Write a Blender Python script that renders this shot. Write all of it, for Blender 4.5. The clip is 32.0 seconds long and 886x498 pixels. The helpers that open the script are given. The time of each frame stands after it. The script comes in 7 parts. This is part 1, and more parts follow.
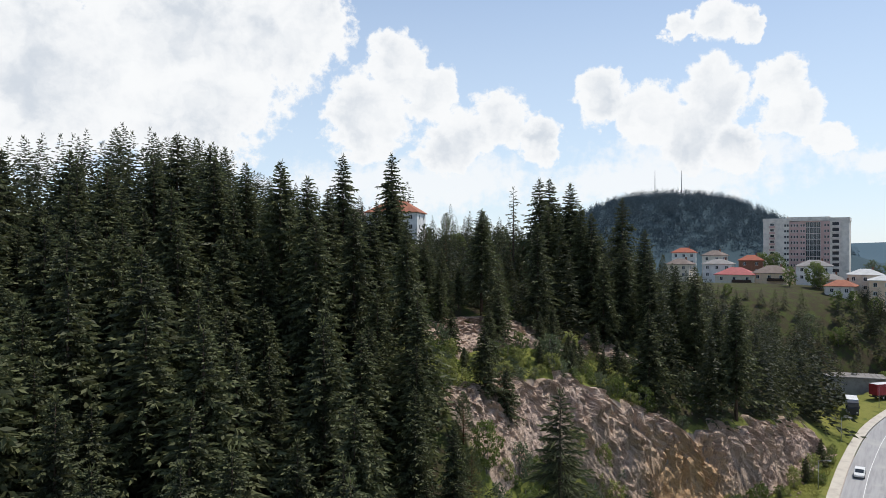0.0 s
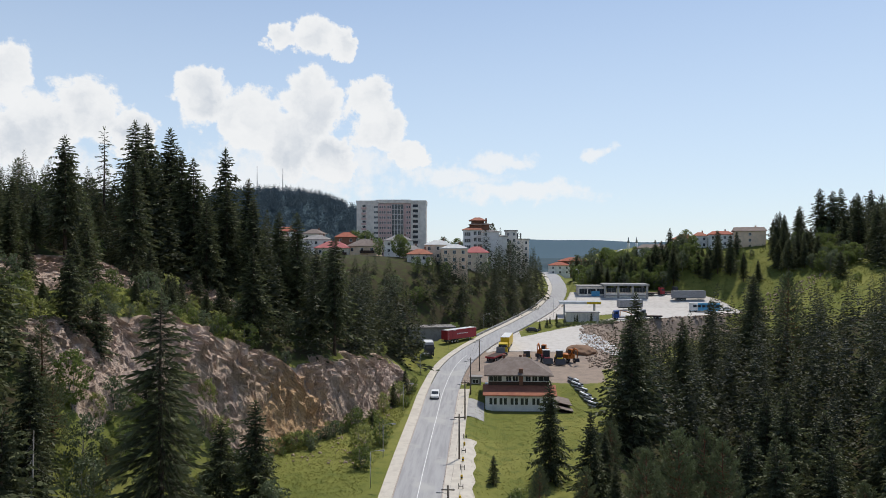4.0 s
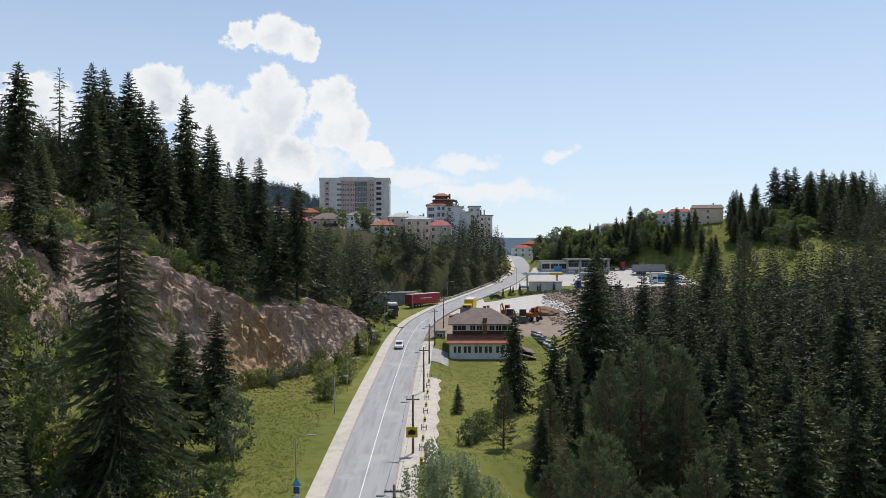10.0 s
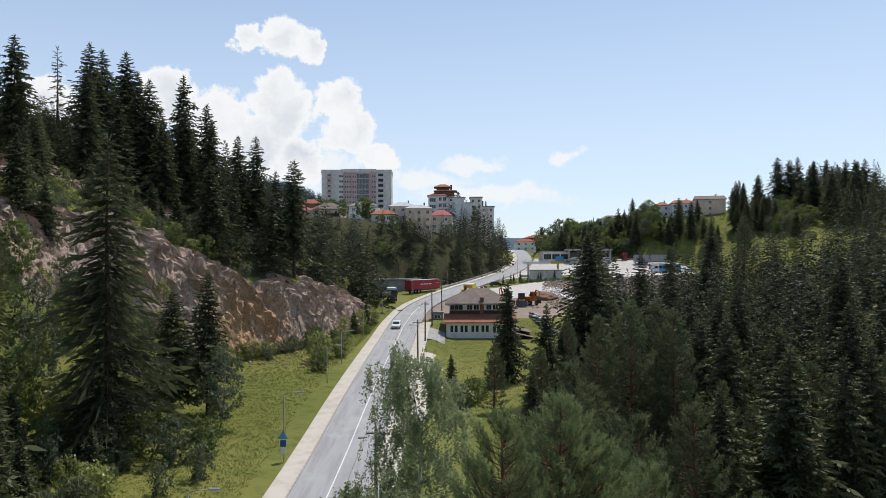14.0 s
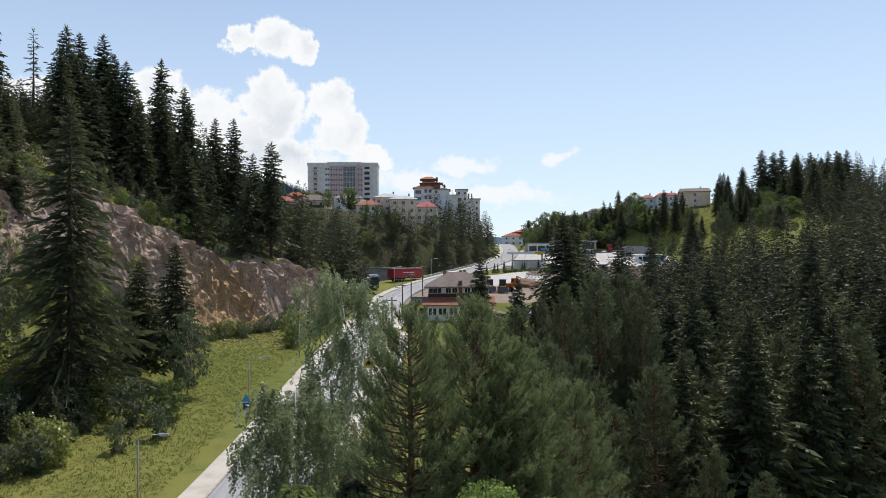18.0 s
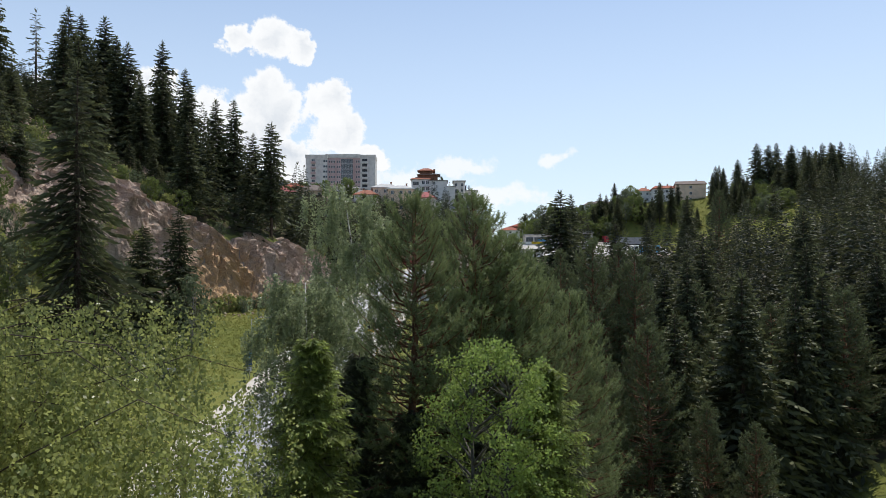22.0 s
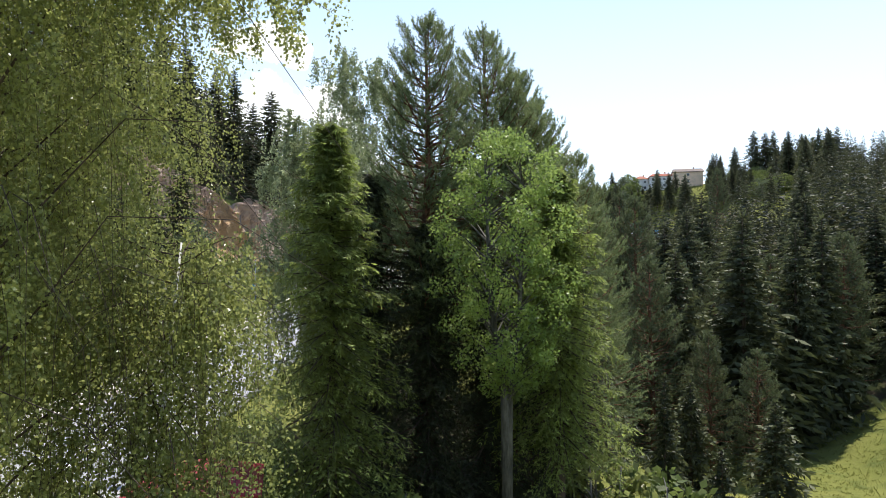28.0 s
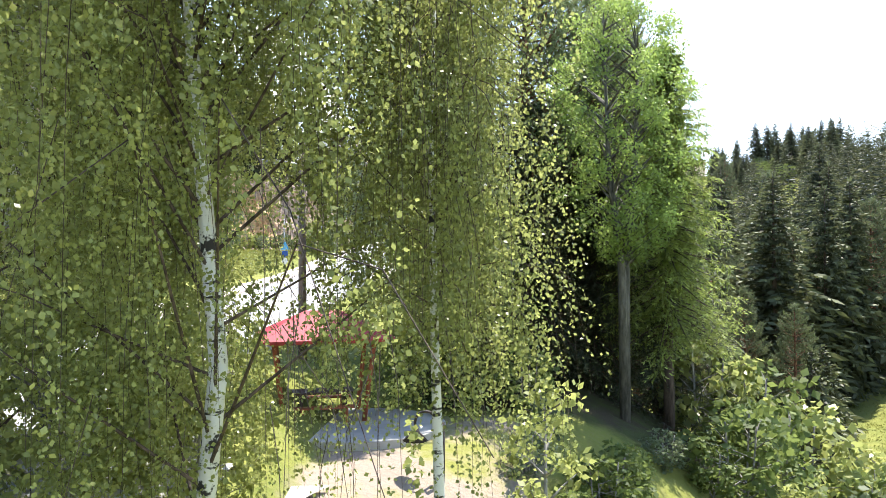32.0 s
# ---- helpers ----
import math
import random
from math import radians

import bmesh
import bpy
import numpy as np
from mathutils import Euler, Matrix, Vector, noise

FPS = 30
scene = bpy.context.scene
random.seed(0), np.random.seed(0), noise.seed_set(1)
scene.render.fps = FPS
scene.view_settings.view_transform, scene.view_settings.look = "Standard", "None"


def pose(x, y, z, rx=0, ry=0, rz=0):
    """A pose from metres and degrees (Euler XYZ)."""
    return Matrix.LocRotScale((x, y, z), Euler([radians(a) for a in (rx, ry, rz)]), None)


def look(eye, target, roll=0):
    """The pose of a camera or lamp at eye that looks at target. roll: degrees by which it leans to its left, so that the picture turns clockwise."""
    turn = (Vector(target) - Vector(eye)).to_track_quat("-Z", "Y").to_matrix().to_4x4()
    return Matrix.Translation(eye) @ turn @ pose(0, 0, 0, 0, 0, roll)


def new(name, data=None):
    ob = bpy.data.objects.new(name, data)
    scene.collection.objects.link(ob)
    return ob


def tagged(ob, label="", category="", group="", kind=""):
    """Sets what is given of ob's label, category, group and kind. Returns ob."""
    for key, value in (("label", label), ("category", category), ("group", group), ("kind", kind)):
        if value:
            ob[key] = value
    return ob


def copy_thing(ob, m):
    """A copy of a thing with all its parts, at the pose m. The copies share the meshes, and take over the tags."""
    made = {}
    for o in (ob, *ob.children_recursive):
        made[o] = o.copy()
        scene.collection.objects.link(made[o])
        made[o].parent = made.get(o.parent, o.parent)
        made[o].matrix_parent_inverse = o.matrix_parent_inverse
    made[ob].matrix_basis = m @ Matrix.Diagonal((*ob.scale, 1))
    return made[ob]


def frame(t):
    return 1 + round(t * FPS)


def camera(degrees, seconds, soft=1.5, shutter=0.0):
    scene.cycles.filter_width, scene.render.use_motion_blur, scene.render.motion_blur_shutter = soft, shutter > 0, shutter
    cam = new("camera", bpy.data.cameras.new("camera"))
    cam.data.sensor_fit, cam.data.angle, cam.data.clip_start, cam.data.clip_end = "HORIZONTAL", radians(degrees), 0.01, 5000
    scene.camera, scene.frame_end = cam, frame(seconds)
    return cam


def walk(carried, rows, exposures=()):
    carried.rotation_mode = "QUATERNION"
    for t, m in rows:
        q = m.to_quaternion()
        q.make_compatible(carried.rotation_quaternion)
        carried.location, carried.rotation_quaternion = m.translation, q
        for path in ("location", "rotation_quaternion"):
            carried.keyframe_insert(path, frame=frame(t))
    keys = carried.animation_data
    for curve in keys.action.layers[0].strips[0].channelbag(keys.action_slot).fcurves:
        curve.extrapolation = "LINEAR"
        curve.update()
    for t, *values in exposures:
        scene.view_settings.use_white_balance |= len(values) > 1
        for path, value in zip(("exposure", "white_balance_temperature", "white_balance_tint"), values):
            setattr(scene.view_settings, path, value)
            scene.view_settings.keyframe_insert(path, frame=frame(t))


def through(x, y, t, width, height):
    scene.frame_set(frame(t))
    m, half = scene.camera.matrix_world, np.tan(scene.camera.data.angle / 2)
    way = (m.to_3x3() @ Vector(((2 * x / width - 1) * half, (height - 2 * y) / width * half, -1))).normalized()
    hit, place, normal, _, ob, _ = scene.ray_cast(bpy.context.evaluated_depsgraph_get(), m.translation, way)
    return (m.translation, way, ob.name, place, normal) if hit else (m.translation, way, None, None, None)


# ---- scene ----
cam = camera(62.9, 32.0, soft=0.75)
METRES, EYE, TILT, LEAN, TURN = 52.0, 52.0, 0.0, 0.0, 34.0
ROWS = [
    (0.0, 0.0, 0.0, 0.0, 0.0, 0.0, -0.0),
    (0.5, -0.0003, 0.0016, -0.0302, -4.93, 0.09, 0.07),
    (1.0, -0.0008, 0.0032, -0.0594, -9.26, 0.15, 0.08),
    (1.5, -0.0002, 0.0048, -0.0891, -13.24, 0.22, 0.13),
    (2.0, 0.0004, 0.0032, -0.1163, -17.2, 0.24, 0.14),
    (2.5, -0.0012, 0.0046, -0.1442, -21.21, 0.27, 0.15),
    (3.0, -0.0011, 0.0024, -0.1695, -25.21, 0.27, 0.15),
    (3.5, -0.0034, 0.0054, -0.1946, -29.32, 0.26, 0.11),
    (4.0, -0.0048, 0.0089, -0.2188, -30.72, 0.28, 0.12),
    (4.5, -0.0048, 0.0105, -0.2407, -31.62, 0.27, 0.09),
    (6.5, -0.0068, 0.013, -0.3171, -34.07, 0.23, 0.05),
    (7.0, -0.0076, 0.0123, -0.3367, -34.04, 0.28, 0.07),
    (7.5, -0.008, 0.0112, -0.3538, -34.01, 0.29, 0.09),
    (8.0, -0.0083, 0.011, -0.3703, -33.96, 0.31, 0.09),
    (8.5, -0.0086, 0.0111, -0.3855, -33.93, 0.34, 0.1),
    (9.0, -0.0082, 0.0115, -0.4013, -33.84, 0.34, 0.11),
    (9.5, -0.0079, 0.0117, -0.4159, -33.73, 0.36, 0.13),
    (10.0, -0.0081, 0.012, -0.4296, -33.63, 0.36, 0.14),
    (10.5, -0.0079, 0.0125, -0.4432, -33.55, 0.39, 0.14),
    (11.0, -0.0072, 0.0127, -0.4559, -33.47, 0.4, 0.15),
    (11.5, -0.0073, 0.0125, -0.4686, -33.41, 0.42, 0.17),
    (12.0, -0.0072, 0.0119, -0.4799, -33.36, 0.44, 0.18),
    (12.5, -0.0064, 0.0113, -0.4914, -33.32, 0.47, 0.21),
    (13.0, 0.0025, 0.0047, -0.5019, -33.26, 0.49, 0.21),
    (13.5, 0.0171, -0.0056, -0.5114, -33.21, 0.52, 0.21),
    (14.0, 0.0224, -0.0109, -0.521, -33.14, 0.51, 0.22),
    (14.5, 0.0248, -0.0143, -0.5306, -33.26, 0.53, 0.24),
    (16.5, 0.0645, -0.0479, -0.5661, -33.57, 0.55, 0.28),
    (17.0, 0.0656, -0.0495, -0.5752, -33.63, 0.57, 0.29),
    (17.5, 0.0659, -0.0499, -0.5842, -33.67, 0.57, 0.33),
    (18.0, 0.0667, -0.0496, -0.5929, -33.7, 0.57, 0.34),
    (18.5, 0.0674, -0.0487, -0.6027, -33.74, 0.58, 0.34),
    (19.0, 0.0688, -0.0471, -0.6111, -33.78, 0.57, 0.33),
    (19.5, 0.0703, -0.0446, -0.6202, -33.81, 0.59, 0.32),
    (20.0, 0.0709, -0.0432, -0.6305, -33.83, 0.58, 0.31),
    (20.5, 0.0701, -0.0428, -0.6412, -33.86, 0.59, 0.3),
    (21.0, 0.0661, -0.0468, -0.6519, -33.89, 0.6, 0.28),
    (21.5, 0.0576, -0.0587, -0.6619, -33.91, 0.62, 0.23),
    (22.0, 0.0449, -0.0743, -0.6733, -33.96, 0.63, 0.2),
    (22.5, 0.0393, -0.0788, -0.6836, -33.99, 0.64, 0.21),
    (23.0, 0.0373, -0.0798, -0.6941, -34.0, 0.66, 0.2),
    (23.5, 0.0354, -0.0811, -0.7055, -34.0, 0.69, 0.2),
    (24.0, 0.0343, -0.0807, -0.7161, -34.03, 0.71, 0.2),
    (24.5, 0.0337, -0.0793, -0.7276, -34.05, 0.71, 0.14),
    (25.0, 0.0339, -0.0773, -0.7389, -34.08, 0.69, 0.11),
    (25.5, 0.035, -0.0763, -0.751, -34.09, 0.71, 0.12),
    (27.5, 0.0322, -0.0765, -0.797, -34.14, 0.84, 0.36),
    (28.0, 0.0305, -0.0737, -0.8084, -34.19, 0.89, 0.37),
    (28.5, 0.0223, -0.0671, -0.8193, -34.25, 0.9, 0.4),
    (29.0, 0.0147, -0.0613, -0.8301, -34.27, 0.88, 0.29),
    (29.5, 0.011, -0.0575, -0.8401, -34.33, 0.85, 0.29),
    (30.0, -0.0003, -0.0476, -0.8511, -34.41, 0.9, 0.33),
    (30.5, -0.0165, -0.0352, -0.8611, -34.49, 0.92, 0.38),
    (31.0, -0.0222, -0.0297, -0.8711, -34.53, 0.92, 0.35),
    (31.5, -0.0242, -0.0266, -0.8812, -34.58, 0.91, 0.29),
    (32.0, -0.0268, -0.0223, -0.8924, -34.66, 0.98, 0.36),
]
walk(cam, [(t, pose(0, 0, EYE, TILT, LEAN, TURN) @ pose(METRES * x, METRES * y, METRES * z, 90 + pitch, roll, yaw)) for t, x, y, z, yaw, pitch, roll in ROWS],
     exposures=[(0.0, -0.03), (2.0, -0.15), (10.0, -0.12), (20.0, 0.0), (25.0, 0.2), (28.0, 0.74), (30.0, 1.28), (31.0, 1.68), (32.0, 1.9)])

# ---- sky, clouds and sun ----
SUN_AZ, SUN_EL = 30.0, 64.0      # degrees from +y towards +x, and above the horizon


class Nodes:
    """A short way to write node trees."""
    def __init__(self, tree):
        self.tree = tree
        tree.nodes.clear()

    def add(self, kind, inputs=None, operation="", interpolation_type="", attribute_name=""):
        n = self.tree.nodes.new(kind)
        if operation:
            n.operation = operation
        if interpolation_type:
            n.interpolation_type = interpolation_type
        if attribute_name:
            n.attribute_name = attribute_name
        for k, v in (inputs or {}).items():
            if isinstance(v, bpy.types.NodeSocket):
                self.tree.links.new(v, n.inputs[k])
            else:
                n.inputs[k].default_value = v
        return n

    def math(self, op, a, b=0.0, c=0.0, clamp=False):
        n = self.tree.nodes.new("ShaderNodeMath")
        n.operation, n.use_clamp = op, clamp
        for i, v in enumerate((a, b, c)):
            if isinstance(v, bpy.types.NodeSocket):
                self.tree.links.new(v, n.inputs[i])
            else:
                n.inputs[i].default_value = v
        return n.outputs[0]

    def step(self, x, lo, hi):
        return self.add("ShaderNodeMapRange", {0: x, 1: lo, 2: hi, 3: 0.0, 4: 1.0}, interpolation_type="SMOOTHSTEP").outputs[0]

    def mix(self, f, a, b):
        n = self.tree.nodes.new("ShaderNodeMix")
        n.data_type = "RGBA"
        for i, v in ((0, f), (6, a), (7, b)):
            if isinstance(v, bpy.types.NodeSocket):
                self.tree.links.new(v, n.inputs[i])
            else:
                n.inputs[i].default_value = v if i == 0 else (*v[:3], 1.0)
        return n.outputs[2]

    def noise(self, vec, scale, detail=4.0, rough=0.55, out=0):
        return self.add("ShaderNodeTexNoise", {"Vector": vec, "Scale": scale, "Detail": detail, "Roughness": rough}).outputs[out]


world = bpy.data.worlds.new("world")
scene.world = world
world.use_nodes = True
N = Nodes(world.node_tree)
coord = N.add("ShaderNodeTexCoord").outputs["Generated"]
xyz = N.add("ShaderNodeSeparateXYZ", {0: coord}).outputs
az = N.math("MULTIPLY", N.math("ARCTAN2", xyz[0], xyz[1]), 57.2958)
el = N.math("MULTIPLY", N.math("ARCSINE", xyz[2]), 57.2958)
flat = N.add("ShaderNodeCombineXYZ", {0: az, 1: el}).outputs[0]
wob = N.add("ShaderNodeVectorMath", {0: N.noise(flat, 0.22, 5.0, 0.62, 1), 1: (0.5, 0.5, 0.5)}, operation="SUBTRACT").outputs[0]
bent = N.add("ShaderNodeVectorMath", {0: wob, 1: (5.2, 4.2, 0.0), 2: flat}, operation="MULTIPLY_ADD").outputs[0]
fine = N.noise(flat, 0.9, 6.0, 0.6)
# cumulus heads: azimuth, elevation, radius in degrees
HEADS = [(-21.7, 12.0, 2.5), (-18.3, 10.0, 2.8), (-13.4, 11.4, 2.8), (-9.0, 12.4, 2.2), (-8.1, 10.0, 2.3), (-15.2, 8.6, 3.2),
         (-6.0, 7.6, 1.6), (-11.6, 7.2, 2.5), (-13.4, 16.4, 1.8), (-11.2, 16.0, 1.2), (-15.8, 16.2, 1.3), (-37.6, 14.0, 3.0),
         (-35.0, 12.2, 2.4), (-29.5, 9.8, 2.8), (-26.3, 8.5, 2.0), (-33.0, 8.0, 3.4), (-40.0, 10.0, 4.0), (-54.0, 13.5, 9.0),
         (-46.0, 17.0, 5.0), (-64.0, 12.0, 8.0), (-80.0, 14.0, 9.0)]
# thin low sheets: azimuth, elevation, half width, half height
SHEETS = [(-14.0, 7.0, 9.0, 2.2), (-18.0, 5.2, 11.0, 2.0), (-36.0, 5.0, 14.0, 2.4), (-3.0, 5.8, 5.0, 1.0), (2.5, 4.6, 7.0, 0.9), (1.2, 7.2, 3.0, 0.8), (9.0, 7.9, 1.7, 0.7)]


def blob_field(vec, rows):
    best = None
    for a, e, *r in rows:
        rx, ry = r[0], r[-1]
        d = N.add("ShaderNodeVectorMath", {0: vec, 1: (a, e, 0.0)}, operation="SUBTRACT").outputs[0]
        d = N.add("ShaderNodeVectorMath", {0: d, 1: (1 / rx, 1 / ry, 0.0)}, operation="MULTIPLY").outputs[0]
        d = N.math("SUBTRACT", 1.0, N.add("ShaderNodeVectorMath", {0: d}, operation="LENGTH").outputs["Value"])
        best = d if best is None else N.math("SMOOTH_MAX", best, d, 0.15)
    return best


heads = N.math("ADD", blob_field(bent, HEADS), N.math("MULTIPLY", N.math("SUBTRACT", fine, 0.5), 0.9))
sheets = N.math("ADD", blob_field(bent, SHEETS), N.math("MULTIPLY", N.math("SUBTRACT", fine, 0.5), 1.6))
cover = N.math("MAXIMUM", N.step(heads, -0.02, 0.22), N.math("MULTIPLY", N.step(sheets, -0.15, 0.6), 0.8))
shade = N.math("MULTIPLY", N.step(heads, 0.1, 0.8), N.step(N.noise(bent, 0.2, 5.0, 0.55), 0.34, 0.7))
cloud = N.mix(N.math("MULTIPLY", shade, 0.9), (0.97, 0.985, 1.0), (0.63, 0.69, 0.77))
air = N.add("ShaderNodeTexSky")
air.sky_type, air.sun_disc, air.sun_elevation, air.sun_rotation = "NISHITA", False, radians(SUN_EL), radians(SUN_AZ)
air.air_density, air.dust_density, air.ozone_density, air.altitude = 1.0, 0.6, 1.2, 1200.0
sky = air.outputs[0]
SKY = 0.15
sky = N.add("ShaderNodeVectorMath", {0: sky, 1: (SKY, SKY, SKY)}, operation="MULTIPLY").outputs[0]
sky = N.mix(N.math("MULTIPLY", N.step(el, 38.0, -2.0), 0.72), sky, (0.73, 0.85, 0.98))
back = N.add("ShaderNodeBackground", {0: N.mix(cover, sky, cloud), 1: 1.0}).outputs[0]
N.add("ShaderNodeOutputWorld", {0: back})

sun = new("sun", bpy.data.lights.new("sun", "SUN"))
sun.data.energy, sun.data.angle, sun.data.color = 3.9, radians(0.55), (1.0, 0.95, 0.87)
to_sun = Vector((math.sin(radians(SUN_AZ)) * math.cos(radians(SUN_EL)), math.cos(radians(SUN_AZ)) * math.cos(radians(SUN_EL)), math.sin(radians(SUN_EL))))
sun.matrix_world = look((60, 0, 200), Vector((60, 0, 200)) - to_sun)

# ---- materials ----


def material(name, build):
    m = bpy.data.materials.new(name)
    m.use_nodes = True
    n = Nodes(m.node_tree)
    n.add("ShaderNodeOutputMaterial", {0: build(n)})
    return m


def where(n):
    return n.add("ShaderNodeTexCoord").outputs["Object"]


def surface(n, colour, rough=0.8, metal=0.0, bump=None, strength=0.4, distance=0.05, spec=0.3):
    ins = {"Base Color": colour if isinstance(colour, bpy.types.NodeSocket) else (*colour, 1.0), "Roughness": rough, "Metallic": metal, "Specular IOR Level": spec}
    if bump is not None:
        ins["Normal"] = n.add("ShaderNodeBump", {"Height": bump, "Strength": strength, "Distance": distance}).outputs[0]
    return n.add("ShaderNodeBsdfPrincipled", ins).outputs[0]


def painted(name, colour, rough=0.7, metal=0.0, grime=0.25, scale=1.5):
    """Paint, plaster or plastic with uneven tone, streaks of dirt and fine relief."""
    def build(n):
        p = where(n)
        big = n.noise(p, scale, 5.0, 0.6)
        small = n.noise(p, scale * 14, 3.0)
        dark = [c * (1 - grime) * 0.9 for c in colour]
        c = n.mix(n.step(big, 0.35, 0.75), colour, dark)
        c = n.mix(n.math("MULTIPLY", small, 0.25), c, [min(1, c_ * 1.12) for c_ in colour])
        return surface(n, c, rough, metal, small, 0.15, 0.01)
    return material(name, build)


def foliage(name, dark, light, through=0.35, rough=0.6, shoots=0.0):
    """Leaves or needles: each its own tone, with light coming through; shoots: how much paler young, outer or upper
    growth is, with crown light and shade painted in.
    """
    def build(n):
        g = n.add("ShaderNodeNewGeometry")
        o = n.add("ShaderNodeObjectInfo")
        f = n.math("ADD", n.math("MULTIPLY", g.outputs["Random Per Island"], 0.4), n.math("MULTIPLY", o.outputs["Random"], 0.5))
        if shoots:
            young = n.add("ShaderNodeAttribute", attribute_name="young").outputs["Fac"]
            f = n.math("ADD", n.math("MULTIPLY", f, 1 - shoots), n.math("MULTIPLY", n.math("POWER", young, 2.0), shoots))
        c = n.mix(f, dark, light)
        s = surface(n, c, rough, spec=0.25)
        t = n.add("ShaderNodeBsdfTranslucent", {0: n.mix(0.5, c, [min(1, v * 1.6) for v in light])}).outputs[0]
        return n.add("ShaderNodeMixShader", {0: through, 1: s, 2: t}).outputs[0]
    return material(name, build)


def bark(name, dark, light, scale=6.0):
    def build(n):
        p = n.add("ShaderNodeMapping", {"Vector": where(n), "Scale": (1, 1, 0.25)}).outputs[0]
        v = n.noise(p, scale, 6.0, 0.65)
        return surface(n, n.mix(n.step(v, 0.3, 0.7), dark, light), 0.9, bump=v, strength=0.8, distance=0.03)
    return material(name, build)


M = {}
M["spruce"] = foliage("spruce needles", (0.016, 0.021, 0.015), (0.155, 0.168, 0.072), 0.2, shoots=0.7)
# brighter copy of the spruce needles: young shoots plus sunlight in the colour
M["spruce_lit"] = foliage("sunlit young spruce needles", (0.012, 0.020, 0.010), (0.460, 0.550, 0.140), 0.34, shoots=0.74)
M["pine"] = foliage("pine needles", (0.019, 0.028, 0.016), (0.180, 0.212, 0.098), 0.26, shoots=0.5)
# a brightened copy of the pine needles, for the near stand only
M["pine_bright"] = foliage("brightened pine needles of the near stand", (0.026, 0.040, 0.020), (0.290, 0.345, 0.150), 0.3, shoots=0.5)
M["leaf"] = foliage("broad leaves", (0.026, 0.046, 0.013), (0.215, 0.265, 0.075), 0.38, shoots=0.5)
M["aspen_leaf"] = foliage("aspen leaves", (0.022, 0.045, 0.012), (0.370, 0.480, 0.125), 0.42, 0.4, shoots=0.6)
M["silver_leaf"] = foliage("pale birch leaves", (0.055, 0.075, 0.040), (0.420, 0.470, 0.250), 0.4, 0.3, shoots=0.5)
M["birch_leaf"] = foliage("birch leaves", (0.028, 0.042, 0.013), (0.400, 0.425, 0.140), 0.43, 0.32, shoots=0.58)
M["dusty_leaf"] = foliage("grey green leaves", (0.045, 0.065, 0.034), (0.170, 0.200, 0.105), 0.3, shoots=0.5)
M["grass_blade"] = foliage("grass blades", (0.125, 0.142, 0.030), (0.225, 0.225, 0.060), 0.3)
M["bark"] = bark("spruce bark", (0.035, 0.024, 0.018), (0.13, 0.095, 0.075))
M["pine_bark"] = bark("pine bark", (0.06, 0.03, 0.02), (0.24, 0.12, 0.065))
M["aspen_bark"] = bark("aspen bark", (0.04, 0.038, 0.032), (0.14, 0.13, 0.11))
M["grey_bark"] = bark("grey bark", (0.09, 0.085, 0.075), (0.30, 0.28, 0.25))


def birch_bark(n):
    p = n.add("ShaderNodeMapping", {"Vector": where(n), "Scale": (1.2, 1.2, 5.0)}).outputs[0]
    v = n.noise(p, 1.6, 6.0, 0.7)
    patch = n.noise(where(n), 2.2, 4.0, 0.7)
    k = n.math("MAXIMUM", n.step(v, 0.56, 0.62), n.step(patch, 0.57, 0.62))
    return surface(n, n.mix(k, (0.62, 0.60, 0.56), (0.035, 0.03, 0.028)), 0.75, bump=v, strength=0.5, distance=0.02)


M["birch_bark"] = material("birch bark", birch_bark)


def ground_look(n):
    p = where(n)
    litter_haze = n.add("ShaderNodeAttribute", attribute_name="litter_haze").outputs["Fac"]
    soil = n.add("ShaderNodeAttribute", attribute_name="soil").outputs["Fac"]
    big, mid, small = n.noise(p, 0.05, 5.0, 0.6), n.noise(p, 0.45, 5.0, 0.65), n.noise(p, 5.0, 4.0, 0.7)
    grass = n.mix(n.step(big, 0.35, 0.65), (0.140, 0.158, 0.034), (0.205, 0.205, 0.052))
    grass = n.mix(n.step(mid, 0.45, 0.75), grass, (0.085, 0.112, 0.025))
    grass = n.mix(n.math("MULTIPLY", n.step(small, 0.4, 0.75), 0.5), grass, (0.19, 0.175, 0.075))
    floor_ = n.mix(n.step(mid, 0.4, 0.65), (0.055, 0.045, 0.028), (0.060, 0.075, 0.022))
    earth = n.mix(n.step(mid, 0.35, 0.7), (0.31, 0.24, 0.185), (0.22, 0.170, 0.135))
    earth = n.mix(n.math("MULTIPLY", small, 0.35), earth, (0.42, 0.36, 0.31))
    edge = n.math("MULTIPLY", n.math("SUBTRACT", mid, 0.5), 0.8)
    c = n.mix(n.step(n.math("ADD", litter_haze, edge), 0.35, 0.65), grass, floor_)
    c = n.mix(n.step(n.math("ADD", soil, edge), 0.4, 0.6), c, earth)
    # beyond the near land the colour turns blue, aerial haze painted in
    c = n.mix(n.step(litter_haze, 1.2, 1.9), c, n.mix(mid, (0.040, 0.066, 0.078), (0.060, 0.092, 0.108)))
    c = n.mix(n.step(litter_haze, 2.1, 2.9), c, n.mix(mid, (0.052, 0.092, 0.122), (0.085, 0.130, 0.158)))
    return surface(n, c, 0.95, bump=n.math("ADD", small, mid), strength=0.7, distance=0.10, spec=0.1)


M["ground"] = material("meadow, forest floor, bare soil and painted far haze", ground_look)


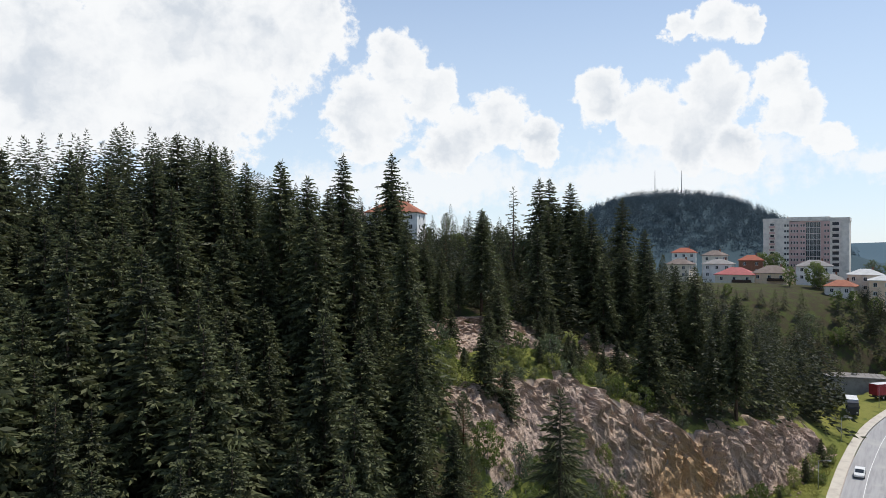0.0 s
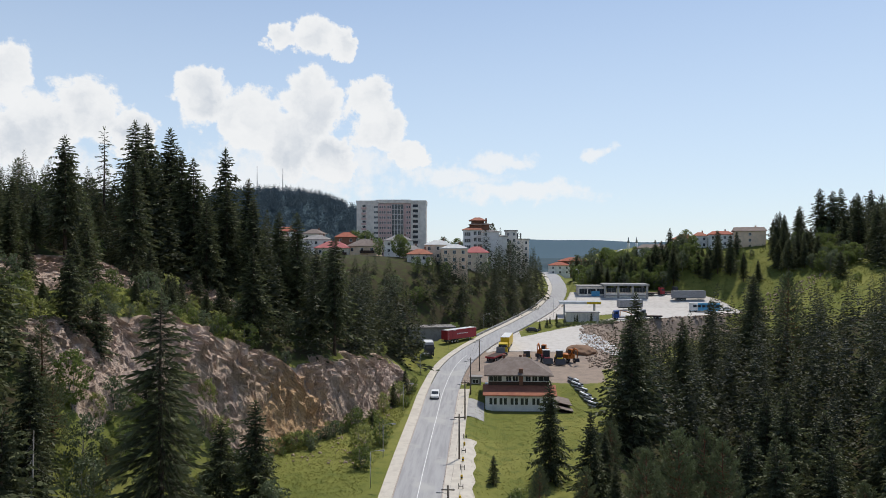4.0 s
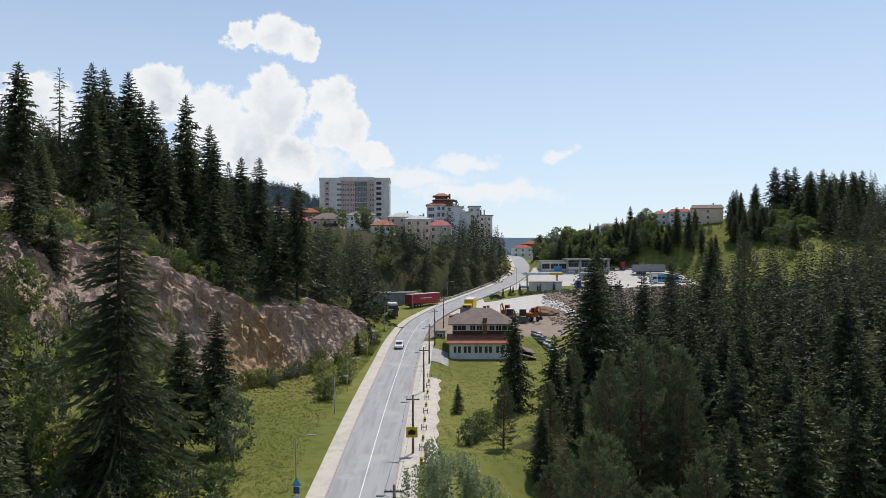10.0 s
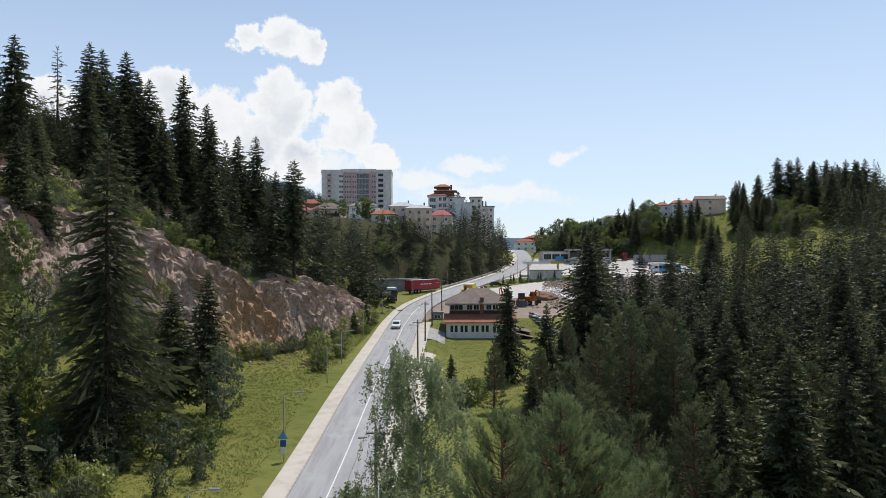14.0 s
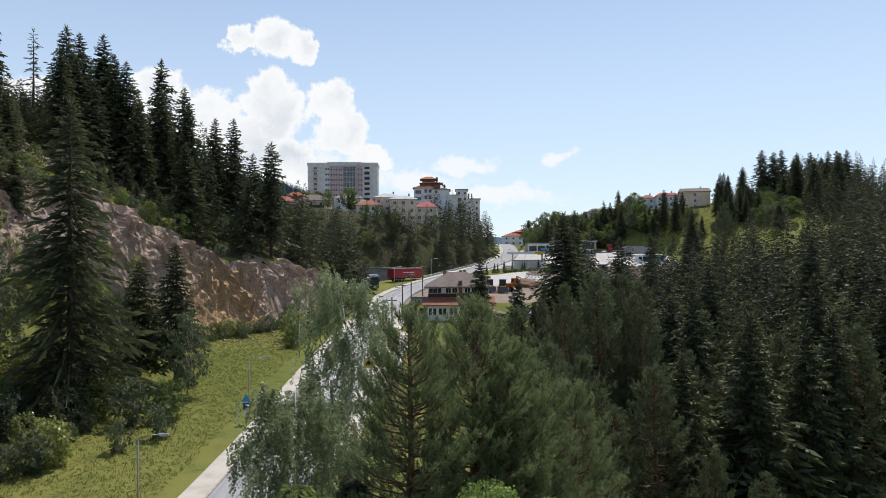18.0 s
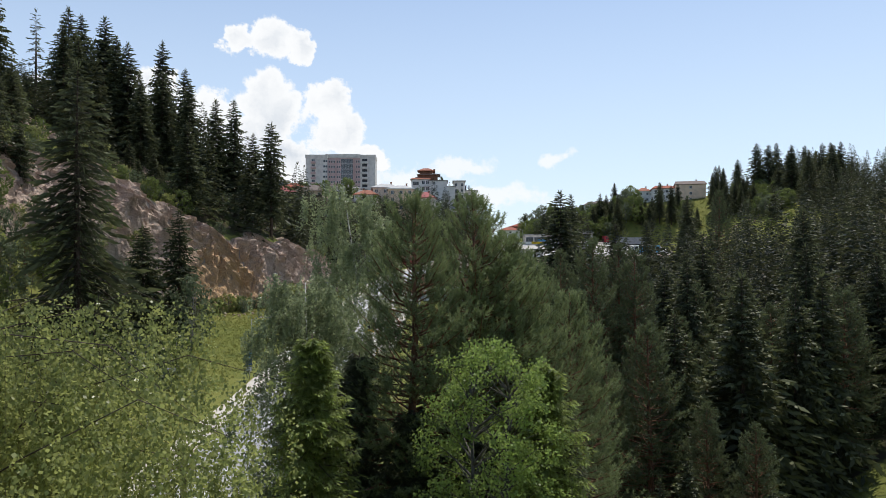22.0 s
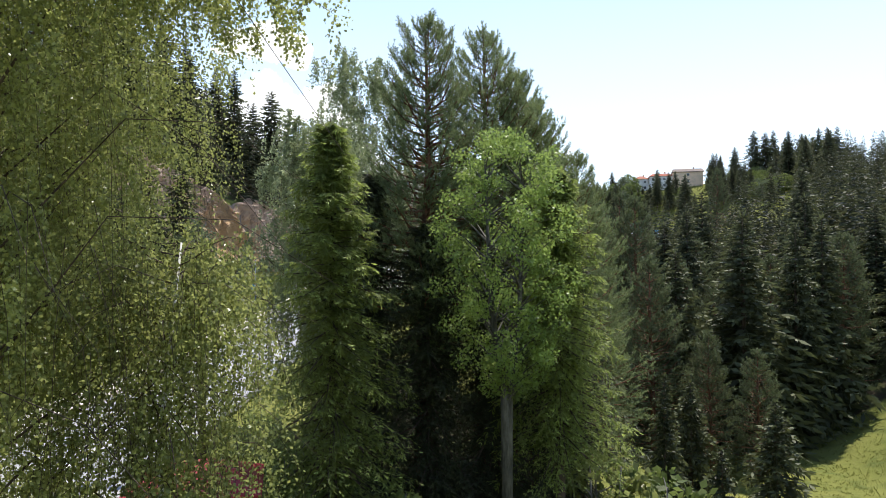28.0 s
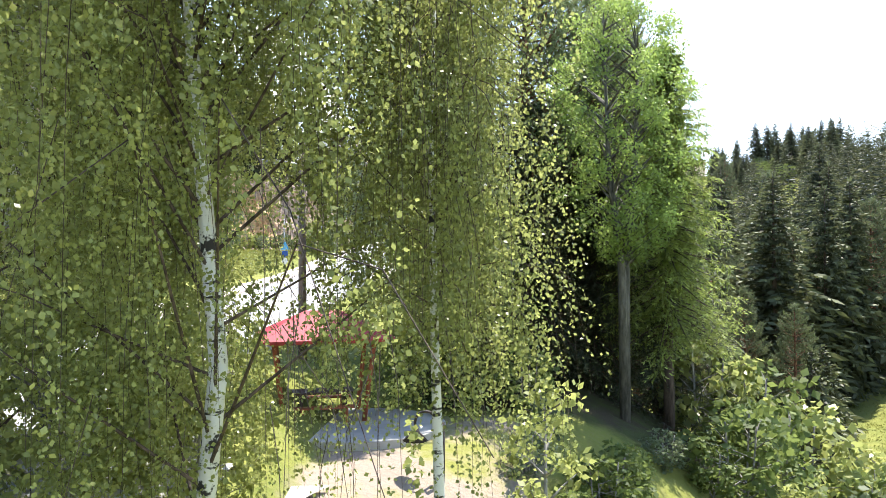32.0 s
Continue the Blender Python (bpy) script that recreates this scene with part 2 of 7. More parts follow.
def rock_look(n):
    p = where(n)
    q = n.add("ShaderNodeMapping", {"Vector": p, "Rotation": (0.3, 0.5, 0.2), "Scale": (1, 1, 2.2)}).outputs[0]
    v, f, b = n.noise(q, 0.28, 7.0, 0.68), n.noise(q, 3.4, 7.0, 0.75), n.noise(p, 0.07, 3.0)
    c = n.mix(n.step(v, 0.38, 0.66), (0.72, 0.545, 0.435), (0.44, 0.33, 0.275))
    off = n.add("ShaderNodeVectorMath", {0: p, 1: (-33.5, 122.0, 11.0)}, operation="SUBTRACT").outputs[0]
    near = n.math("ADD", n.add("ShaderNodeVectorMath", {0: off}, operation="LENGTH").outputs["Value"], n.math("MULTIPLY", n.math("SUBTRACT", v, 0.5), 14.0))
    c = n.mix(n.math("MULTIPLY", n.step(near, 13.0, 5.0), n.step(f, 0.2, 0.55)), c, (0.64, 0.40, 0.20))
    c = n.mix(n.math("MULTIPLY", n.step(b, 0.45, 0.65), 0.6), c, (0.58, 0.42, 0.29))
    c = n.mix(n.math("MULTIPLY", n.step(f, 0.5, 0.75), 0.4), c, (0.68, 0.60, 0.54))
    seam = n.add("ShaderNodeMapping", {"Vector": p, "Rotation": (0.25, 0.1, 0.4), "Scale": (1.0, 1.0, 0.28)}).outputs[0]
    c = n.mix(n.math("MULTIPLY", n.step(n.noise(seam, 1.3, 6.0, 0.7), 0.52, 0.64), 0.6), c, (0.23, 0.17, 0.14))
    return surface(n, c, 0.92, bump=n.math("ADD", f, n.noise(q, 1.1, 6.0, 0.75)), strength=1.0, distance=0.45, spec=0.15)


M["rock"] = material("broken rock", rock_look)


def asphalt_look(n):
    p = where(n)
    q = n.add("ShaderNodeMapping", {"Vector": p, "Scale": (1.0, 0.06, 1.0)}).outputs[0]
    streak, big, small = n.noise(q, 1.4, 4.0, 0.6), n.noise(p, 0.15, 4.0), n.noise(p, 30.0, 2.0)
    c = n.mix(n.step(streak, 0.35, 0.7), (0.400, 0.392, 0.390), (0.310, 0.305, 0.305))
    c = n.mix(n.step(big, 0.55, 0.7), c, (0.43, 0.42, 0.40))
    return surface(n, n.mix(n.math("MULTIPLY", small, 0.2), c, (0.22, 0.22, 0.22)), 0.82, bump=small, strength=0.3, distance=0.01)


M["asphalt"] = material("sun-bleached asphalt", asphalt_look)


def concrete_look(base, dark):
    def build(n):
        p = where(n)
        v, f = n.noise(p, 0.6, 6.0, 0.65), n.noise(p, 9.0, 4.0, 0.7)
        c = n.mix(n.step(v, 0.4, 0.72), base, dark)
        return surface(n, n.mix(n.math("MULTIPLY", f, 0.4), c, [x * 0.75 for x in base]), 0.9, bump=f, strength=0.4, distance=0.02)
    return build


M["paving"] = material("pale concrete paving", concrete_look((0.60, 0.55, 0.47), (0.46, 0.41, 0.35)))
M["kerb"] = material("kerb concrete", concrete_look((0.52, 0.44, 0.38), (0.38, 0.30, 0.26)))
M["concrete"] = material("weathered concrete", concrete_look((0.40, 0.39, 0.37), (0.26, 0.25, 0.24)))
M["earth_stone"] = material("brown earth and stones", concrete_look((0.33, 0.25, 0.19), (0.21, 0.16, 0.125)))
M["yard"] = material("dusty yard", concrete_look((0.58, 0.545, 0.50), (0.47, 0.43, 0.385)))
M["sand"] = material("trodden sand", concrete_look((0.36, 0.29, 0.21), (0.24, 0.21, 0.13)))
M["mark"] = painted("road paint", (0.75, 0.75, 0.73), 0.6, grime=0.2)


def roof_look(base, other, course=0.33):
    """Rows of roof tiles: relief and tone course by course."""
    def build(n):
        p = where(n)
        w = n.add("ShaderNodeTexWave", {"Vector": p, "Scale": 1 / course * 0.5, "Distortion": 0.6, "Detail": 1.0}).outputs[1]
        v, f = n.noise(p, 0.9, 5.0, 0.6), n.noise(p, 6.0, 2.0)
        c = n.mix(n.step(v, 0.35, 0.7), base, other)
        c = n.mix(n.math("MULTIPLY", f, 0.45), c, [x * 0.6 for x in base])
        return surface(n, c, 0.85, bump=n.math("ADD", w, f), strength=0.5, distance=0.06)
    return material("roof tiles", build)


M["roof_red"] = roof_look((0.42, 0.13, 0.075), (0.30, 0.10, 0.07))
M["roof_orange"] = roof_look((0.42, 0.17, 0.10), (0.32, 0.12, 0.08))
M["roof_brown"] = roof_look((0.20, 0.155, 0.13), (0.27, 0.22, 0.19))
M["roof_grey"] = roof_look((0.33, 0.31, 0.29), (0.24, 0.22, 0.21))
M["roof_pale"] = roof_look((0.62, 0.62, 0.60), (0.50, 0.50, 0.49))
M["roof_pink"] = roof_look((0.50, 0.16, 0.15), (0.40, 0.14, 0.13))
M["plaster_white"] = painted("white plaster", (0.82, 0.81, 0.78), grime=0.2, scale=0.5)
M["plaster_cream"] = painted("cream plaster", (0.74, 0.66, 0.53), grime=0.2, scale=0.5)
M["plaster_grey"] = painted("grey plaster", (0.83, 0.765, 0.69), grime=0.25, scale=0.5)
M["plaster_pink"] = painted("faded pink facade", (0.68, 0.47, 0.43), grime=0.2, scale=0.4)
M["plaster_beige"] = painted("beige plaster", (0.88, 0.66, 0.47), grime=0.15, scale=0.5)
M["brick"] = painted("brown brick and timber", (0.25, 0.12, 0.075), grime=0.3)
M["dark_wood"] = painted("dark stained timber", (0.075, 0.045, 0.032), 0.75, grime=0.4, scale=3)
M["pole_wood"] = painted("grey weathered timber pole", (0.16, 0.13, 0.105), 0.9, grime=0.4, scale=4)
M["steel"] = painted("galvanised steel", (0.45, 0.46, 0.47), 0.45, 0.8, 0.2, 4)
M["dark_metal"] = painted("dark brown painted metal", (0.045, 0.035, 0.032), 0.5, 0.3, 0.3, 6)
M["black"] = painted("black rubber", (0.02, 0.02, 0.021), 0.8, grime=0.2, scale=5)
M["red"] = painted("red paint", (0.34, 0.035, 0.045), 0.5, grime=0.25, scale=1)
M["orange"] = painted("orange machine paint", (0.50, 0.16, 0.03), 0.55, grime=0.35, scale=2)
M["yellow"] = painted("yellow paint", (0.68, 0.46, 0.02), 0.5, grime=0.2, scale=2)
M["blue"] = painted("blue paint", (0.03, 0.085, 0.30), 0.4, grime=0.2, scale=2)
M["skyblue"] = painted("light blue paint", (0.10, 0.36, 0.60), 0.5, grime=0.2, scale=2)
M["white"] = painted("white paint", (0.76, 0.76, 0.75), 0.4, grime=0.15, scale=2)
M["grey"] = painted("grey paint", (0.30, 0.30, 0.31), 0.55, grime=0.25, scale=2)
M["dark"] = painted("dark grey paint", (0.045, 0.047, 0.055), 0.4, grime=0.2, scale=2)
M["terracotta"] = painted("red-brown painted timber", (0.30, 0.09, 0.045), 0.7, grime=0.3, scale=3)
M["glass"] = material("window glass", lambda n: surface(n, n.mix(n.noise(where(n), 0.7), (0.02, 0.025, 0.03), (0.06, 0.07, 0.08)), 0.08, spec=0.6))
M["lamp_glass"] = material("milky lamp glass", lambda n: surface(n, (0.75, 0.73, 0.68), 0.25))
# blue haze of the distance is mixed into these needle colours
M["hazed_wood"] = foliage("distant spruce wood, blue haze in its colour", (0.062, 0.098, 0.122), (0.105, 0.150, 0.175), 0.15)

# ---- building helpers ----


def part(name, data, mat, parent=None, label=""):
    """Links a bmesh or a mesh as one object, under a thing or a part."""
    if isinstance(data, bmesh.types.BMesh):
        me = bpy.data.meshes.new(name)
        data.to_mesh(me)
        data.free()
    else:
        me = data
    if mat is not None and not me.materials:
        me.materials.append(mat)
    ob = new(name, me)
    if parent is not None:
        ob.parent = parent
    if label:
        ob["label"] = label
    return ob


def thing(name, m, label, category, group="", kind=""):
    ob = new(name)
    ob.empty_display_size = 0.2
    ob.matrix_world = m
    return tagged(ob, label, category, group, kind)


def box(bm, x, y, z, sx, sy, sz, taper=1.0):
    """A box with its base's middle at x, y, z; taper narrows its top."""
    v = []
    for k, f in ((0, 1.0), (1, taper)):
        for a, b in ((-1, -1), (1, -1), (1, 1), (-1, 1)):
            v.append(bm.verts.new((x + a * sx * f / 2, y + b * sy * f / 2, z + k * sz)))
    for f in ((3, 2, 1, 0), (4, 5, 6, 7), (0, 1, 5, 4), (1, 2, 6, 5), (2, 3, 7, 6), (3, 0, 4, 7)):
        bm.faces.new([v[i] for i in f])
    return bm


def boxes(*rows):
    bm = bmesh.new()
    for r in rows:
        box(bm, *r)
    return bm


def soft(bm, width=0.03, segments=1):
    bmesh.ops.bevel(bm, geom=list(bm.edges), offset=width, segments=segments, affect="EDGES", profile=0.6)
    return bm


def tube(bm, pts, radii, sides=8, cap=True):
    """A round bar through the points."""
    rings = []
    pts = [Vector(p) for p in pts]
    for i, p in enumerate(pts):
        d = (pts[min(i + 1, len(pts) - 1)] - pts[max(i - 1, 0)]).normalized()
        a = d.orthogonal().normalized() if i == 0 else (a - d * a.dot(d)).normalized()
        b = d.cross(a)
        r = radii[i] if isinstance(radii, (list, tuple)) else radii
        rings.append([bm.verts.new(p + (a * math.cos(6.2832 * k / sides) + b * math.sin(6.2832 * k / sides)) * r) for k in range(sides)])
    for p, q in zip(rings, rings[1:]):
        for k in range(sides):
            bm.faces.new((p[k], p[(k + 1) % sides], q[(k + 1) % sides], q[k])).smooth = True
    if cap:
        bm.faces.new(rings[0][::-1])
        bm.faces.new(rings[-1])
    return bm


def prism(bm, outline, y0, y1):
    """An outline in x and z, drawn out from y0 to y1."""
    a = [bm.verts.new((x, y0, z)) for x, z in outline]
    b = [bm.verts.new((x, y1, z)) for x, z in outline]
    bm.faces.new(a)
    bm.faces.new(b[::-1])
    for i in range(len(a)):
        j = (i + 1) % len(a)
        bm.faces.new((a[j], a[i], b[i], b[j]))
    bmesh.ops.recalc_face_normals(bm, faces=bm.faces)
    return bm


def grid_mesh(name, X, Y, Z):
    """A sheet over a grid of points."""
    r, c = X.shape
    co = np.stack([X, Y, Z], -1).reshape(-1, 3)
    i = np.arange(r * c).reshape(r, c)
    f = np.stack([i[:-1, :-1], i[:-1, 1:], i[1:, 1:], i[1:, :-1]], -1).reshape(-1, 4)
    return raw_mesh(name, co, f, True)


def raw_mesh(name, co, faces, smooth=False):
    me = bpy.data.meshes.new(name)
    n, k = faces.shape
    me.vertices.add(len(co))
    me.vertices.foreach_set("co", np.ascontiguousarray(co, dtype=np.float32).ravel())
    me.loops.add(n * k)
    me.loops.foreach_set("vertex_index", np.ascontiguousarray(faces, dtype=np.int32).ravel())
    me.polygons.add(n)
    me.polygons.foreach_set("loop_start", np.arange(0, n * k, k, dtype=np.int32))
    if smooth:
        me.polygons.foreach_set("use_smooth", np.ones(n, dtype=bool))
    me.update(calc_edges=True)
    return me


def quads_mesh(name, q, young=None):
    """Loose four-cornered blades, given as n x 4 x 3; young: how pale each one is, tips and lit tops high, shaded
    inside low.
    """
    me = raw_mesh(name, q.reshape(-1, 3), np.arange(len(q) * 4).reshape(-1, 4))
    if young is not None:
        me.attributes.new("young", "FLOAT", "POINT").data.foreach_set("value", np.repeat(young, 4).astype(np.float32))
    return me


# ---- the lie of the land ----


def curve(*knots):
    """A smooth line through the knots (place, value), flat beyond its ends."""
    k = np.array(knots, float)
    x, v = k[:, 0], k[:, 1]
    m = np.gradient(v, x)
    m[0] = m[-1] = 0.0

    def value(t):
        t = np.clip(t, x[0], x[-1])
        i = np.clip(np.searchsorted(x, t) - 1, 0, len(x) - 2)
        h = x[i + 1] - x[i]
        s = (t - x[i]) / h
        return ((1 + 2 * s) * (1 - s) ** 2 * v[i] + s * (1 - s) ** 2 * h * m[i] + s * s * (3 - 2 * s) * v[i + 1] + s * s * (s - 1) * h * m[i + 1])
    return value


def ramp(s):
    s = np.clip(s, 0, 1)
    return s * s * (3 - 2 * s)


road_x = curve((-60, -9.7), (60, -9.7), (140, -9.9), (165, -9.6), (192, -7.2), (210, -2.8), (225, 2.0), (256, 13.2), (284, 22.5), (320, 31.0), (352, 35.5), (385, 37.2), (430, 38), (520, 34))
road_z = curve((-60, 0.5), (0, 1.9), (28, 3.0), (72, 4.7), (90, 5.9), (152, 9.0), (221, 13.8), (304, 19.4), (416, 27.6), (450, 28.4), (520, 26))
HALF, PAVE = 3.4, 2.05             # half the carriageway, and the pavement beside it
foot_w = curve((-60, 14), (0, 14), (54, 15), (71, 18), (85, 21), (100, 23), (118, 19), (128, 13), (145, 7), (158, 3.5), (190, 3), (205, 9), (225, 9), (240, 4), (420, 4))
cut_h = curve((-60, 6), (0, 6), (54, 9), (71, 14), (85, 22), (100, 21.5), (112, 20), (119, 15.5), (127, 11), (140, 10), (150, 8), (165, 4), (180, 0), (420, 0))
cut_w = curve((-60, 20), (0, 20), (54, 20), (71, 20), (85, 19), (100, 15), (112, 10.5), (119, 8), (127, 5.5), (158, 4), (420, 4))
hill_t = curve((-60, 50), (60, 58), (130, 59), (170, 60), (205, 47), (240, 42), (280, 39.5), (340, 38), (420, 33))
hill_s = curve((0, 0.7), (100, 0.75), (160, 0.85), (220, 1.2), (260, 2.0), (330, 1.8), (420, 1.2))
shelf_e = curve((-60, -8), (8, -4.5), (13, -2.6), (18, 1.6), (25, 3), (40, 0), (60, -1.5), (82, -1.5), (95, 9), (120, 18), (152, 25), (185, 29), (215, 31), (235, 33), (250, 38), (258, 50), (266, 66), (275, 90), (284, 106), (300, 130), (420, 130))
low_z = curve((-60, -3.0), (0, -4.0), (30, -6.5), (50, -9.5), (80, -11), (110, -9), (150, -5), (200, 1), (240, 6), (270, 12), (290, 18), (420, 25))
low_x = curve((-60, 38), (50, 42), (100, 46), (150, 52), (200, 62), (250, 86), (285, 100), (308, 94), (330, 70), (352, 53), (420, 56))


def swell(x, y, scale, amount):
    """A cheap, smooth unevenness."""
    a = np.sin(x / scale + 1.3 * np.sin(y / scale * 0.7)) + np.sin(y / scale * 1.1 + 1.7 * np.sin(x / scale * 0.6 + 2.0))
    b = np.sin(x / scale * 2.3 + y / scale * 1.9) * 0.5
    return amount * (a + b) / 2.5


def slope_place(x, y):
    """How far left of the slope's foot a place lies, and how wide the steep part is there."""
    return (road_x(y) - HALF - PAVE - 0.1) - x - foot_w(y), cut_w(y)


def land(x, y):
    x, y = np.asarray(x, float), np.asarray(y, float)
    yc = np.clip(y, -60, 520)
    xr, zr = road_x(yc), road_z(yc)
    # left: verge, steep cut, hillside up to the village
    dl = (xr - HALF - PAVE - 0.1) - x
    s, w = slope_place(x, yc)
    zf = zr + 0.03 * np.clip(dl, 0, foot_w(yc))
    rise = cut_h(yc) * ramp(s / w)
    left = np.maximum(hill_t(yc) - zf - cut_h(yc), 4.0)
    up = left * (1 - np.exp(-hill_s(yc) * np.clip(s - w * 0.8, 0, None) / left))
    zl = zf + rise + up + swell(x, y, 9.0, 0.5) * ramp(s / 6)
    # right: shelf, bank, valley, far slope
    dr = x - (xr + HALF + 0.35 + (PAVE + 0.25) * ramp((yc - 48) / 10))
    lawn = 1.5 * ramp(dr / 5) * ramp((yc - 84) / 12) * ramp((172 - yc) / 14) + 1.5 * ramp(dr / 2.2) * ramp((62 - yc) / 20)
    shelf = np.minimum(zr, 18.6 + (yc - 300) * 0.02 * (yc > 300)) - lawn
    shelf = np.where(x > xr + 30, np.minimum(shelf, 18.6 + 0.0 * yc), shelf)
    zv = low_z(yc)
    drop = np.clip(x - shelf_e(yc), 0, None)
    bank = np.maximum(shelf - zv, 0.3)
    zr_ = zv + bank * (1 - ramp(drop / (bank / 0.5)))
    c = np.maximum(47.0 - zv, 6.0)
    g = np.interp(yc, [0, 200, 260, 420], [0.5, 0.5, 0.75, 0.8])
    zr_ = zr_ + c * (1 - np.exp(-g * np.clip(x - low_x(yc), 0, None) / c)) + swell(x, y, 11.0, 0.45) * ramp(drop / 10)
    z = np.where(dl > 0, zl, np.where(dr > 0, zr_, zr))
    # under the carriageway the sheet lies deeper
    wide = HALF + 0.3 + PAVE * np.where(x < xr, 1.0, ramp((yc - 48) / 10))
    z = z - 0.35 * ramp((wide - np.abs(x - xr)) / 0.5) * (yc < 519)
    # the country beyond: a wooded cone, and long ridges
    far = ramp((np.hypot(x, y) - 520) / 500)
    z = z * (1 - far) + 26 * far
    z = z + 89 * np.exp(-(((x + 276) / 172) ** 2 + ((y - 930) / 190) ** 2) ** 1.35) * ramp((y - 430) / 150)
    r = np.hypot(x, y)
    ridge = 45 + 11 * np.sin(x / 330 + 0.5) + 6 * np.sin(x / 140 + 1.0) + 2 * np.sin(x / 47)
    z = z + ridge * np.exp(-((r - 2500) / 620) ** 2)
    return z


def ground_at(x, y):
    return float(land(x, y))


lines = lambda a, b, step: np.arange(a, b, step)
gx = np.concatenate([-np.geomspace(4600, 160, 26)[:-1], lines(-160, 170, 1.6), np.geomspace(170, 4600, 26)])
gy = np.concatenate([-np.geomspace(4600, 40, 18)[:-1], lines(-40, 440, 1.8), np.geomspace(440, 4600, 44)])
GX, GY = np.meshgrid(gx, gy)
GZ = land(GX, GY)
ground_mesh = grid_mesh("ground", GX, GY, GZ)


def woods(x, y):
    """Where the trees stand close: 0 open, 1 forest."""
    s, w = slope_place(x, y)
    on_left = ramp((s - w * 0.9) / 5)
    on_left = np.where(y < 100, np.maximum(on_left, ramp((np.degrees(np.arctan2(-x, np.maximum(y, 1))) - 31) / 2) * (s > -2)), on_left)
    on_left = on_left * (1 - ramp((137 - y) / 3) * ramp((y - 84) / 4) * ramp((31 - s) / 3) * ramp((-40 - x) / 3))
    e = shelf_e(y)
    on_right = ramp((x - e - 6 + 9 * ramp((150 - y) / 12)) / 5) * ramp((y - 50) / 10) * np.maximum(ramp((228 - y) / 8), ramp((x - np.interp(y, [220, 250, 270, 300, 330], [128, 137, 142, 146, 164])) / 6))
    on_right = np.where((y < 92) & (y > 44), ramp((x - 4 - (y - 44) * 0.12) / 3) * ramp((y - np.interp(x, [4, 10, 18, 24, 34, 60], [50, 56, 64, 70, 76, 80])) / 3), on_right)
    stand = ramp((x + 2) / 1.5) * ramp((11.5 - x) / 2) * ramp((y - 18.5) / 2) * ramp((50 - y) / 4)
    return np.where(x < road_x(y), on_left, np.maximum(on_right, stand))


def island(x, y):
    """The grass strip between the road and the drive to the yard."""
    return (y > 228 + (x - 12) * 1.1) & (y < np.minimum(238 + (x - 10.5) * 3.9, 258 + (x - 18) * 0.57)) & (x > 11) & (x < 48)


def bare(x, y):
    """Where soil or rubble shows."""
    s, w = slope_place(x, y)
    cut = ramp((s + 1 - w * 0.6 * ramp((114 - y) / 12)) / 2) * ramp((w + 2 - s) / 3) * ramp((y - 80) / 6) * ramp((172 - y) / 8)
    e = shelf_e(y)
    rubble = ramp((x - e + 3) / 3) * ramp((e + 22 - x) / 4) * ramp((y - 180) / 10) * ramp((283 - y) / 4) * ramp((92 - x) / 8)
    yard = ramp((y - 168) / 5) * ramp((318 - y) / 4) * (x > road_x(y)) * ramp((e + 2 - x) / 4) * ramp((low_x(y) - 1 - x) / 3) * (1 - island(x, y))
    sand = ramp((x + 5) / 1.5) * ramp((4.2 - x) / 2) * ramp((21.5 - y) / 2) * ramp((y - 9) / 3) * 0.5
    return np.maximum.reduce([cut, rubble, yard, sand])


# 2 and 3 mark the far country, coloured with painted haze
for key, values in (("litter_haze", np.where(np.hypot(GX, GY) < 560, woods(GX, GY), np.where(np.hypot(GX, GY) < 1400, 2.0, 3.0))), ("soil", np.where(np.hypot(GX, GY) < 500, bare(GX, GY), 0))):
    ground_mesh.attributes.new(key, "FLOAT", "POINT").data.foreach_set("value", values.astype(np.float32).ravel())
tagged(part("ground", ground_mesh, M["ground"]), "rolling land with meadow, forest floor, bare soil and haze-blue distance", "ground", kind="structure")

# ---- road ----


def along(y, off, dz=0.0):
    """A point beside the road's middle line."""
    t = (road_x(y + 0.5) - road_x(y - 0.5))
    k = 1 / math.sqrt(1 + t * t)
    return (float(road_x(y)) + off * k, y - off * t * k, float(road_z(y)) + dz)


def strip(name, a, b, y0, y1, mat, label, category, up=0.0, thick=0.3, step=2.0):
    """A slab that follows the road between two offsets."""
    bm = bmesh.new()
    rows = []
    for y in np.arange(y0, y1 + 0.01, step):
        rows.append([bm.verts.new(along(y, o, d)) for o, d in ((a, up - thick), (a, up), (b, up), (b, up - thick))])
    for p, q in zip(rows, rows[1:]):
        for i in range(4):
            bm.faces.new((p[i], p[(i + 1) % 4], q[(i + 1) % 4], q[i]))
    bm.faces.new(rows[0][::-1])
    bm.faces.new(rows[-1])
    bmesh.ops.recalc_face_normals(bm, faces=bm.faces)
    return tagged(part(name, bm, mat), label, category, kind="structure")


road = strip("road", -HALF, HALF, -58, 470, M["asphalt"], "sun-bleached grey asphalt road climbing to the village", "road")
strip("pavement", -HALF - PAVE, -HALF - 0.16, -58, 420, M["paving"], "pale concrete pavement beside the road", "pavement", up=0.13)
strip("pavement", HALF + 0.16, HALF + PAVE + 0.4, 58, 164, M["paving"], "worn concrete pavement beside the road", "pavement", up=0.12)
bm = bmesh.new()
for y in np.arange(-40, 200, 3.0):
    p, q = along(y, -0.06, 0.005), along(y + 3.0, -0.06, 0.005)
    r, t_ = along(y + 3.0, 0.06, 0.005), along(y, 0.06, 0.005)
    bm.faces.new([bm.verts.new(v) for v in (p, q, r, t_)][::-1])
bmesh.ops.recalc_face_normals(bm, faces=bm.faces)
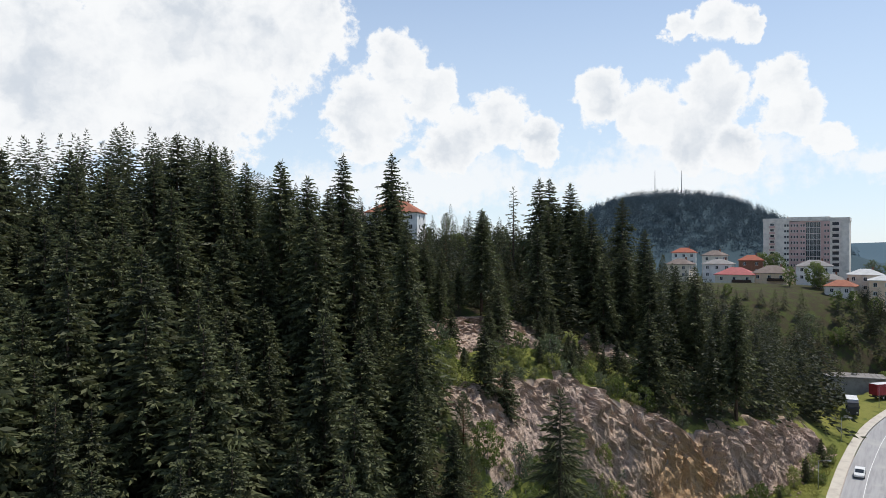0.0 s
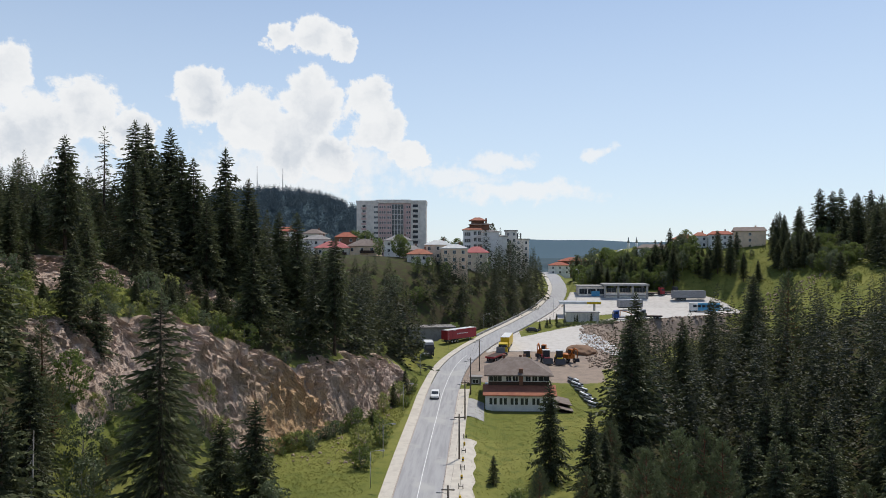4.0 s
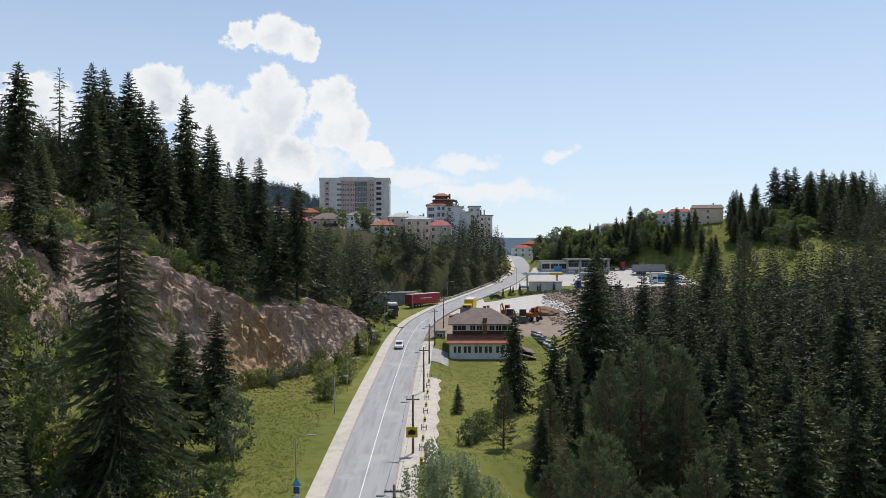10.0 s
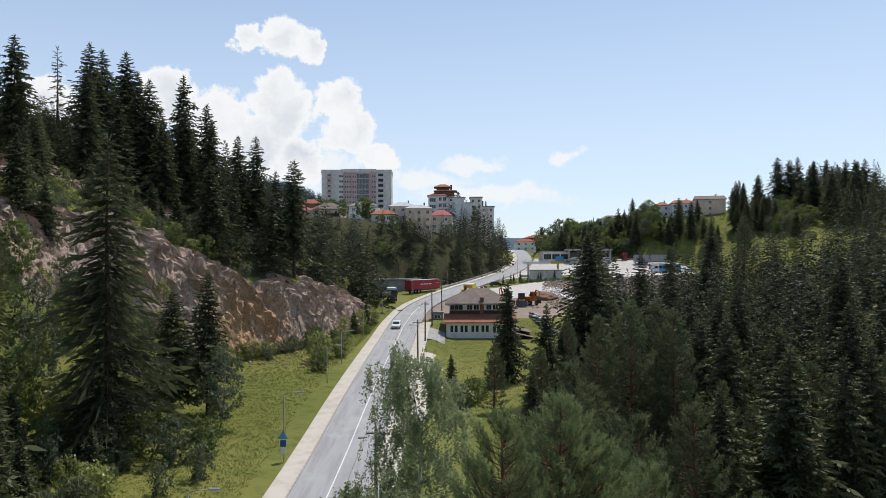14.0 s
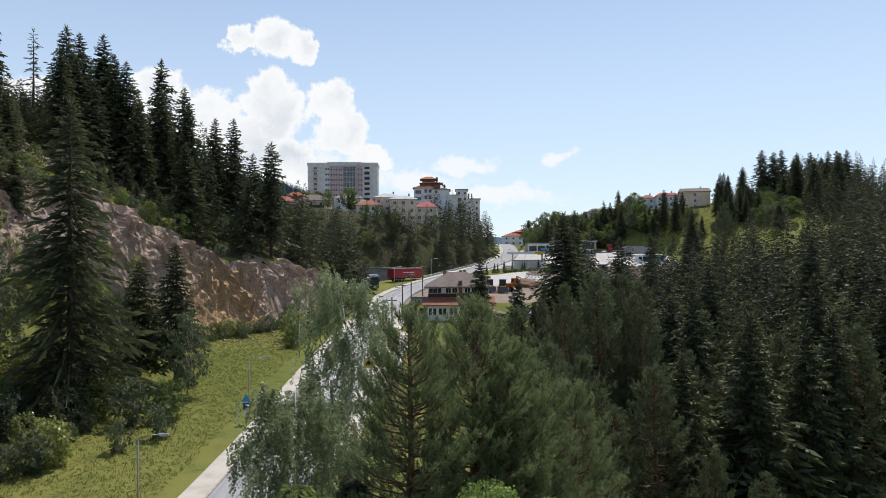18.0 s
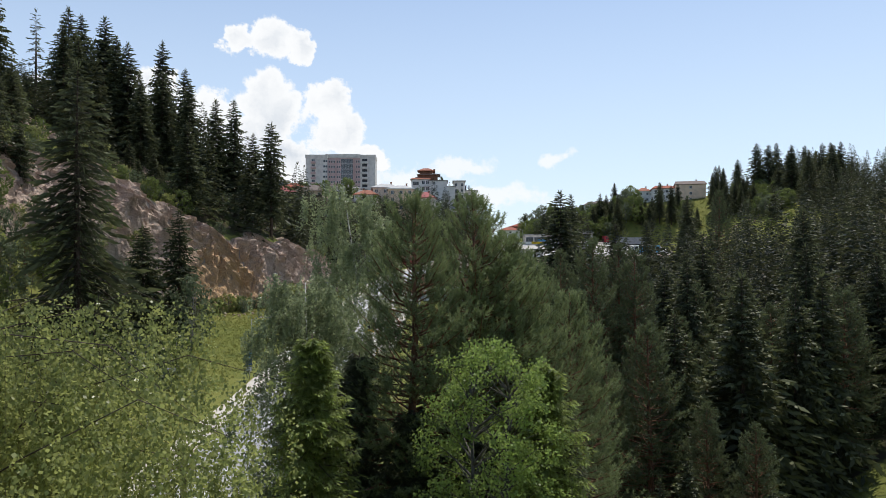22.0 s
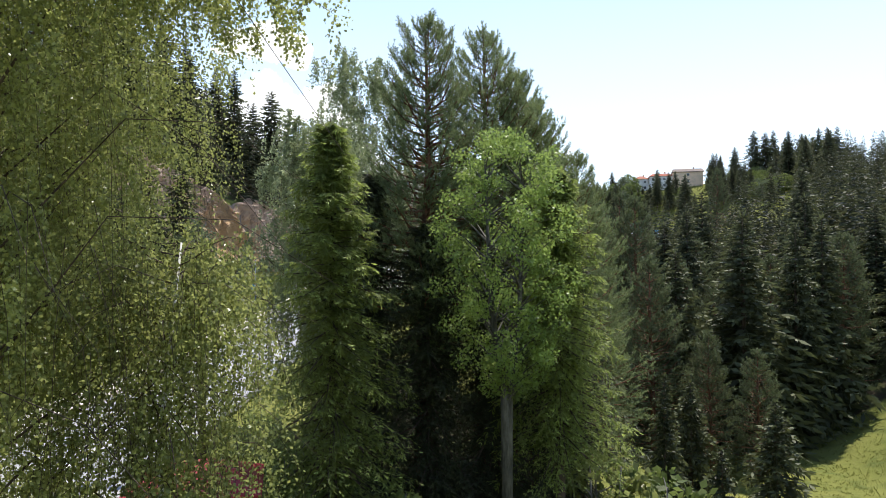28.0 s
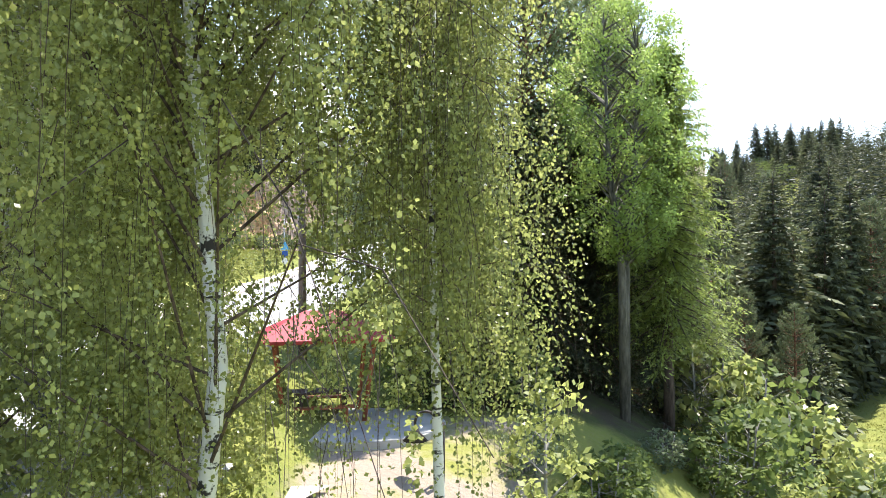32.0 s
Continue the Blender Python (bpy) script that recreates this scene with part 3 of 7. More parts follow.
tagged(part("road_marking", bm, M["mark"]), "worn white centre line on the asphalt", "road marking", kind="structure")

# kerb stones along the nearer stretch of both pavements
stone = soft(boxes((0, 0, 0, 0.15, 0.99, 0.26)), 0.02)
kerb_mesh = bpy.data.meshes.new("kerbstone")
stone.to_mesh(kerb_mesh)
stone.free()
kerb_mesh.materials.append(M["kerb"])
for side, y0, y1 in ((-1, 28, 168), (1, 58, 164)):
    kerb = thing("kerb", Matrix.Identity(4), "row of worn concrete kerb stones beside the road", "kerb", kind="structure")
    for y in range(y0, y1):
        ob = new("kerbstone", kerb_mesh)
        ob.parent = kerb
        p, q = along(y, side * (HALF + 0.08), -0.12), along(y + 1, side * (HALF + 0.08), -0.12)
        d = Vector(q) - Vector(p)
        ob.matrix_basis = Matrix.Translation(p) @ Matrix.Rotation(math.atan2(-d.x, d.y), 4, "Z") @ Matrix.Rotation(math.atan2(d.z, d.y), 4, "X")

# ---- rock cut ----


def rock_sheet(name, y0, y1, lo, hi, step, push, label):
    """A broken rock face laid on the slope between two lines along its foot; its rim runs into the soil."""
    ys = np.arange(y0, y1 + step, step)
    ts = np.linspace(0, 1, int((hi(0.5 * (y0 + y1)) - lo(0.5 * (y0 + y1)) + 6) / (step * 0.7)))
    Y, T = np.meshgrid(ys, ts)
    S = lo(Y) + (hi(Y) - lo(Y)) * T
    X = (road_x(Y) - HALF - PAVE - 0.1) - foot_w(Y) - S
    Z = land(X, Y)
    rim = np.minimum(np.minimum(T, 1 - T) * 7, np.minimum((Y - y0), (y1 - Y)) / 5)
    rim = ramp(rim)
    out = np.zeros_like(Z)
    for i in np.ndindex(Z.shape):
        bend = 1.6 * noise.noise(Vector((X[i] * 0.11, Y[i] * 0.11, Z[i] * 0.2)))
        crag = noise.turbulence(Vector((X[i] * 0.22, Y[i] * 0.34 + bend, Z[i] * 0.13)), 6, True, amplitude_scale=0.62, frequency_scale=2.1)
        rib = noise.ridged_multi_fractal(Vector((X[i] * 0.3, Y[i] * 0.9 + bend, Z[i] * 0.22)), 0.6, 2.2, 5, 1.0, 2.0)
        chip = noise.noise(Vector((X[i] * 1.9, Y[i] * 2.6, Z[i] * 2.0)))
        steep = 0.5 + 0.75 * math.exp(-((T[i] - 0.68) / 0.24) ** 2)
        out[i] = push * steep * (0.85 * (crag - 0.75) + 0.34 * (rib - 1.0) + 0.22 * chip) + 0.75
    X2 = X + out * rim * 0.95
    Z2 = Z + out * rim * 0.30 - 0.7 * (1 - rim) + 0.3
    me = grid_mesh(name, X2, Y - out * rim * 0.45, Z2)
    me.polygons.foreach_set("use_smooth", np.zeros(len(me.polygons), dtype=bool))
    return tagged(part(name, me, M["rock"]), label, "rock face", kind="structure")


rock_sheet("rock_face", 82, 170, lambda y: cut_w(y) * 0.6 * ramp((114 - y) / 12) - 1.0, lambda y: cut_w(y) + 1.6 + 1.3 * np.sin(y * 0.53) + 0.9 * np.sin(y * 1.27 + 1), 0.34, 1.9, "broken reddish-grey rock face with ochre streaks")
rock_sheet("rock_face", 92, 138, lambda y: 20.5 + 2.0 * np.sin(y * 0.21), lambda y: 31.0 + 1.5 * np.sin(y * 0.33), 0.42, 2.2, "upper crumbling rock step below the trees")

# ---- trees: shapes ----


def unit(v):
    return v / np.maximum(np.linalg.norm(v, axis=-1, keepdims=True), 1e-6)


def blades(p, d, length, width, rng, flat=None, loose=0.35):
    """Leaf-shaped blades from the points p along d; flat: the way their faces look, else any way."""
    d = unit(d)
    up = rng.normal(size=p.shape) if flat is None else flat + loose * rng.normal(size=p.shape)
    w = unit(np.cross(d, up)) * np.asarray(width)[..., None]
    length = np.asarray(length)[..., None]
    return np.stack([p, p + d * length * 0.45 + w, p + d * length, p + d * length * 0.45 - w], -2).reshape(-1, 4, 3)


def spruce_parts(seed, H, R, branches, stations, bare=0.08, sag=0.25, fine=0, gaps=0.0, power=0.9, fat=1.0, loose=0.75, hang=True):
    """Trunk and needle sprays of a spruce: drooping branches in layers, each with side twigs."""
    rng = np.random.default_rng(seed)
    u = (np.arange(branches) + rng.random(branches)) / branches
    zb = H * bare
    z = zb + (H - zb) * u ** 0.85 * 0.985
    step = (H - zb) / max(6, branches / 7)
    z = np.where((z < H * 0.9) & (branches > 150), z + 0.42 * (np.round(z / step) * step - z), z)
    rel = np.clip((z - zb) / (H - zb), 0, 0.985)
    slim = 0.3 + 0.7 * np.clip((1 - rel) * 4.5, 0, 1)
    az = np.arange(branches) * 2.39996 + rng.normal(0, 0.35, branches)
    lump = 1 + 0.16 * np.sin(3 * az + 7 * rel + seed) + 0.10 * np.sin(rel * 34 + seed)
    L = (R * (1 - rel) ** power * (0.72 + 0.4 * rng.random(branches)) * lump + 0.06) * np.where(rng.random(branches) < gaps, 0.45, 1)
    L *= np.where(rel < 0.06, 0.75, 1)
    s0 = -0.34 + 0.75 * rel ** 2.4 + rng.normal(0, 0.09, branches)
    er = np.stack([np.cos(az), np.sin(az), np.zeros(branches)], -1)
    et = np.stack([-np.sin(az), np.cos(az), np.zeros(branches)], -1)
    out, shoot_shade = [], []
    up = np.array([0, 0, 1.0])
    # tone rises outward: pale young tips, inner needles darkened as in shade
    for j in range(stations):
        s = (j + 0.55 + 0.5 * rng.random(branches)) / stations
        P = er * (L * s)[:, None] + up * (z + L * (s0 * s - sag * s * s + 0.20 * s ** 3))[:, None]
        for side in (-1, 1):
            d = er * 0.62 + et * (side * (0.75 + 0.3 * rng.random(branches)))[:, None] + up * (-0.22 + 0.22 * rng.normal(size=branches))[:, None]
            l = (0.30 * L * (1 - 0.55 * s) + 0.16) * (0.6 + 0.8 * rng.random(branches)) * slim
            if fine:
                d = unit(d)
                for k in range(fine):
                    f = (k + 0.4) / fine
                    Q = P + d * (l * f)[:, None] - up * (0.12 * l * f * f)[:, None]
                    for e in (-1, 1):
                        dd = d * 0.8 + unit(np.cross(d, up)) * e * 0.7 - up * 0.3 * rng.random(branches)[:, None]
                        shoot_shade.append(np.clip(0.35 * s + 0.75 * f, 0, 1))
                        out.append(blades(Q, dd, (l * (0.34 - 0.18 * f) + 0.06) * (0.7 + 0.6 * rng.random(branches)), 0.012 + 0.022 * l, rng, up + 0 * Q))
                shoot_shade.append(np.clip(0.4 * s + 0.6, 0, 1))
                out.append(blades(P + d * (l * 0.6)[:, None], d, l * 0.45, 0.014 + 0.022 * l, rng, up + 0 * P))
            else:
                shoot_shade.append(s * 0.9)
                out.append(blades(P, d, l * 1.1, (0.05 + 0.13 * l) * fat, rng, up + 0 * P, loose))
                # twigs that hang below the branch, toned darker like its shaded underside
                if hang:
                    shoot_shade.append(s * 0.55)
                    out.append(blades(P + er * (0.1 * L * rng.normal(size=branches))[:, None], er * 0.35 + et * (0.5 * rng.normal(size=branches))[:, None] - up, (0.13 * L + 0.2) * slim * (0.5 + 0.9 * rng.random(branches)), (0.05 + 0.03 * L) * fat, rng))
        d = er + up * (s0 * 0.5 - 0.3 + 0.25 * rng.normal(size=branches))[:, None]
        shoot_shade.append(np.clip(s, 0, 1))
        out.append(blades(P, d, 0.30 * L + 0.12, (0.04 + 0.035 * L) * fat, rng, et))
    tip = np.repeat(np.array([[0, 0, H * 0.97]]), 5, 0)
    a = np.arange(5) * 1.2566
    out.append(blades(tip, np.stack([0.35 * np.cos(a), 0.35 * np.sin(a), np.ones(5)], -1), np.full(5, 0.045 * H), np.full(5, 0.06), rng))
    bm = bmesh.new()
    r0 = 0.012 * H + 0.03
    tube(bm, [(0, 0, -0.6), (0, 0, H * 0.3), (0.02 * R, 0, H * 0.7), (0, 0, H * 0.99)], [r0 * 1.15, r0 * 0.85, r0 * 0.4, 0.02], 8)
    if fine or branches < 130:
        for i in range(0, branches, 1 if fine else 2):
            e = er[i] * L[i]
            tube(bm, [(0, 0, z[i]), Vector(e * 0.5) + Vector((0, 0, z[i] + L[i] * (s0[i] * 0.5 - sag * 0.25))),
                      Vector(e * 0.95) + Vector((0, 0, z[i] + L[i] * (s0[i] - sag) * 0.9))], [0.012 * L[i] + 0.012, 0.008 * L[i] + 0.006, 0.004], 3, False)
    shoot_shade.append(np.ones(5))
    return bm, np.concatenate(out), np.concatenate(shoot_shade)


def pine_parts(seed, H, R, whorls, per, tufts, needles, n_len, bare=0.35, n_wide=0.012, blunt=0.55, shoot=0.4):
    """A Scots pine: ruddy trunk below, whorls of rising branches, each shoot a brush of needles."""
    rng = np.random.default_rng(seed)
    bm = bmesh.new()
    r0 = 0.011 * H + 0.03
    lean = rng.normal(0, 0.012 * H, 2)
    tube(bm, [(0, 0, -0.6), (lean[0] * 0.3, lean[1] * 0.3, H * 0.35), (lean[0], lean[1], H * 0.7), (lean[0] * 0.8, lean[1], H * 0.985)], [r0 * 1.2, r0 * 0.85, r0 * 0.5, 0.025], 8)
    P, D, A = [], [], []
    for i in range(whorls):
        rel = i / (whorls - 1)
        z = H * (bare + (1 - bare) * rel ** 0.9 * 0.95)
        n = per if rel < 0.8 else 5
        for k in range(n):
            a = 6.2832 * (k + 0.8 * rng.random()) / n + i
            L = R * (1 - rel) ** blunt * (0.55 + 0.55 * rng.random()) * (0.6 + 0.4 * min(1, rel / 0.12)) + 0.3
            e = np.array([math.cos(a), math.sin(a), 0.0])
            rise = 0.12 + 0.95 * rel ** 1.5 + 0.13 * rng.normal()
            b0 = np.array([lean[0] * min(1, z / H * 1.4), lean[1] * min(1, z / H * 1.4), z + 0.12 * rng.normal()])
            mid, tip = b0 + e * L * 0.55 + [0, 0, L * rise * 0.3], b0 + e * L + [0, 0, L * rise]
            tube(bm, [b0, mid, tip], [0.014 * L + 0.02, 0.01 * L + 0.01, 0.008], 4, False)
            m = max(3, int(tufts * min(1.0, 0.35 + L / R)))
            side = np.array([-e[1], e[0], 0.0])
            for j in range(m):
                s = 1.0 if j == 0 else 0.35 + 0.62 * (j / m) ** 0.8 + 0.05 * rng.random()
                q = (1 - s) ** 2 * b0 + 2 * s * (1 - s) * mid + s * s * tip
                w = 0.0 if j == 0 else (1 if j % 2 else -1) * 0.32 * L * (1.15 - s) * rng.random() ** 0.5
                q = q + side * w + e * abs(w) * 0.5 + np.array([0, 0, 0.06 * L * rng.normal()])
                P.append(q)
                D.append(unit(e * 0.5 + side * (0.5 * np.sign(w)) + np.array([0, 0, 0.35 + 1.3 * rel]) + rng.normal(0, 0.18, 3)))
                A.append(0.25 + 0.5 * s * rng.random())
    for k in range(5):
        a = 1.2566 * k
        P.append(np.array([lean[0] * 0.8, lean[1], H * (0.935 + 0.012 * k)]))
        D.append(unit(np.array([0.45 * math.cos(a) * (k < 4), 0.45 * math.sin(a) * (k < 4), 1.0])))
        A.append(0.6)
    tone = np.repeat(np.array(A), needles)
    P, D = np.repeat(np.array(P), needles, 0), np.repeat(np.array(D), needles, 0)
    f = rng.random(len(P))
    Q = P + D * (shoot * (f - 0.35))[:, None]
    d = unit(D * (0.45 + 0.5 * f)[:, None] + rng.normal(size=P.shape) * 0.5)
    return bm, blades(Q, d, n_len * (0.6 + 0.6 * rng.random(len(P))), np.full(len(P), n_wide), rng), np.clip(tone + 0.4 * f ** 2, 0, 1)


def broad_parts(seed, H, R, clumps, leaves, size, bare=0.25, forks=2, spread=0.16, egg=0.5, twigs=None):
    """A broad-leaved tree: forked trunk, limbs to each clump of leaves."""
    rng = np.random.default_rng(seed)
    bm = bmesh.new()
    r0 = 0.011 * H + 0.02
    crown_h = H * (1 - bare)
    heads = []
    for k in range(forks):
        a = 6.2832 * (k + rng.random() * 0.5) / forks
        off = R * 0.28 * (forks > 1)
        pts = [(0, 0, -0.5), (0.04 * R * math.cos(a), 0.04 * R * math.sin(a), H * bare), (off * math.cos(a), off * math.sin(a), H * (bare + 0.35 * (1 - bare))),
               (off * 1.3 * math.cos(a), off * 1.3 * math.sin(a), H * (0.86 + 0.06 * rng.random()))]
        tube(bm, pts, [r0, r0 * 0.8, r0 * 0.5, 0.02], 7)
        heads.append([Vector(p) for p in pts])
    C = []
    for i in range(clumps):
        u = (i + rng.random()) / clumps
        z = H * bare + crown_h * (0.03 + 0.95 * u)
        r = R * math.sqrt(max(0.02, 1 - abs((u - egg) / (egg if u < egg else 1 - egg)) ** 2.2)) * (0.3 + 0.75 * rng.random() ** 0.6)
        a = i * 2.39996 + rng.normal(0, 0.3)
        c = np.array([r * math.cos(a), r * math.sin(a), z])
        C.append(c)
        hd = heads[i % forks]
        zt = max(H * bare * 0.9, z - 0.35 * r - 0.04 * H)
        j = min(2, max(0, int(sum(1 for p in hd[1:] if p.z < zt))))
        f = (zt - hd[j].z) / max(0.01, hd[j + 1].z - hd[j].z)
        b0 = hd[j].lerp(hd[j + 1], min(1, max(0, f)))
        tube(twigs or bm, [b0, b0.lerp(Vector(c), 0.5) + Vector((0, 0, 0.05 * r)), Vector(c)], [0.006 * H * 0.5 + 0.015, 0.015, 0.006], 4, False)
    tone = np.repeat(rng.random(len(C)), leaves)
    C = np.repeat(np.array(C), leaves, 0)
    g = rng.normal(size=C.shape)
    g = unit(g) * (rng.random(len(g)) ** 0.45)[:, None]
    P = C + g * np.array([1.15, 1.15, 0.85]) * spread * (R + 0.3 * H * 0.3)
    d = g * 0.6 + rng.normal(size=C.shape) * 0.6 + [0, 0, -0.35]
    l = size * (0.6 + 0.7 * rng.random(len(P)))
    # top light put into the tone: upper leaves of each clump paler
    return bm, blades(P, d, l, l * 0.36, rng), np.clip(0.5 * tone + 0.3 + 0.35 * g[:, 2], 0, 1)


def birch_parts(seed, H, R, limbs, strands, leaves, size, bare=0.18, drop=2.6, lo=0.6, open_side=False):
    """A weeping birch: white trunk, arching limbs, hanging strands of small leaves."""
    rng = np.random.default_rng(seed)
    trunk, twigs = bmesh.new(), bmesh.new()
    r0 = 0.0062 * H + 0.015
    sway = rng.normal(0, 0.02 * H, (4, 2))
    line = [Vector((0, 0, -0.5))] + [Vector((sway[i][0], sway[i][1], H * (0.2425 * (i + 1)))) for i in range(4)]
    tube(trunk, line, [r0 * 1.2, r0 * 0.95, r0 * 0.7, r0 * 0.4, 0.015], 10)
    P, D, L = [], [], []
    strand_w = []
    for i in range(limbs):
        rel = ((i + rng.random()) / limbs) ** 0.8
        z = H * (bare + (0.965 - bare) * rel)
        k = min(3, int(z / (H * 0.2425)))
        b0 = line[k].lerp(line[k + 1], (z - line[k].z) / max(0.1, line[k + 1].z - line[k].z))
        a = i * 2.39996 + rng.normal(0, 0.3)
        reach = R * (1 - 0.3 * rel ** 8) * (0.72 + 0.35 * rng.random()) * (1.12 if open_side and rel > 0.55 else 1.0)
        e = Vector((math.cos(a), math.sin(a), 0))
        if open_side and z < 5.5 and e.x > -0.1 and rng.random() < 0.7:
            continue
        flat = 1 - 0.85 * rel ** 3
        tip = b0 + e * reach + Vector((0, 0, reach * (0.30 + 0.5 * rel) * flat * rng.uniform(0.0, 1.2)))
        mid = b0 + e * reach * 0.5 + Vector((rng.normal(0, 0.09 * reach), rng.normal(0, 0.09 * reach), reach * (0.5 + 0.4 * rel) * flat * rng.uniform(0.4, 1.1)))
        if open_side:
            tip.z, mid.z = min(tip.z, 15.6), min(mid.z, 15.7)
        tube(twigs, [b0, b0.lerp(mid, 0.5) + e * 0.02, mid, mid.lerp(tip, 0.55) + Vector((0, 0, 0.08 * reach)), tip], [0.003 * reach + 0.009, 0.002 * reach + 0.007, 0.008, 0.006, 0.003], 5, False)
        for j in range(int(strands * (1.55 if open_side and rel > 0.42 and e.x > -0.5 else 1.0))):
            s = 0.12 + 0.88 * rng.random() ** 0.8
            q = b0.lerp(mid, s / 0.5) if s < 0.5 else mid.lerp(tip, (s - 0.5) / 0.5)
            q = np.array(q) + rng.normal(0, 0.06 * reach + 0.08, 3)
            reach_ = math.hypot(q[0], q[1])
            most = R * (1.03 if open_side and rel > 0.55 else 0.92)
            if reach_ > most:
                q[:2] *= most / reach_
            out = np.array(e) * 0.2 + rng.normal(0, 0.35, 3) * [1, 1, 0.3]
            end = lo
            if open_side and q[0] > 3.0 and q[2] > 10.5:
                end = rng.uniform(12.0, 13.0)
                if q[2] < end + 0.3:
                    continue
            elif open_side and q[0] > 1.2:
                end = rng.uniform(2.8, 3.8)
                if q[2] < end + 0.3:
                    continue
            ln = min(drop * (0.35 + 0.75 * rng.random()) * (0.45 + 0.55 * s) * (1 + 0.75 * (1 - rel)), max(0.4, q[2] - end))
            P.append(q)
            D.append(out)
            L.append(ln)
            if j % 3 == 0 and not (open_side and q[0] > 3.4):
                strand_w.append((q, q + out * min(ln, 1.8) * 0.35 + [0, 0, -ln * 0.35], q + out * min(ln, 1.8) * 0.5 + [0, 0, -ln * 0.98]))
    for a, b, c in strand_w:
        tube(twigs, [a, b, c], [0.004, 0.003, 0.0015], 3, False)
    P, D, L = np.array(P), np.array(D), np.array(L)
    n = np.repeat(np.arange(len(P)), leaves)
    f = rng.random(len(n))
    Q = P[n] + D[n] * (np.minimum(L[n], 1.8) * (0.8 * f - 0.3 * f * f))[:, None] - np.array([0, 0, 1.0]) * (L[n] * f ** 1.35)[:, None]
    Q = Q + rng.normal(0, 0.052, Q.shape)
    if open_side:
        # three masses: the high canopy with its hem, the body round the trunk, the lower crown with thin foliage beneath
        wave = 0.3 * np.sin(2.1 * Q[:, 0] + Q[:, 1]) + 0.25 * np.sin(5.3 * Q[:, 0])
        gap = (Q[:, 0] > 3.1 + 0.25 * wave) & (Q[:, 2] > 9.7 + wave) & (Q[:, 2] < 12.4 + wave)
        edge = (Q[:, 0] > 1.9 + 1.2 * rng.random(len(P))[n] + 0.3 * wave) & (Q[:, 2] < 11)
        hem = (Q[:, 0] > 1.3) & (Q[:, 2] < np.where(Q[:, 0] > 3.0, 2.8 - 0.12 * Q[:, 1], 3.6 - 0.10 * Q[:, 1]) + wave)
        thin = (Q[:, 0] > 0.5) & (Q[:, 0] < 2.8) & (Q[:, 2] < 5.9 + wave) & (rng.random(len(P))[n] < 0.72)
        keep = ~(gap | edge | hem | thin) & (Q[:, 2] < 15.9)
        Q, n = Q[keep], n[keep]
    d = rng.normal(size=Q.shape) * 0.7 + [0, 0, -0.8]
    l = size * (0.65 + 0.6 * rng.random(len(Q)))
    # crown shade put into the tone: leaves near the trunk darker, outer paler
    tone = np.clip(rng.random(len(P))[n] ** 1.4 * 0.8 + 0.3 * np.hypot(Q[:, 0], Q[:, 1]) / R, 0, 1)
    return trunk, twigs, blades(Q, d, l, l * 0.42, rng), tone


def tree(name, m, made, mats, label, category, group=""):
    """A tree of a trunk and a crown."""
    t = thing(name, m, label, category, group)
    part("trunk", made[0], mats[0], t)
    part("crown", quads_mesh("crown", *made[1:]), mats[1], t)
    return t


def spot(x, y, scale=1.0, turn=0.0, tall=1.0, sink=0.1):
    return Matrix.Translation((x, y, ground_at(x, y) - sink)) @ Matrix.Rotation(turn, 4, "Z") @ Matrix.Diagonal((scale, scale, scale * tall, 1))


def plant(ob, x, y, height, base, wide=1.0, turn=None, rng=None, sink=0.1):
    """A copy of a tree whose model is base metres high, grown to the height."""
    k = height / base
    t = copy_thing(ob, Matrix.Identity(4))
    a = turn if turn is not None else (rng or random).random() * 6.2832
    t.matrix_basis = Matrix.Translation((x, y, ground_at(x, y) - sink)) @ Matrix.Rotation(a, 4, "Z") @ Matrix.Diagonal((k * wide, k * wide, k, 1))
    return t



# ---- forest: the models, each standing at the head of its kind ----
SPRUCES = [(20, 4.3, 250, 5, 0.04, 0.05, 0.72), (22, 4.1, 260, 5, 0.08, 0.12, 0.66), (18, 4.3, 230, 5, 0.02, 0.05, 0.78),
           (21, 3.7, 240, 5, 0.14, 0.2, 0.62), (19, 3.9, 220, 5, 0.18, 0.24, 0.58), (16, 4.0, 200, 5, 0.02, 0.0, 0.8)]
spruces, pines, broads, bushes = [], [], [], []
for i, (h, r, nb, st, bare_, gaps, pw) in enumerate(SPRUCES):
    x, y = [(-71, 153), (-66, 149), (-58, 146), (-60, 120), (-66, 110), (30, 98)][i]
    spruces.append((tree("spruce", spot(x, y), spruce_parts(i + 1, h, r, nb, st, bare_, 0.3, gaps=gaps, power=pw, fat=1.0), (M["bark"], M["spruce"]),
                         "tall dark green spruce on the forest floor", "spruce tree", "spruces of the forest"), h))
for i, (h, r) in enumerate([(17, 3.7), (15, 3.9)]):
    pines.append((tree("pine", spot(14 + 6 * i, 66 + 3 * i), pine_parts(20 + i, h, r, 20, 8, 11, 13, 0.28, 0.08, 0.034, 0.72, 0.55), (M["pine_bark"], M["pine"]),
                       "grey-green pine in the mixed forest", "pine tree", "pines of the forest"), h))
for i, (h, r, mat) in enumerate([(9, 2.8, "leaf"), (10, 3.2, "dusty_leaf"), (8, 3.0, "leaf")]):
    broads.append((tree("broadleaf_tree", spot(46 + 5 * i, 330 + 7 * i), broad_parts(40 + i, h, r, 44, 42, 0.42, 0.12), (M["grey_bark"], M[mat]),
                        "bright green broad-leaved tree with a rounded crown", "tree", "broad-leaved trees"), h))
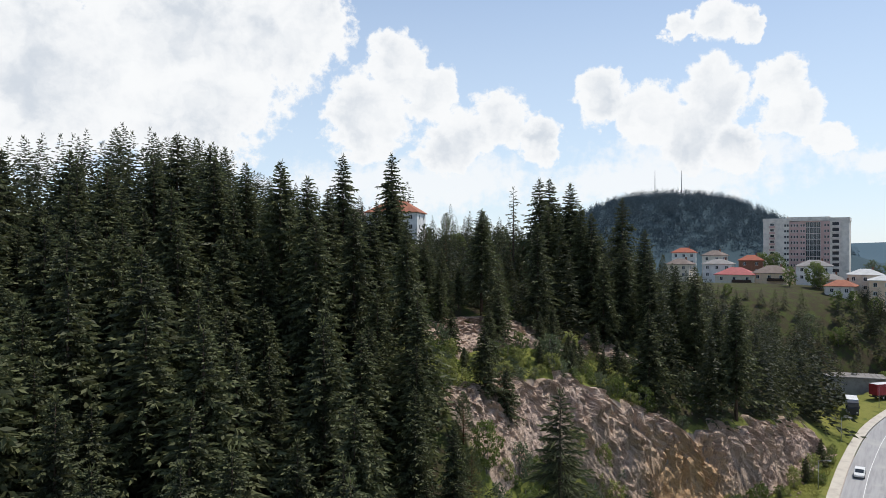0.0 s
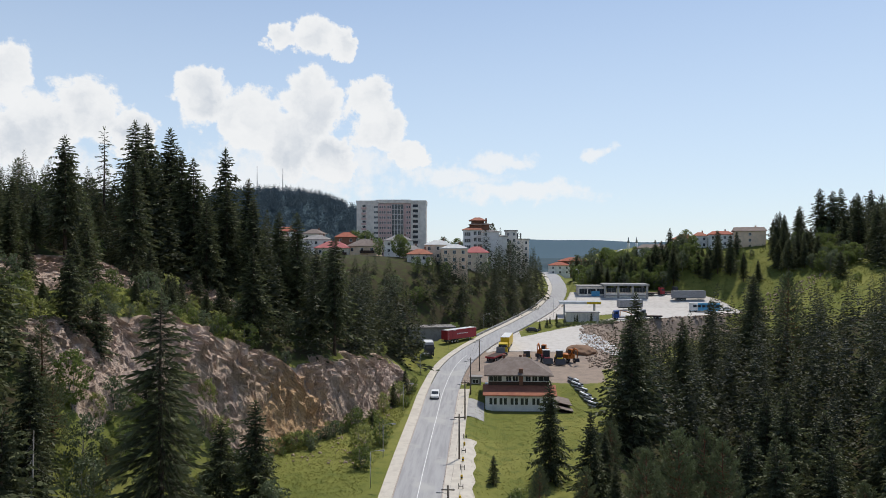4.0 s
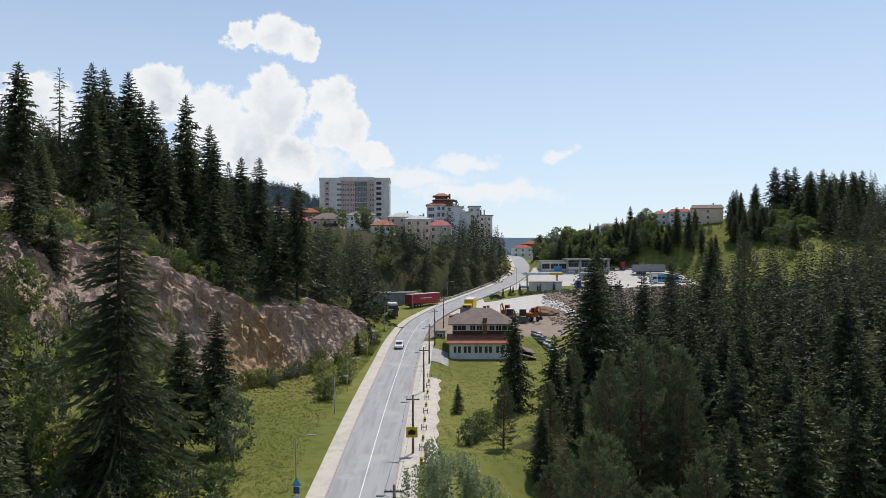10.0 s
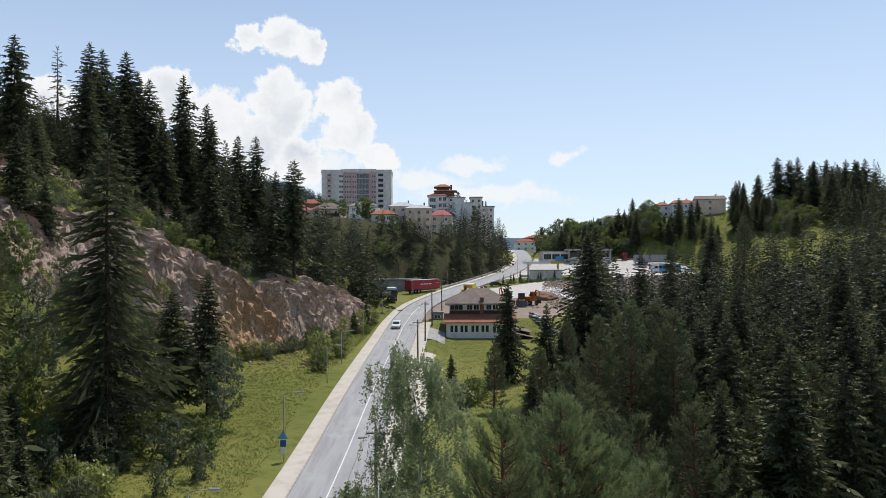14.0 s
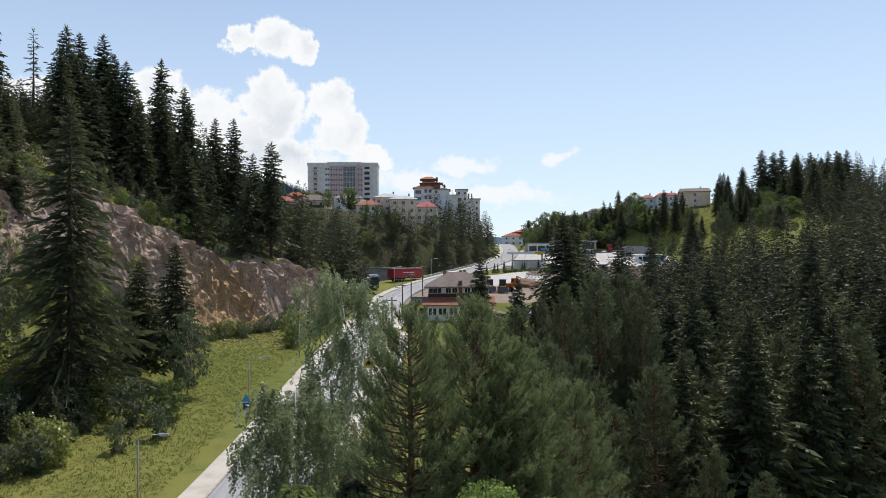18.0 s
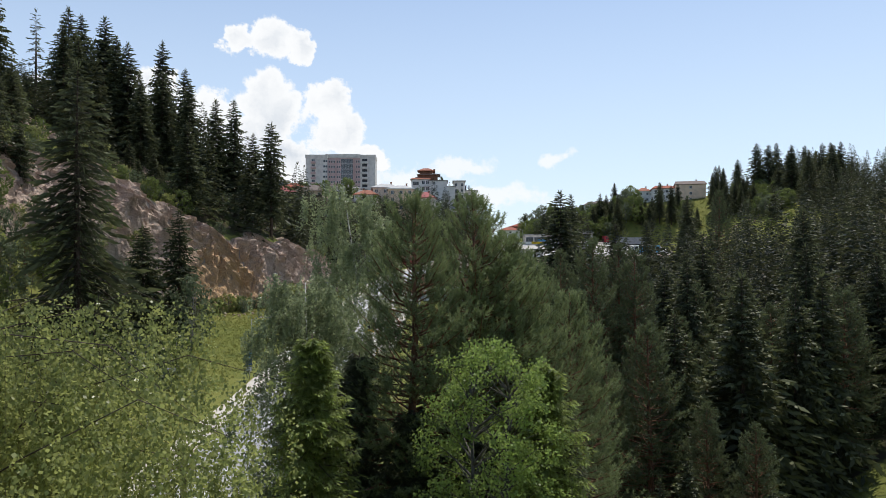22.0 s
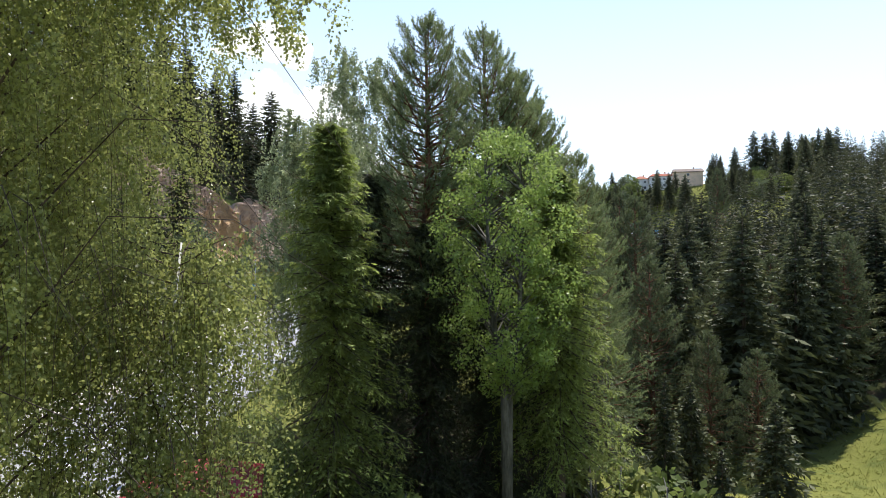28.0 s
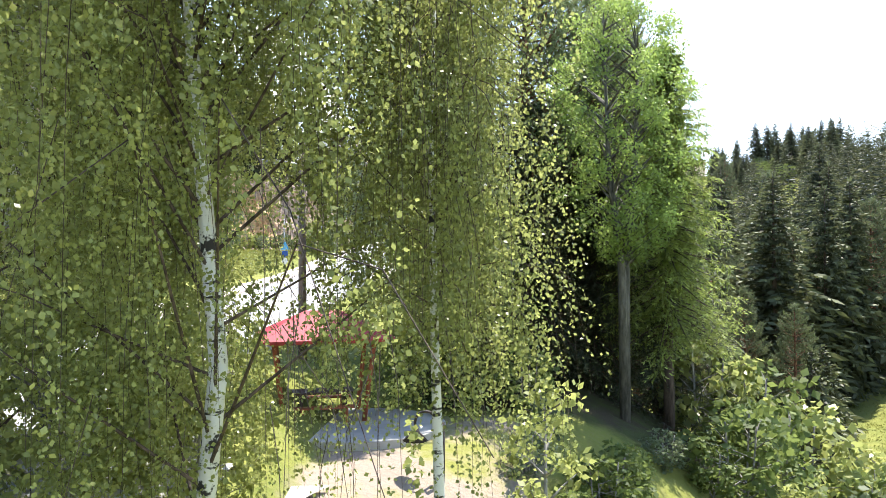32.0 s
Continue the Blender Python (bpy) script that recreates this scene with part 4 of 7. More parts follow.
for i, (mat, lab) in enumerate([("leaf", "fresh green leafy bush on the slope"), ("dusty_leaf", "grey-green willow bush on the slope"), ("birch_leaf", "yellow-green young birch bush on the slope")]):
    bushes.append((tree("bush", spot(-38 - 3 * i, 74 + 2 * i), broad_parts(60 + i, 3.0, 1.4, 26, 36, 0.24, 0.03, 3, 0.2), (M["grey_bark"], M[mat]),
                        lab, "bush", "bushes on the slopes"), 3.0))

sprout = (tree("young_spruce", spot(-46, 96), spruce_parts(7, 7.5, 2.3, 120, 4, 0.02, 0.2, power=0.85, fat=0.9), (M["bark"], M["spruce"]),
               "small dense young spruce on the open slope", "young spruce", "young spruces on the slopes"), 7.5)

rng = random.Random(11)
taken = [(-71, 153, 4), (-66, 149, 4), (-58, 146, 4), (-60, 120, 4), (-66, 110, 4), (30, 98, 4), (14, 66, 4), (20, 69, 4)]


def room(x, y, gap):
    return all((x - a) ** 2 + (y - b) ** 2 > max(gap, g) ** 2 for a, b, g in taken)


# trees that stand out: x, y, height, kind (0-5 spruce, 10-11 pine, 20-22 broad-leaved), width
STANDING = [(-79.7, 75.3, 27, 0, 1.0), (-73.3, 74.4, 27.5, 3, 0.95), (-80.4, 89.7, 24, 1, 1.0), (-80.5, 102.9, 24.5, 1, 1.0), (-78.5, 100.5, 20, 0, 1.0), (-84, 80, 22, 3, 1.0),
            (-70.8, 142.5, 25.5, 1, 1.1), (-71.2, 148.7, 25.6, 0, 1.0), (-64.5, 144.7, 26.3, 0, 1.1), (-55.3, 151.2, 27.1, 3, 1.0), (-57.6, 139.5, 22.5, 1, 1.1), (-60.5, 141, 23, 2, 1.0), (-67.5, 140, 20, 2, 1.0),
            (-51, 140, 20, 0, 1.1), (-46, 141, 20.5, 1, 1.0), (-41.5, 143, 20, 0, 1.0), (-37.9, 143.3, 22, 3, 1.0), (-33.5, 141, 18, 1, 1.0), (-29.7, 140.2, 23, 4, 0.95), (-49, 147, 23, 3, 1.0), (-53, 134.5, 17, 2, 1.0),
            (-28, 86, 17, 3, 1.1), (-31.5, 84, 15, 4, 1.1), (9.5, 112, 15.5, 0, 1.0), (0.8, 110, 4.6, 5, 0.9), (14.5, 104, 13, 5, 1.0),
            (34, 168, 24, 0, 1.0), (45, 170, 25, 1, 1.0), (62.3, 205.6, 25.7, 3, 1.0), (76, 212, 26.7, 1, 1.0), (74, 205.6, 27.3, 0, 1.0), (-24.8, 80.7, 9.4, 21, 0.8),
            (13, 47, 20, 10, 0.9), (9.1, 38, 19, 11, 0.8), (9.2, 50.4, 19.5, 10, 0.9), 
            (23.2, 89, 24, 11, 0.9), (28.3, 89.4, 26, 10, 0.85), (27.2, 93, 24.5, 10, 0.9), (33.8, 88.8, 19.8, 10, 0.9), (38, 90.2, 16.5, 11, 1.0), (18.5, 86, 21, 10, 0.9), (43, 91.5, 15, 10, 1.0), (37, 96, 26.5, 0, 0.95), (45.6, 99.5, 24.5, 1, 1.0),
            (48.7, 97.7, 19, 11, 0.95), (52.6, 95, 25.5, 1, 1.0), (45, 112.6, 30, 1, 0.9), (63, 116.5, 26, 0, 1.0), (57, 92, 18, 2, 1.1), (62, 95, 20, 0, 1.1), (67, 91, 17, 5, 1.1),
            (29.5, 67.7, 13.8, 11, 0.95), (33.0, 65.4, 12.3, 10, 1.2), (29.2, 53.6, 9.0, 2, 1.2), (25.5, 62, 9.5, 5, 1.05), (18.3, 46, 10.8, 2, 0.8), (15.5, 29, 7.4, 5, 0.95),
            (-47, 72, 15, 0, 1.0), (-50.5, 69, 17, 1, 1.0), (-46, 65, 13, 2, 1.0), (-50, 61, 15, 3, 1.0), (-43, 59, 12, 0, 1.0), (-54, 74, 16, 0, 1.0), (-54, 91, 10, 0, 1.1), (-51.5, 93, 8, 2, 1.1), (-58, 99, 9, 5, 1.1), (-56, 118, 8, 2, 1.1), (-61.5, 108, 9, 5, 1.2), (-60, 105.5, 8, 2, 1.2),
            (-45, 79, 7, 21, 0.9), (-49, 83, 7, 20, 0.9), (-42, 74, 8, 21, 0.9), (-44, 85, 5.5, 22, 0.9), (-40, 68, 7.5, 20, 0.9), (-52, 82, 7, 10, 1.2), (-48, 77.5, 8, 11, 1.1), (-43.5, 80.5, 6, 10, 1.2),
            (131.2, 331.6, 14, 2, 1.0), (128, 331, 11, 5, 1.0), (134, 334, 12, 2, 1.0), (142.1, 338.4, 13.5, 5, 1.1), (148.4, 328.4, 15.4, 5, 1.3), (149.1, 299.2, 22.6, 1, 1.1), (146, 304, 15, 5, 1.2), (150.4, 270.2, 22.7, 0, 1.1), (153.5, 277, 23, 1, 1.1), (147, 281, 21, 0, 1.1),
            (156, 288, 22, 1, 1.1), (152, 291, 20, 0, 1.2), (159, 280, 22, 3, 1.1), (181, 311.6, 15, 5, 1.3), (172, 305, 17, 2, 1.2), (165, 296, 20, 0, 1.1), (131, 276, 10, 5, 1.3)]
for x, y, h, k, wide in STANDING:
    ob, base = (sprout if h < 10.5 else spruces[k]) if k < 10 else pines[k - 10] if k < 20 else broads[k - 20]
    plant(ob, x, y, h, base, wide, rng=rng)
    taken.append((x, y, 3.0))

# height of the canopy: on the hill by the bearing from the road's foot, in the valley across the slope
hill_top = curve((11, 38), (12, 41), (14.8, 46), (18, 53), (20, 58), (22.4, 59.5), (24, 63), (26.4, 65), (27.5, 57))
crest = curve((26, 0.119), (36, 0.119), (37.8, 0.07), (40.4, 0.075), (43.9, 0.092), (47.3, 0.10), (49, 0.122), (51.5, 0.150), (53.9, 0.160), (57.4, 0.176), (62.1, 0.166), (66, 0.156))
row_top = curve((40, 22), (55, 25), (62, 27.5), (76, 34.5), (100, 35), (125, 38), (150, 42))
valley_top = curve((5, 12), (15, 14), (27, 14), (37, 16), (45, 18), (52, 15.5), (63, 17.5), (90, 22))


def canopy(x, y):
    """Level that the treetops keep to at a place on the left hill."""
    b, r = math.degrees(math.atan2(-x, y)), math.hypot(x, y)
    if b < 26.5:
        return float(hill_top(b)) if y > 120 else 60.0
    eye, head = (40.6, 3.3) if b < 36.5 else (52.0, 34.0)
    return eye + float(crest(b)) * r * math.cos(math.radians(b - head))


# the forest: places first, then the nearest as trees of their own and the rest as one wood
places = []
for _ in range(20000):
    x, y = rng.uniform(-150, 190), rng.uniform(24, 360)
    if rng.random() > float(woods(x, y)):
        continue
    if x > -6 and y < 46:
        continue
    if x > 0 and y > 228 and 25 < x < float(low_x(y)) + 6:
        continue
    if x < road_x(y) and y > 240 and x < road_x(y) - 34 - 0.15 * (y - 240):
        continue
    if -126 < x < -104 and 140 < y < 190:
        continue
    b = math.degrees(math.atan2(-x, y))
    young = x < 0 and 26.5 < b < 36.5 and math.hypot(x, y) > 112
    gap = 2.9 if young else 4.3 if x < 0 and b > 50 else ((5.2 if y < 185 else 4.6) if x < 0 else (5.0 if y < 120 else 6.0))
    if not room(x, y, gap):
        continue
    taken.append((x, y, gap * 0.9))
    places.append((math.hypot(x, y * 0.9), x, y, young))
places.sort()
far_models = [spruce_parts(80 + i, 18, 4.1, 110, 3, 0.03, 0.32, power=0.8 + 0.06 * i, fat=1.35, loose=0.5, hang=False)[1:] for i in range(4)]
mid_models = [spruce_parts(85 + i, 18, 4.2, 150, 4, 0.03, 0.32, power=0.72 + 0.06 * i, fat=1.0, loose=0.6, hang=False)[1:] for i in range(4)]
own, wood, shoot_shades = 0, [], []
for _, x, y, young in places:
    g, b = ground_at(x, y), math.degrees(math.atan2(-x, y))
    wide = rng.uniform(0.95, 1.3)
    if x > 0:
        kind = rng.choice(pines) if rng.random() < (0.5 if y < 95 else 0.2 if y < 120 else 0.03) else rng.choice(spruces)
        if y < 125:
            h = max(9.0, min(27.0, float(valley_top(x)) - g - 12 * rng.random() ** 1.5))
        elif y < 172:
            h = 13 + 12 * rng.random() ** 1.3
        elif y < 230 and x < 150:
            h = max(10.0, min(28.0, float(row_top(x)) - g - 13 * rng.random() ** 1.4))
        else:
            h = rng.uniform(13, 20)
    else:
        h = rng.uniform(10, 16) if y >= 200 else rng.uniform(13, 26) if b < 50 else rng.uniform(18, 28)
        kind = rng.choice(broads) if (y > 220 and rng.random() < 0.22) else rng.choice(spruces)
        if young:
            h = rng.uniform(7, 13)
            kind = rng.choice(pines) if rng.random() < 0.12 else kind
        if kind[1] < 12:
            h *= 0.55
        if y > 225:
            h = max(4.0, min(h, 40.5 - g))
        else:
            h = max(4.0 if young else 7.0, min(h, canopy(x, y) - g - rng.uniform(0, 3 if b < 45 else 1.6)))
    if kind in pines:
        wide = rng.uniform(0.8, 1.05) * (1.25 if h < 12 else 1)
    if kind not in spruces or own < 150:
        own += kind in spruces
        plant(kind[0], x, y, h, kind[1], wide, rng=rng)
    else:
        k, a = h / 18, rng.random() * 6.28
        q, shoot_shade = (mid_models if math.hypot(x, y) < 130 else far_models)[rng.randrange(4)]
        shoot_shades.append(shoot_shade * rng.uniform(0.25, 0.78))
        rot = np.array([[math.cos(a), -math.sin(a), 0], [math.sin(a), math.cos(a), 0], [0, 0, 1]])
        wood.append((q @ rot.T) * [k * wide, k * wide, k] + [x, y, g - 0.2])

# clumps on the open slope above the yard: middle, reach, number, heights, leafy or not
for cx, cy, rx, ry, many, lo_, hi_, leafy in [(125, 304, 7, 8, 13, 10, 16, False), (136, 292, 9, 8, 22, 4.5, 7.5, True), (108, 318, 7, 5, 7, 3, 5.5, True), (126, 262, 5, 4, 5, 2.5, 4, True), (140, 318, 8, 7, 9, 4, 7, True)]:
    for _ in range(many * 4):
        x, y = cx + rx * rng.uniform(-1, 1), cy + ry * rng.uniform(-1, 1)
        if many <= 0 or not room(x, y, 2.6):
            continue
        many -= 1
        taken.append((x, y, 2.4))
        kind = rng.choice(broads) if leafy else rng.choice(spruces)
        plant(kind[0], x, y, rng.uniform(lo_, hi_), kind[1], rng.uniform(1.0, 1.3), rng=rng)

# lower trees in the valley before the tipped bank
for _ in range(420):
    x, y = rng.uniform(40, 128), rng.uniform(200, 278)
    if x < shelf_e(y) + 19 or not room(x, y, 4.2):
        continue
    h = min(rng.uniform(9, 16), 16.5 - ground_at(x, y))
    if h < 4 or (x > 96 and h < 7):
        continue
    taken.append((x, y, 4.0))
    k, a, wide = h / 18, rng.random() * 6.28, rng.uniform(1.0, 1.4)
    q, shoot_shade = far_models[rng.randrange(4)]
    rot = np.array([[math.cos(a), -math.sin(a), 0], [math.sin(a), math.cos(a), 0], [0, 0, 1]])
    wood.append((q @ rot.T) * [k * wide, k * wide, k] + [x, y, ground_at(x, y) - 0.2])
    shoot_shades.append(shoot_shade)
tagged(part("distant_spruces", quads_mesh("distant_spruces", np.concatenate(wood), np.concatenate(shoot_shades)), M["spruce"]), "dense dark spruce wood on the slopes behind", "forest", kind="stuff")

# trees behind the workshop and on the far slope
for _ in range(400):
    x, y = rng.uniform(38, 104), rng.uniform(322, 372)
    if not room(x, y, 3.6) or x < road_x(y) + 9 or (x > 84 and y < 345) or (x > 76 and y > 352):
        continue
    taken.append((x, y, 3.4))
    kind = rng.choice(broads) if rng.random() < 0.68 else rng.choice(spruces)
    plant(kind[0], x, y, min(rng.uniform(6, 9.5) if kind in broads else rng.uniform(8, 13), max(4.0, 42.0 - ground_at(x, y))), kind[1], rng.uniform(0.9, 1.2), rng=rng)
for x, y, h in [(92, 320, 10.5), (94.5, 316, 11.5), (97, 320, 10), (95, 324, 8), (90, 324, 8)]:
    plant(spruces[0][0], x, y, h, 20, 1.15, rng=rng)

# far wooded hill and ridges
wood = []
sprig = [spruce_parts(90 + i, 11, 4.4, 18, 2, 0.02, power=1.0, fat=4.6, hang=False)[1] for i in range(3)]
for _ in range(8200):
    x, y = rng.uniform(-560, 60), rng.uniform(600, 960)
    if ground_at(x, y) < 40 + rng.random() * 25:
        continue
    k, a = rng.uniform(0.8, 1.25), rng.random() * 6.28
    rot = np.array([[math.cos(a), -math.sin(a), 0], [math.sin(a), math.cos(a), 0], [0, 0, 1]])
    wood.append((sprig[rng.randrange(3)] @ rot.T) * k + [x, y, ground_at(x, y) - 0.5])
tagged(part("hill_wood", quads_mesh("hill_wood", np.concatenate(wood)), M["hazed_wood"]), "spruce wood covering the cone-shaped hill, haze painted in its colour", "forest", kind="stuff")

# ---- the trees beside the camera ----
def stem(x, y, top):
    """Height of a tree at x, y whose tip is at the level top."""
    return top - ground_at(x, y) + 0.1


def base_at(x, y, turn=0.0):
    return Matrix.Translation((x, y, ground_at(x, y) - 0.1)) @ Matrix.Rotation(turn, 4, "Z")


def near_birch(seed, x, y, top, R, limbs, strands, leaves, size, drop, lo, label, turn=0.0, bare_=0.15, open_side=False, mat="birch_leaf"):
    t = thing("birch", base_at(x, y, turn), label, "birch tree", "weeping birches")
    trunk, twigs, crown, tone = birch_parts(seed, stem(x, y, top), R, limbs, strands, leaves, size, bare_, drop, lo, open_side)
    tr = part("trunk", trunk, M["birch_bark"], t, "white birch trunk with black scars")
    tagged(part("limbwork", twigs, M["bark"], t), kind="stuff")
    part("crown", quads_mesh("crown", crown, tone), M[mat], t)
    return t


near_birch(3, -3.7, 7.6, 16.7, 5.6, 112, 32, 118, 0.056, 3.6, 0.6, "weeping birch with white trunk and hanging leafy strands", bare_=0.08, open_side=True)
near_birch(4, -7.2, 9.5, 15.4, 4.3, 70, 30, 84, 0.06, 3.2, 0.3, "slender weeping birch beside its larger neighbour", bare_=0.06)
near_birch(5, -0.7, 34.8, 20.9, 2.9, 50, 24, 48, 0.10, 1.7, 2.0, "tall birch with a pale hanging crown", mat="silver_leaf")
near_birch(6, -1.9, 28.0, 16.4, 2.9, 50, 26, 50, 0.10, 2.0, 1.2, "smaller birch with loose hanging branches", mat="silver_leaf")
near_birch(7, -0.45, 8.3, 10.6, 1.8, 56, 22, 44, 0.058, 2.2, 2.9, "young weeping birch with a bright narrow crown", bare_=0.45)


def close_spruce_parts(seed, H, R, branches, bare_, power, gaps):
    """A spruce seen from near: sagging branches with side twigs and hanging sprays of short needles."""
    rng = np.random.default_rng(seed)
    u = (np.arange(branches) + rng.random(branches)) / branches
    zb = H * bare_
    z = zb + (H - zb) * u ** 0.9 * 0.975
    rel = (z - zb) / (H - zb)
    az = np.arange(branches) * 2.39996 + rng.normal(0, 0.3, branches)
    L = (R * np.minimum(1, ((1 - rel) * 1.25) ** power) * rng.uniform(0.62, 1.15, branches) + 0.15) * np.where(rng.random(branches) < gaps, 0.5, 1)
    s0 = -0.25 + 0.85 * rel ** 2.2 + rng.normal(0, 0.1, branches)
    er = np.stack([np.cos(az), np.sin(az), np.zeros(branches)], -1)
    et = np.stack([-np.sin(az), np.cos(az), np.zeros(branches)], -1)
    up = np.array([0, 0, 1.0])
    lively = rng.random(branches)
    out, shoot_shade = [], []
    for j in range(9):
        s = (j + 0.3 + 0.6 * rng.random(branches)) / 9
        P = er * (L * s)[:, None] + up * (z + L * (s0 * s - 0.42 * s * s + 0.24 * s ** 3))[:, None]
        for side in (-1, 0, 1):
            if side:
                d = er * 0.6 + et * (side * rng.uniform(0.5, 1.0, branches))[:, None] + up * rng.normal(-0.3, 0.2, branches)[:, None]
                l = (0.26 * L * (1.05 - 0.6 * s) + 0.14) * rng.uniform(0.6, 1.3, branches)
            else:
                d = er * 0.15 + et * rng.normal(0, 0.3, branches)[:, None] - up
                l = rng.uniform(0.15, 0.5, branches)
            d = unit(d)
            for k in range(5):
                f = (k + rng.random(branches)) / 5
                Q = P + d * (l * f)[:, None] - up * (0.25 * l * f * f)[:, None]
                for e in (-1, 1):
                    dd = d * 0.9 + unit(np.cross(d, up + 0.3 * et)) * (e * 0.55) - up * (0.25 * rng.random(branches))[:, None]
                    out.append(blades(Q, dd, rng.uniform(0.09, 0.21, branches), rng.uniform(0.014, 0.027, branches), rng, up + 0 * Q, 0.6))
                    # outer shoots pale; inner and hanging needles carry shade in their tone
                    shoot_shade.append(np.clip((0.25 * s + 0.8 * f ** 1.6) * (0.35 + 0.85 * lively) - 0.25 * (side == 0), 0, 1))
    bm = bmesh.new()
    r0 = 0.011 * H + 0.03
    tube(bm, [(0, 0, -0.6), (0, 0, H * 0.3), (0.02 * R, 0, H * 0.7), (0, 0, H * 0.99)], [r0 * 1.15, r0 * 0.85, r0 * 0.4, 0.015], 9)
    for i in range(branches):
        e, k = er[i] * L[i], L[i]
        line = [Vector(e * s) + Vector((0, 0, z[i] + k * (s0[i] * s - 0.42 * s * s + 0.24 * s ** 3))) for s in (0.0, 0.4, 0.75, 1.0)]
        tube(bm, line, [0.010 * k + 0.012, 0.008 * k + 0.008, 0.006, 0.003], 3, False)
    return bm, np.concatenate(out), np.concatenate(shoot_shade)


def near_spruce(seed, x, y, top, R, branches, label, mat="spruce_lit", bare_=0.05, power=0.75, gaps=0.12):
    t = thing("spruce", base_at(x, y, seed), label, "spruce tree", "")
    bm, q, shoot_shade = close_spruce_parts(seed, stem(x, y, top), R, branches, bare_, power, gaps)
    part("trunk", bm, M["bark"], t)
    part("crown", quads_mesh("crown", q, shoot_shade), M[mat], t)
    return t


near_spruce(101, -0.1, 21.2, 14.7, 2.75, 300, "spruce with pale green shoots on drooping branches")
near_spruce(102, 7.7, 23.7, 13.4, 2.4, 230, "spruce behind the leafy tree with bright shoots", bare_=0.26)
near_spruce(103, 3.0, 24.6, 11.5, 2.9, 220, "dark spruce deep inside the stand", "spruce")
near_spruce(105, 0.9, 25.6, 13.5, 2.7, 220, "narrow dark spruce between the pines", "spruce")
near_spruce(106, 5.4, 25.2, 10.5, 2.9, 220, "low dark spruce under the pines", "spruce", 0.02)
near_spruce(107, 8.6, 27.2, 11.5, 2.9, 220, "dark spruce at the back of the stand", "spruce", 0.02)
old = thing("spruce", base_at(-33.0, 71.5, 104), "very tall old spruce with thin drooping tiers", "spruce tree", "")
made = spruce_parts(104, stem(-33.0, 71.5, 37.0), 6.3, 300, 9, 0.06, 0.4, 3, 0.12, 0.62)
part("trunk", made[0], M["bark"], old)
part("crown", quads_mesh("crown", *made[1:]), M["spruce"], old)


def near_pine(seed, x, y, top, R, label, bare_=0.3):
    t = thing("pine", base_at(x, y, seed), label, "pine tree", "")
    bm, q, tone = pine_parts(seed, stem(x, y, top), R, 30, 8, 15, 34, 0.16, bare_, 0.012, 0.66, 0.42)
    part("trunk", bm, M["pine_bark"], t)
    part("crown", quads_mesh("crown", q, tone), M["pine_bright"], t)
    return t


near_pine(201, 2.6, 25.9, 19.5, 3.5, "tall pine with upright pale shoots at its top")
near_pine(202, 5.0, 27.8, 19.7, 3.7, "broad pine with bushy grey-green needles")
near_pine(205, 6.4, 28.6, 18.0, 2.8, "slim pine close behind its taller neighbour", 0.3)
near_pine(203, 7.6, 30.5, 17.2, 3.6, "pine standing behind the leafy tree", 0.25)
near_pine(204, 10.5, 34.0, 15.5, 3.6, "shorter pine at the edge of the stand", 0.2)

aspen = thing("aspen", base_at(5.6, 21.6), "leafy aspen with bright green crown and grey stem", "aspen tree")
limbs_ = bmesh.new()
made = broad_parts(301, stem(5.6, 21.6, 14.3), 2.2, 130, 170, 0.10, 0.36, 2, 0.12, 0.6, limbs_)
part("trunk", made[0], M["aspen_bark"], aspen)
tagged(part("limbwork", limbs_, M["aspen_bark"], aspen), kind="stuff")
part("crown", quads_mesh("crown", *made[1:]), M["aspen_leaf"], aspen)

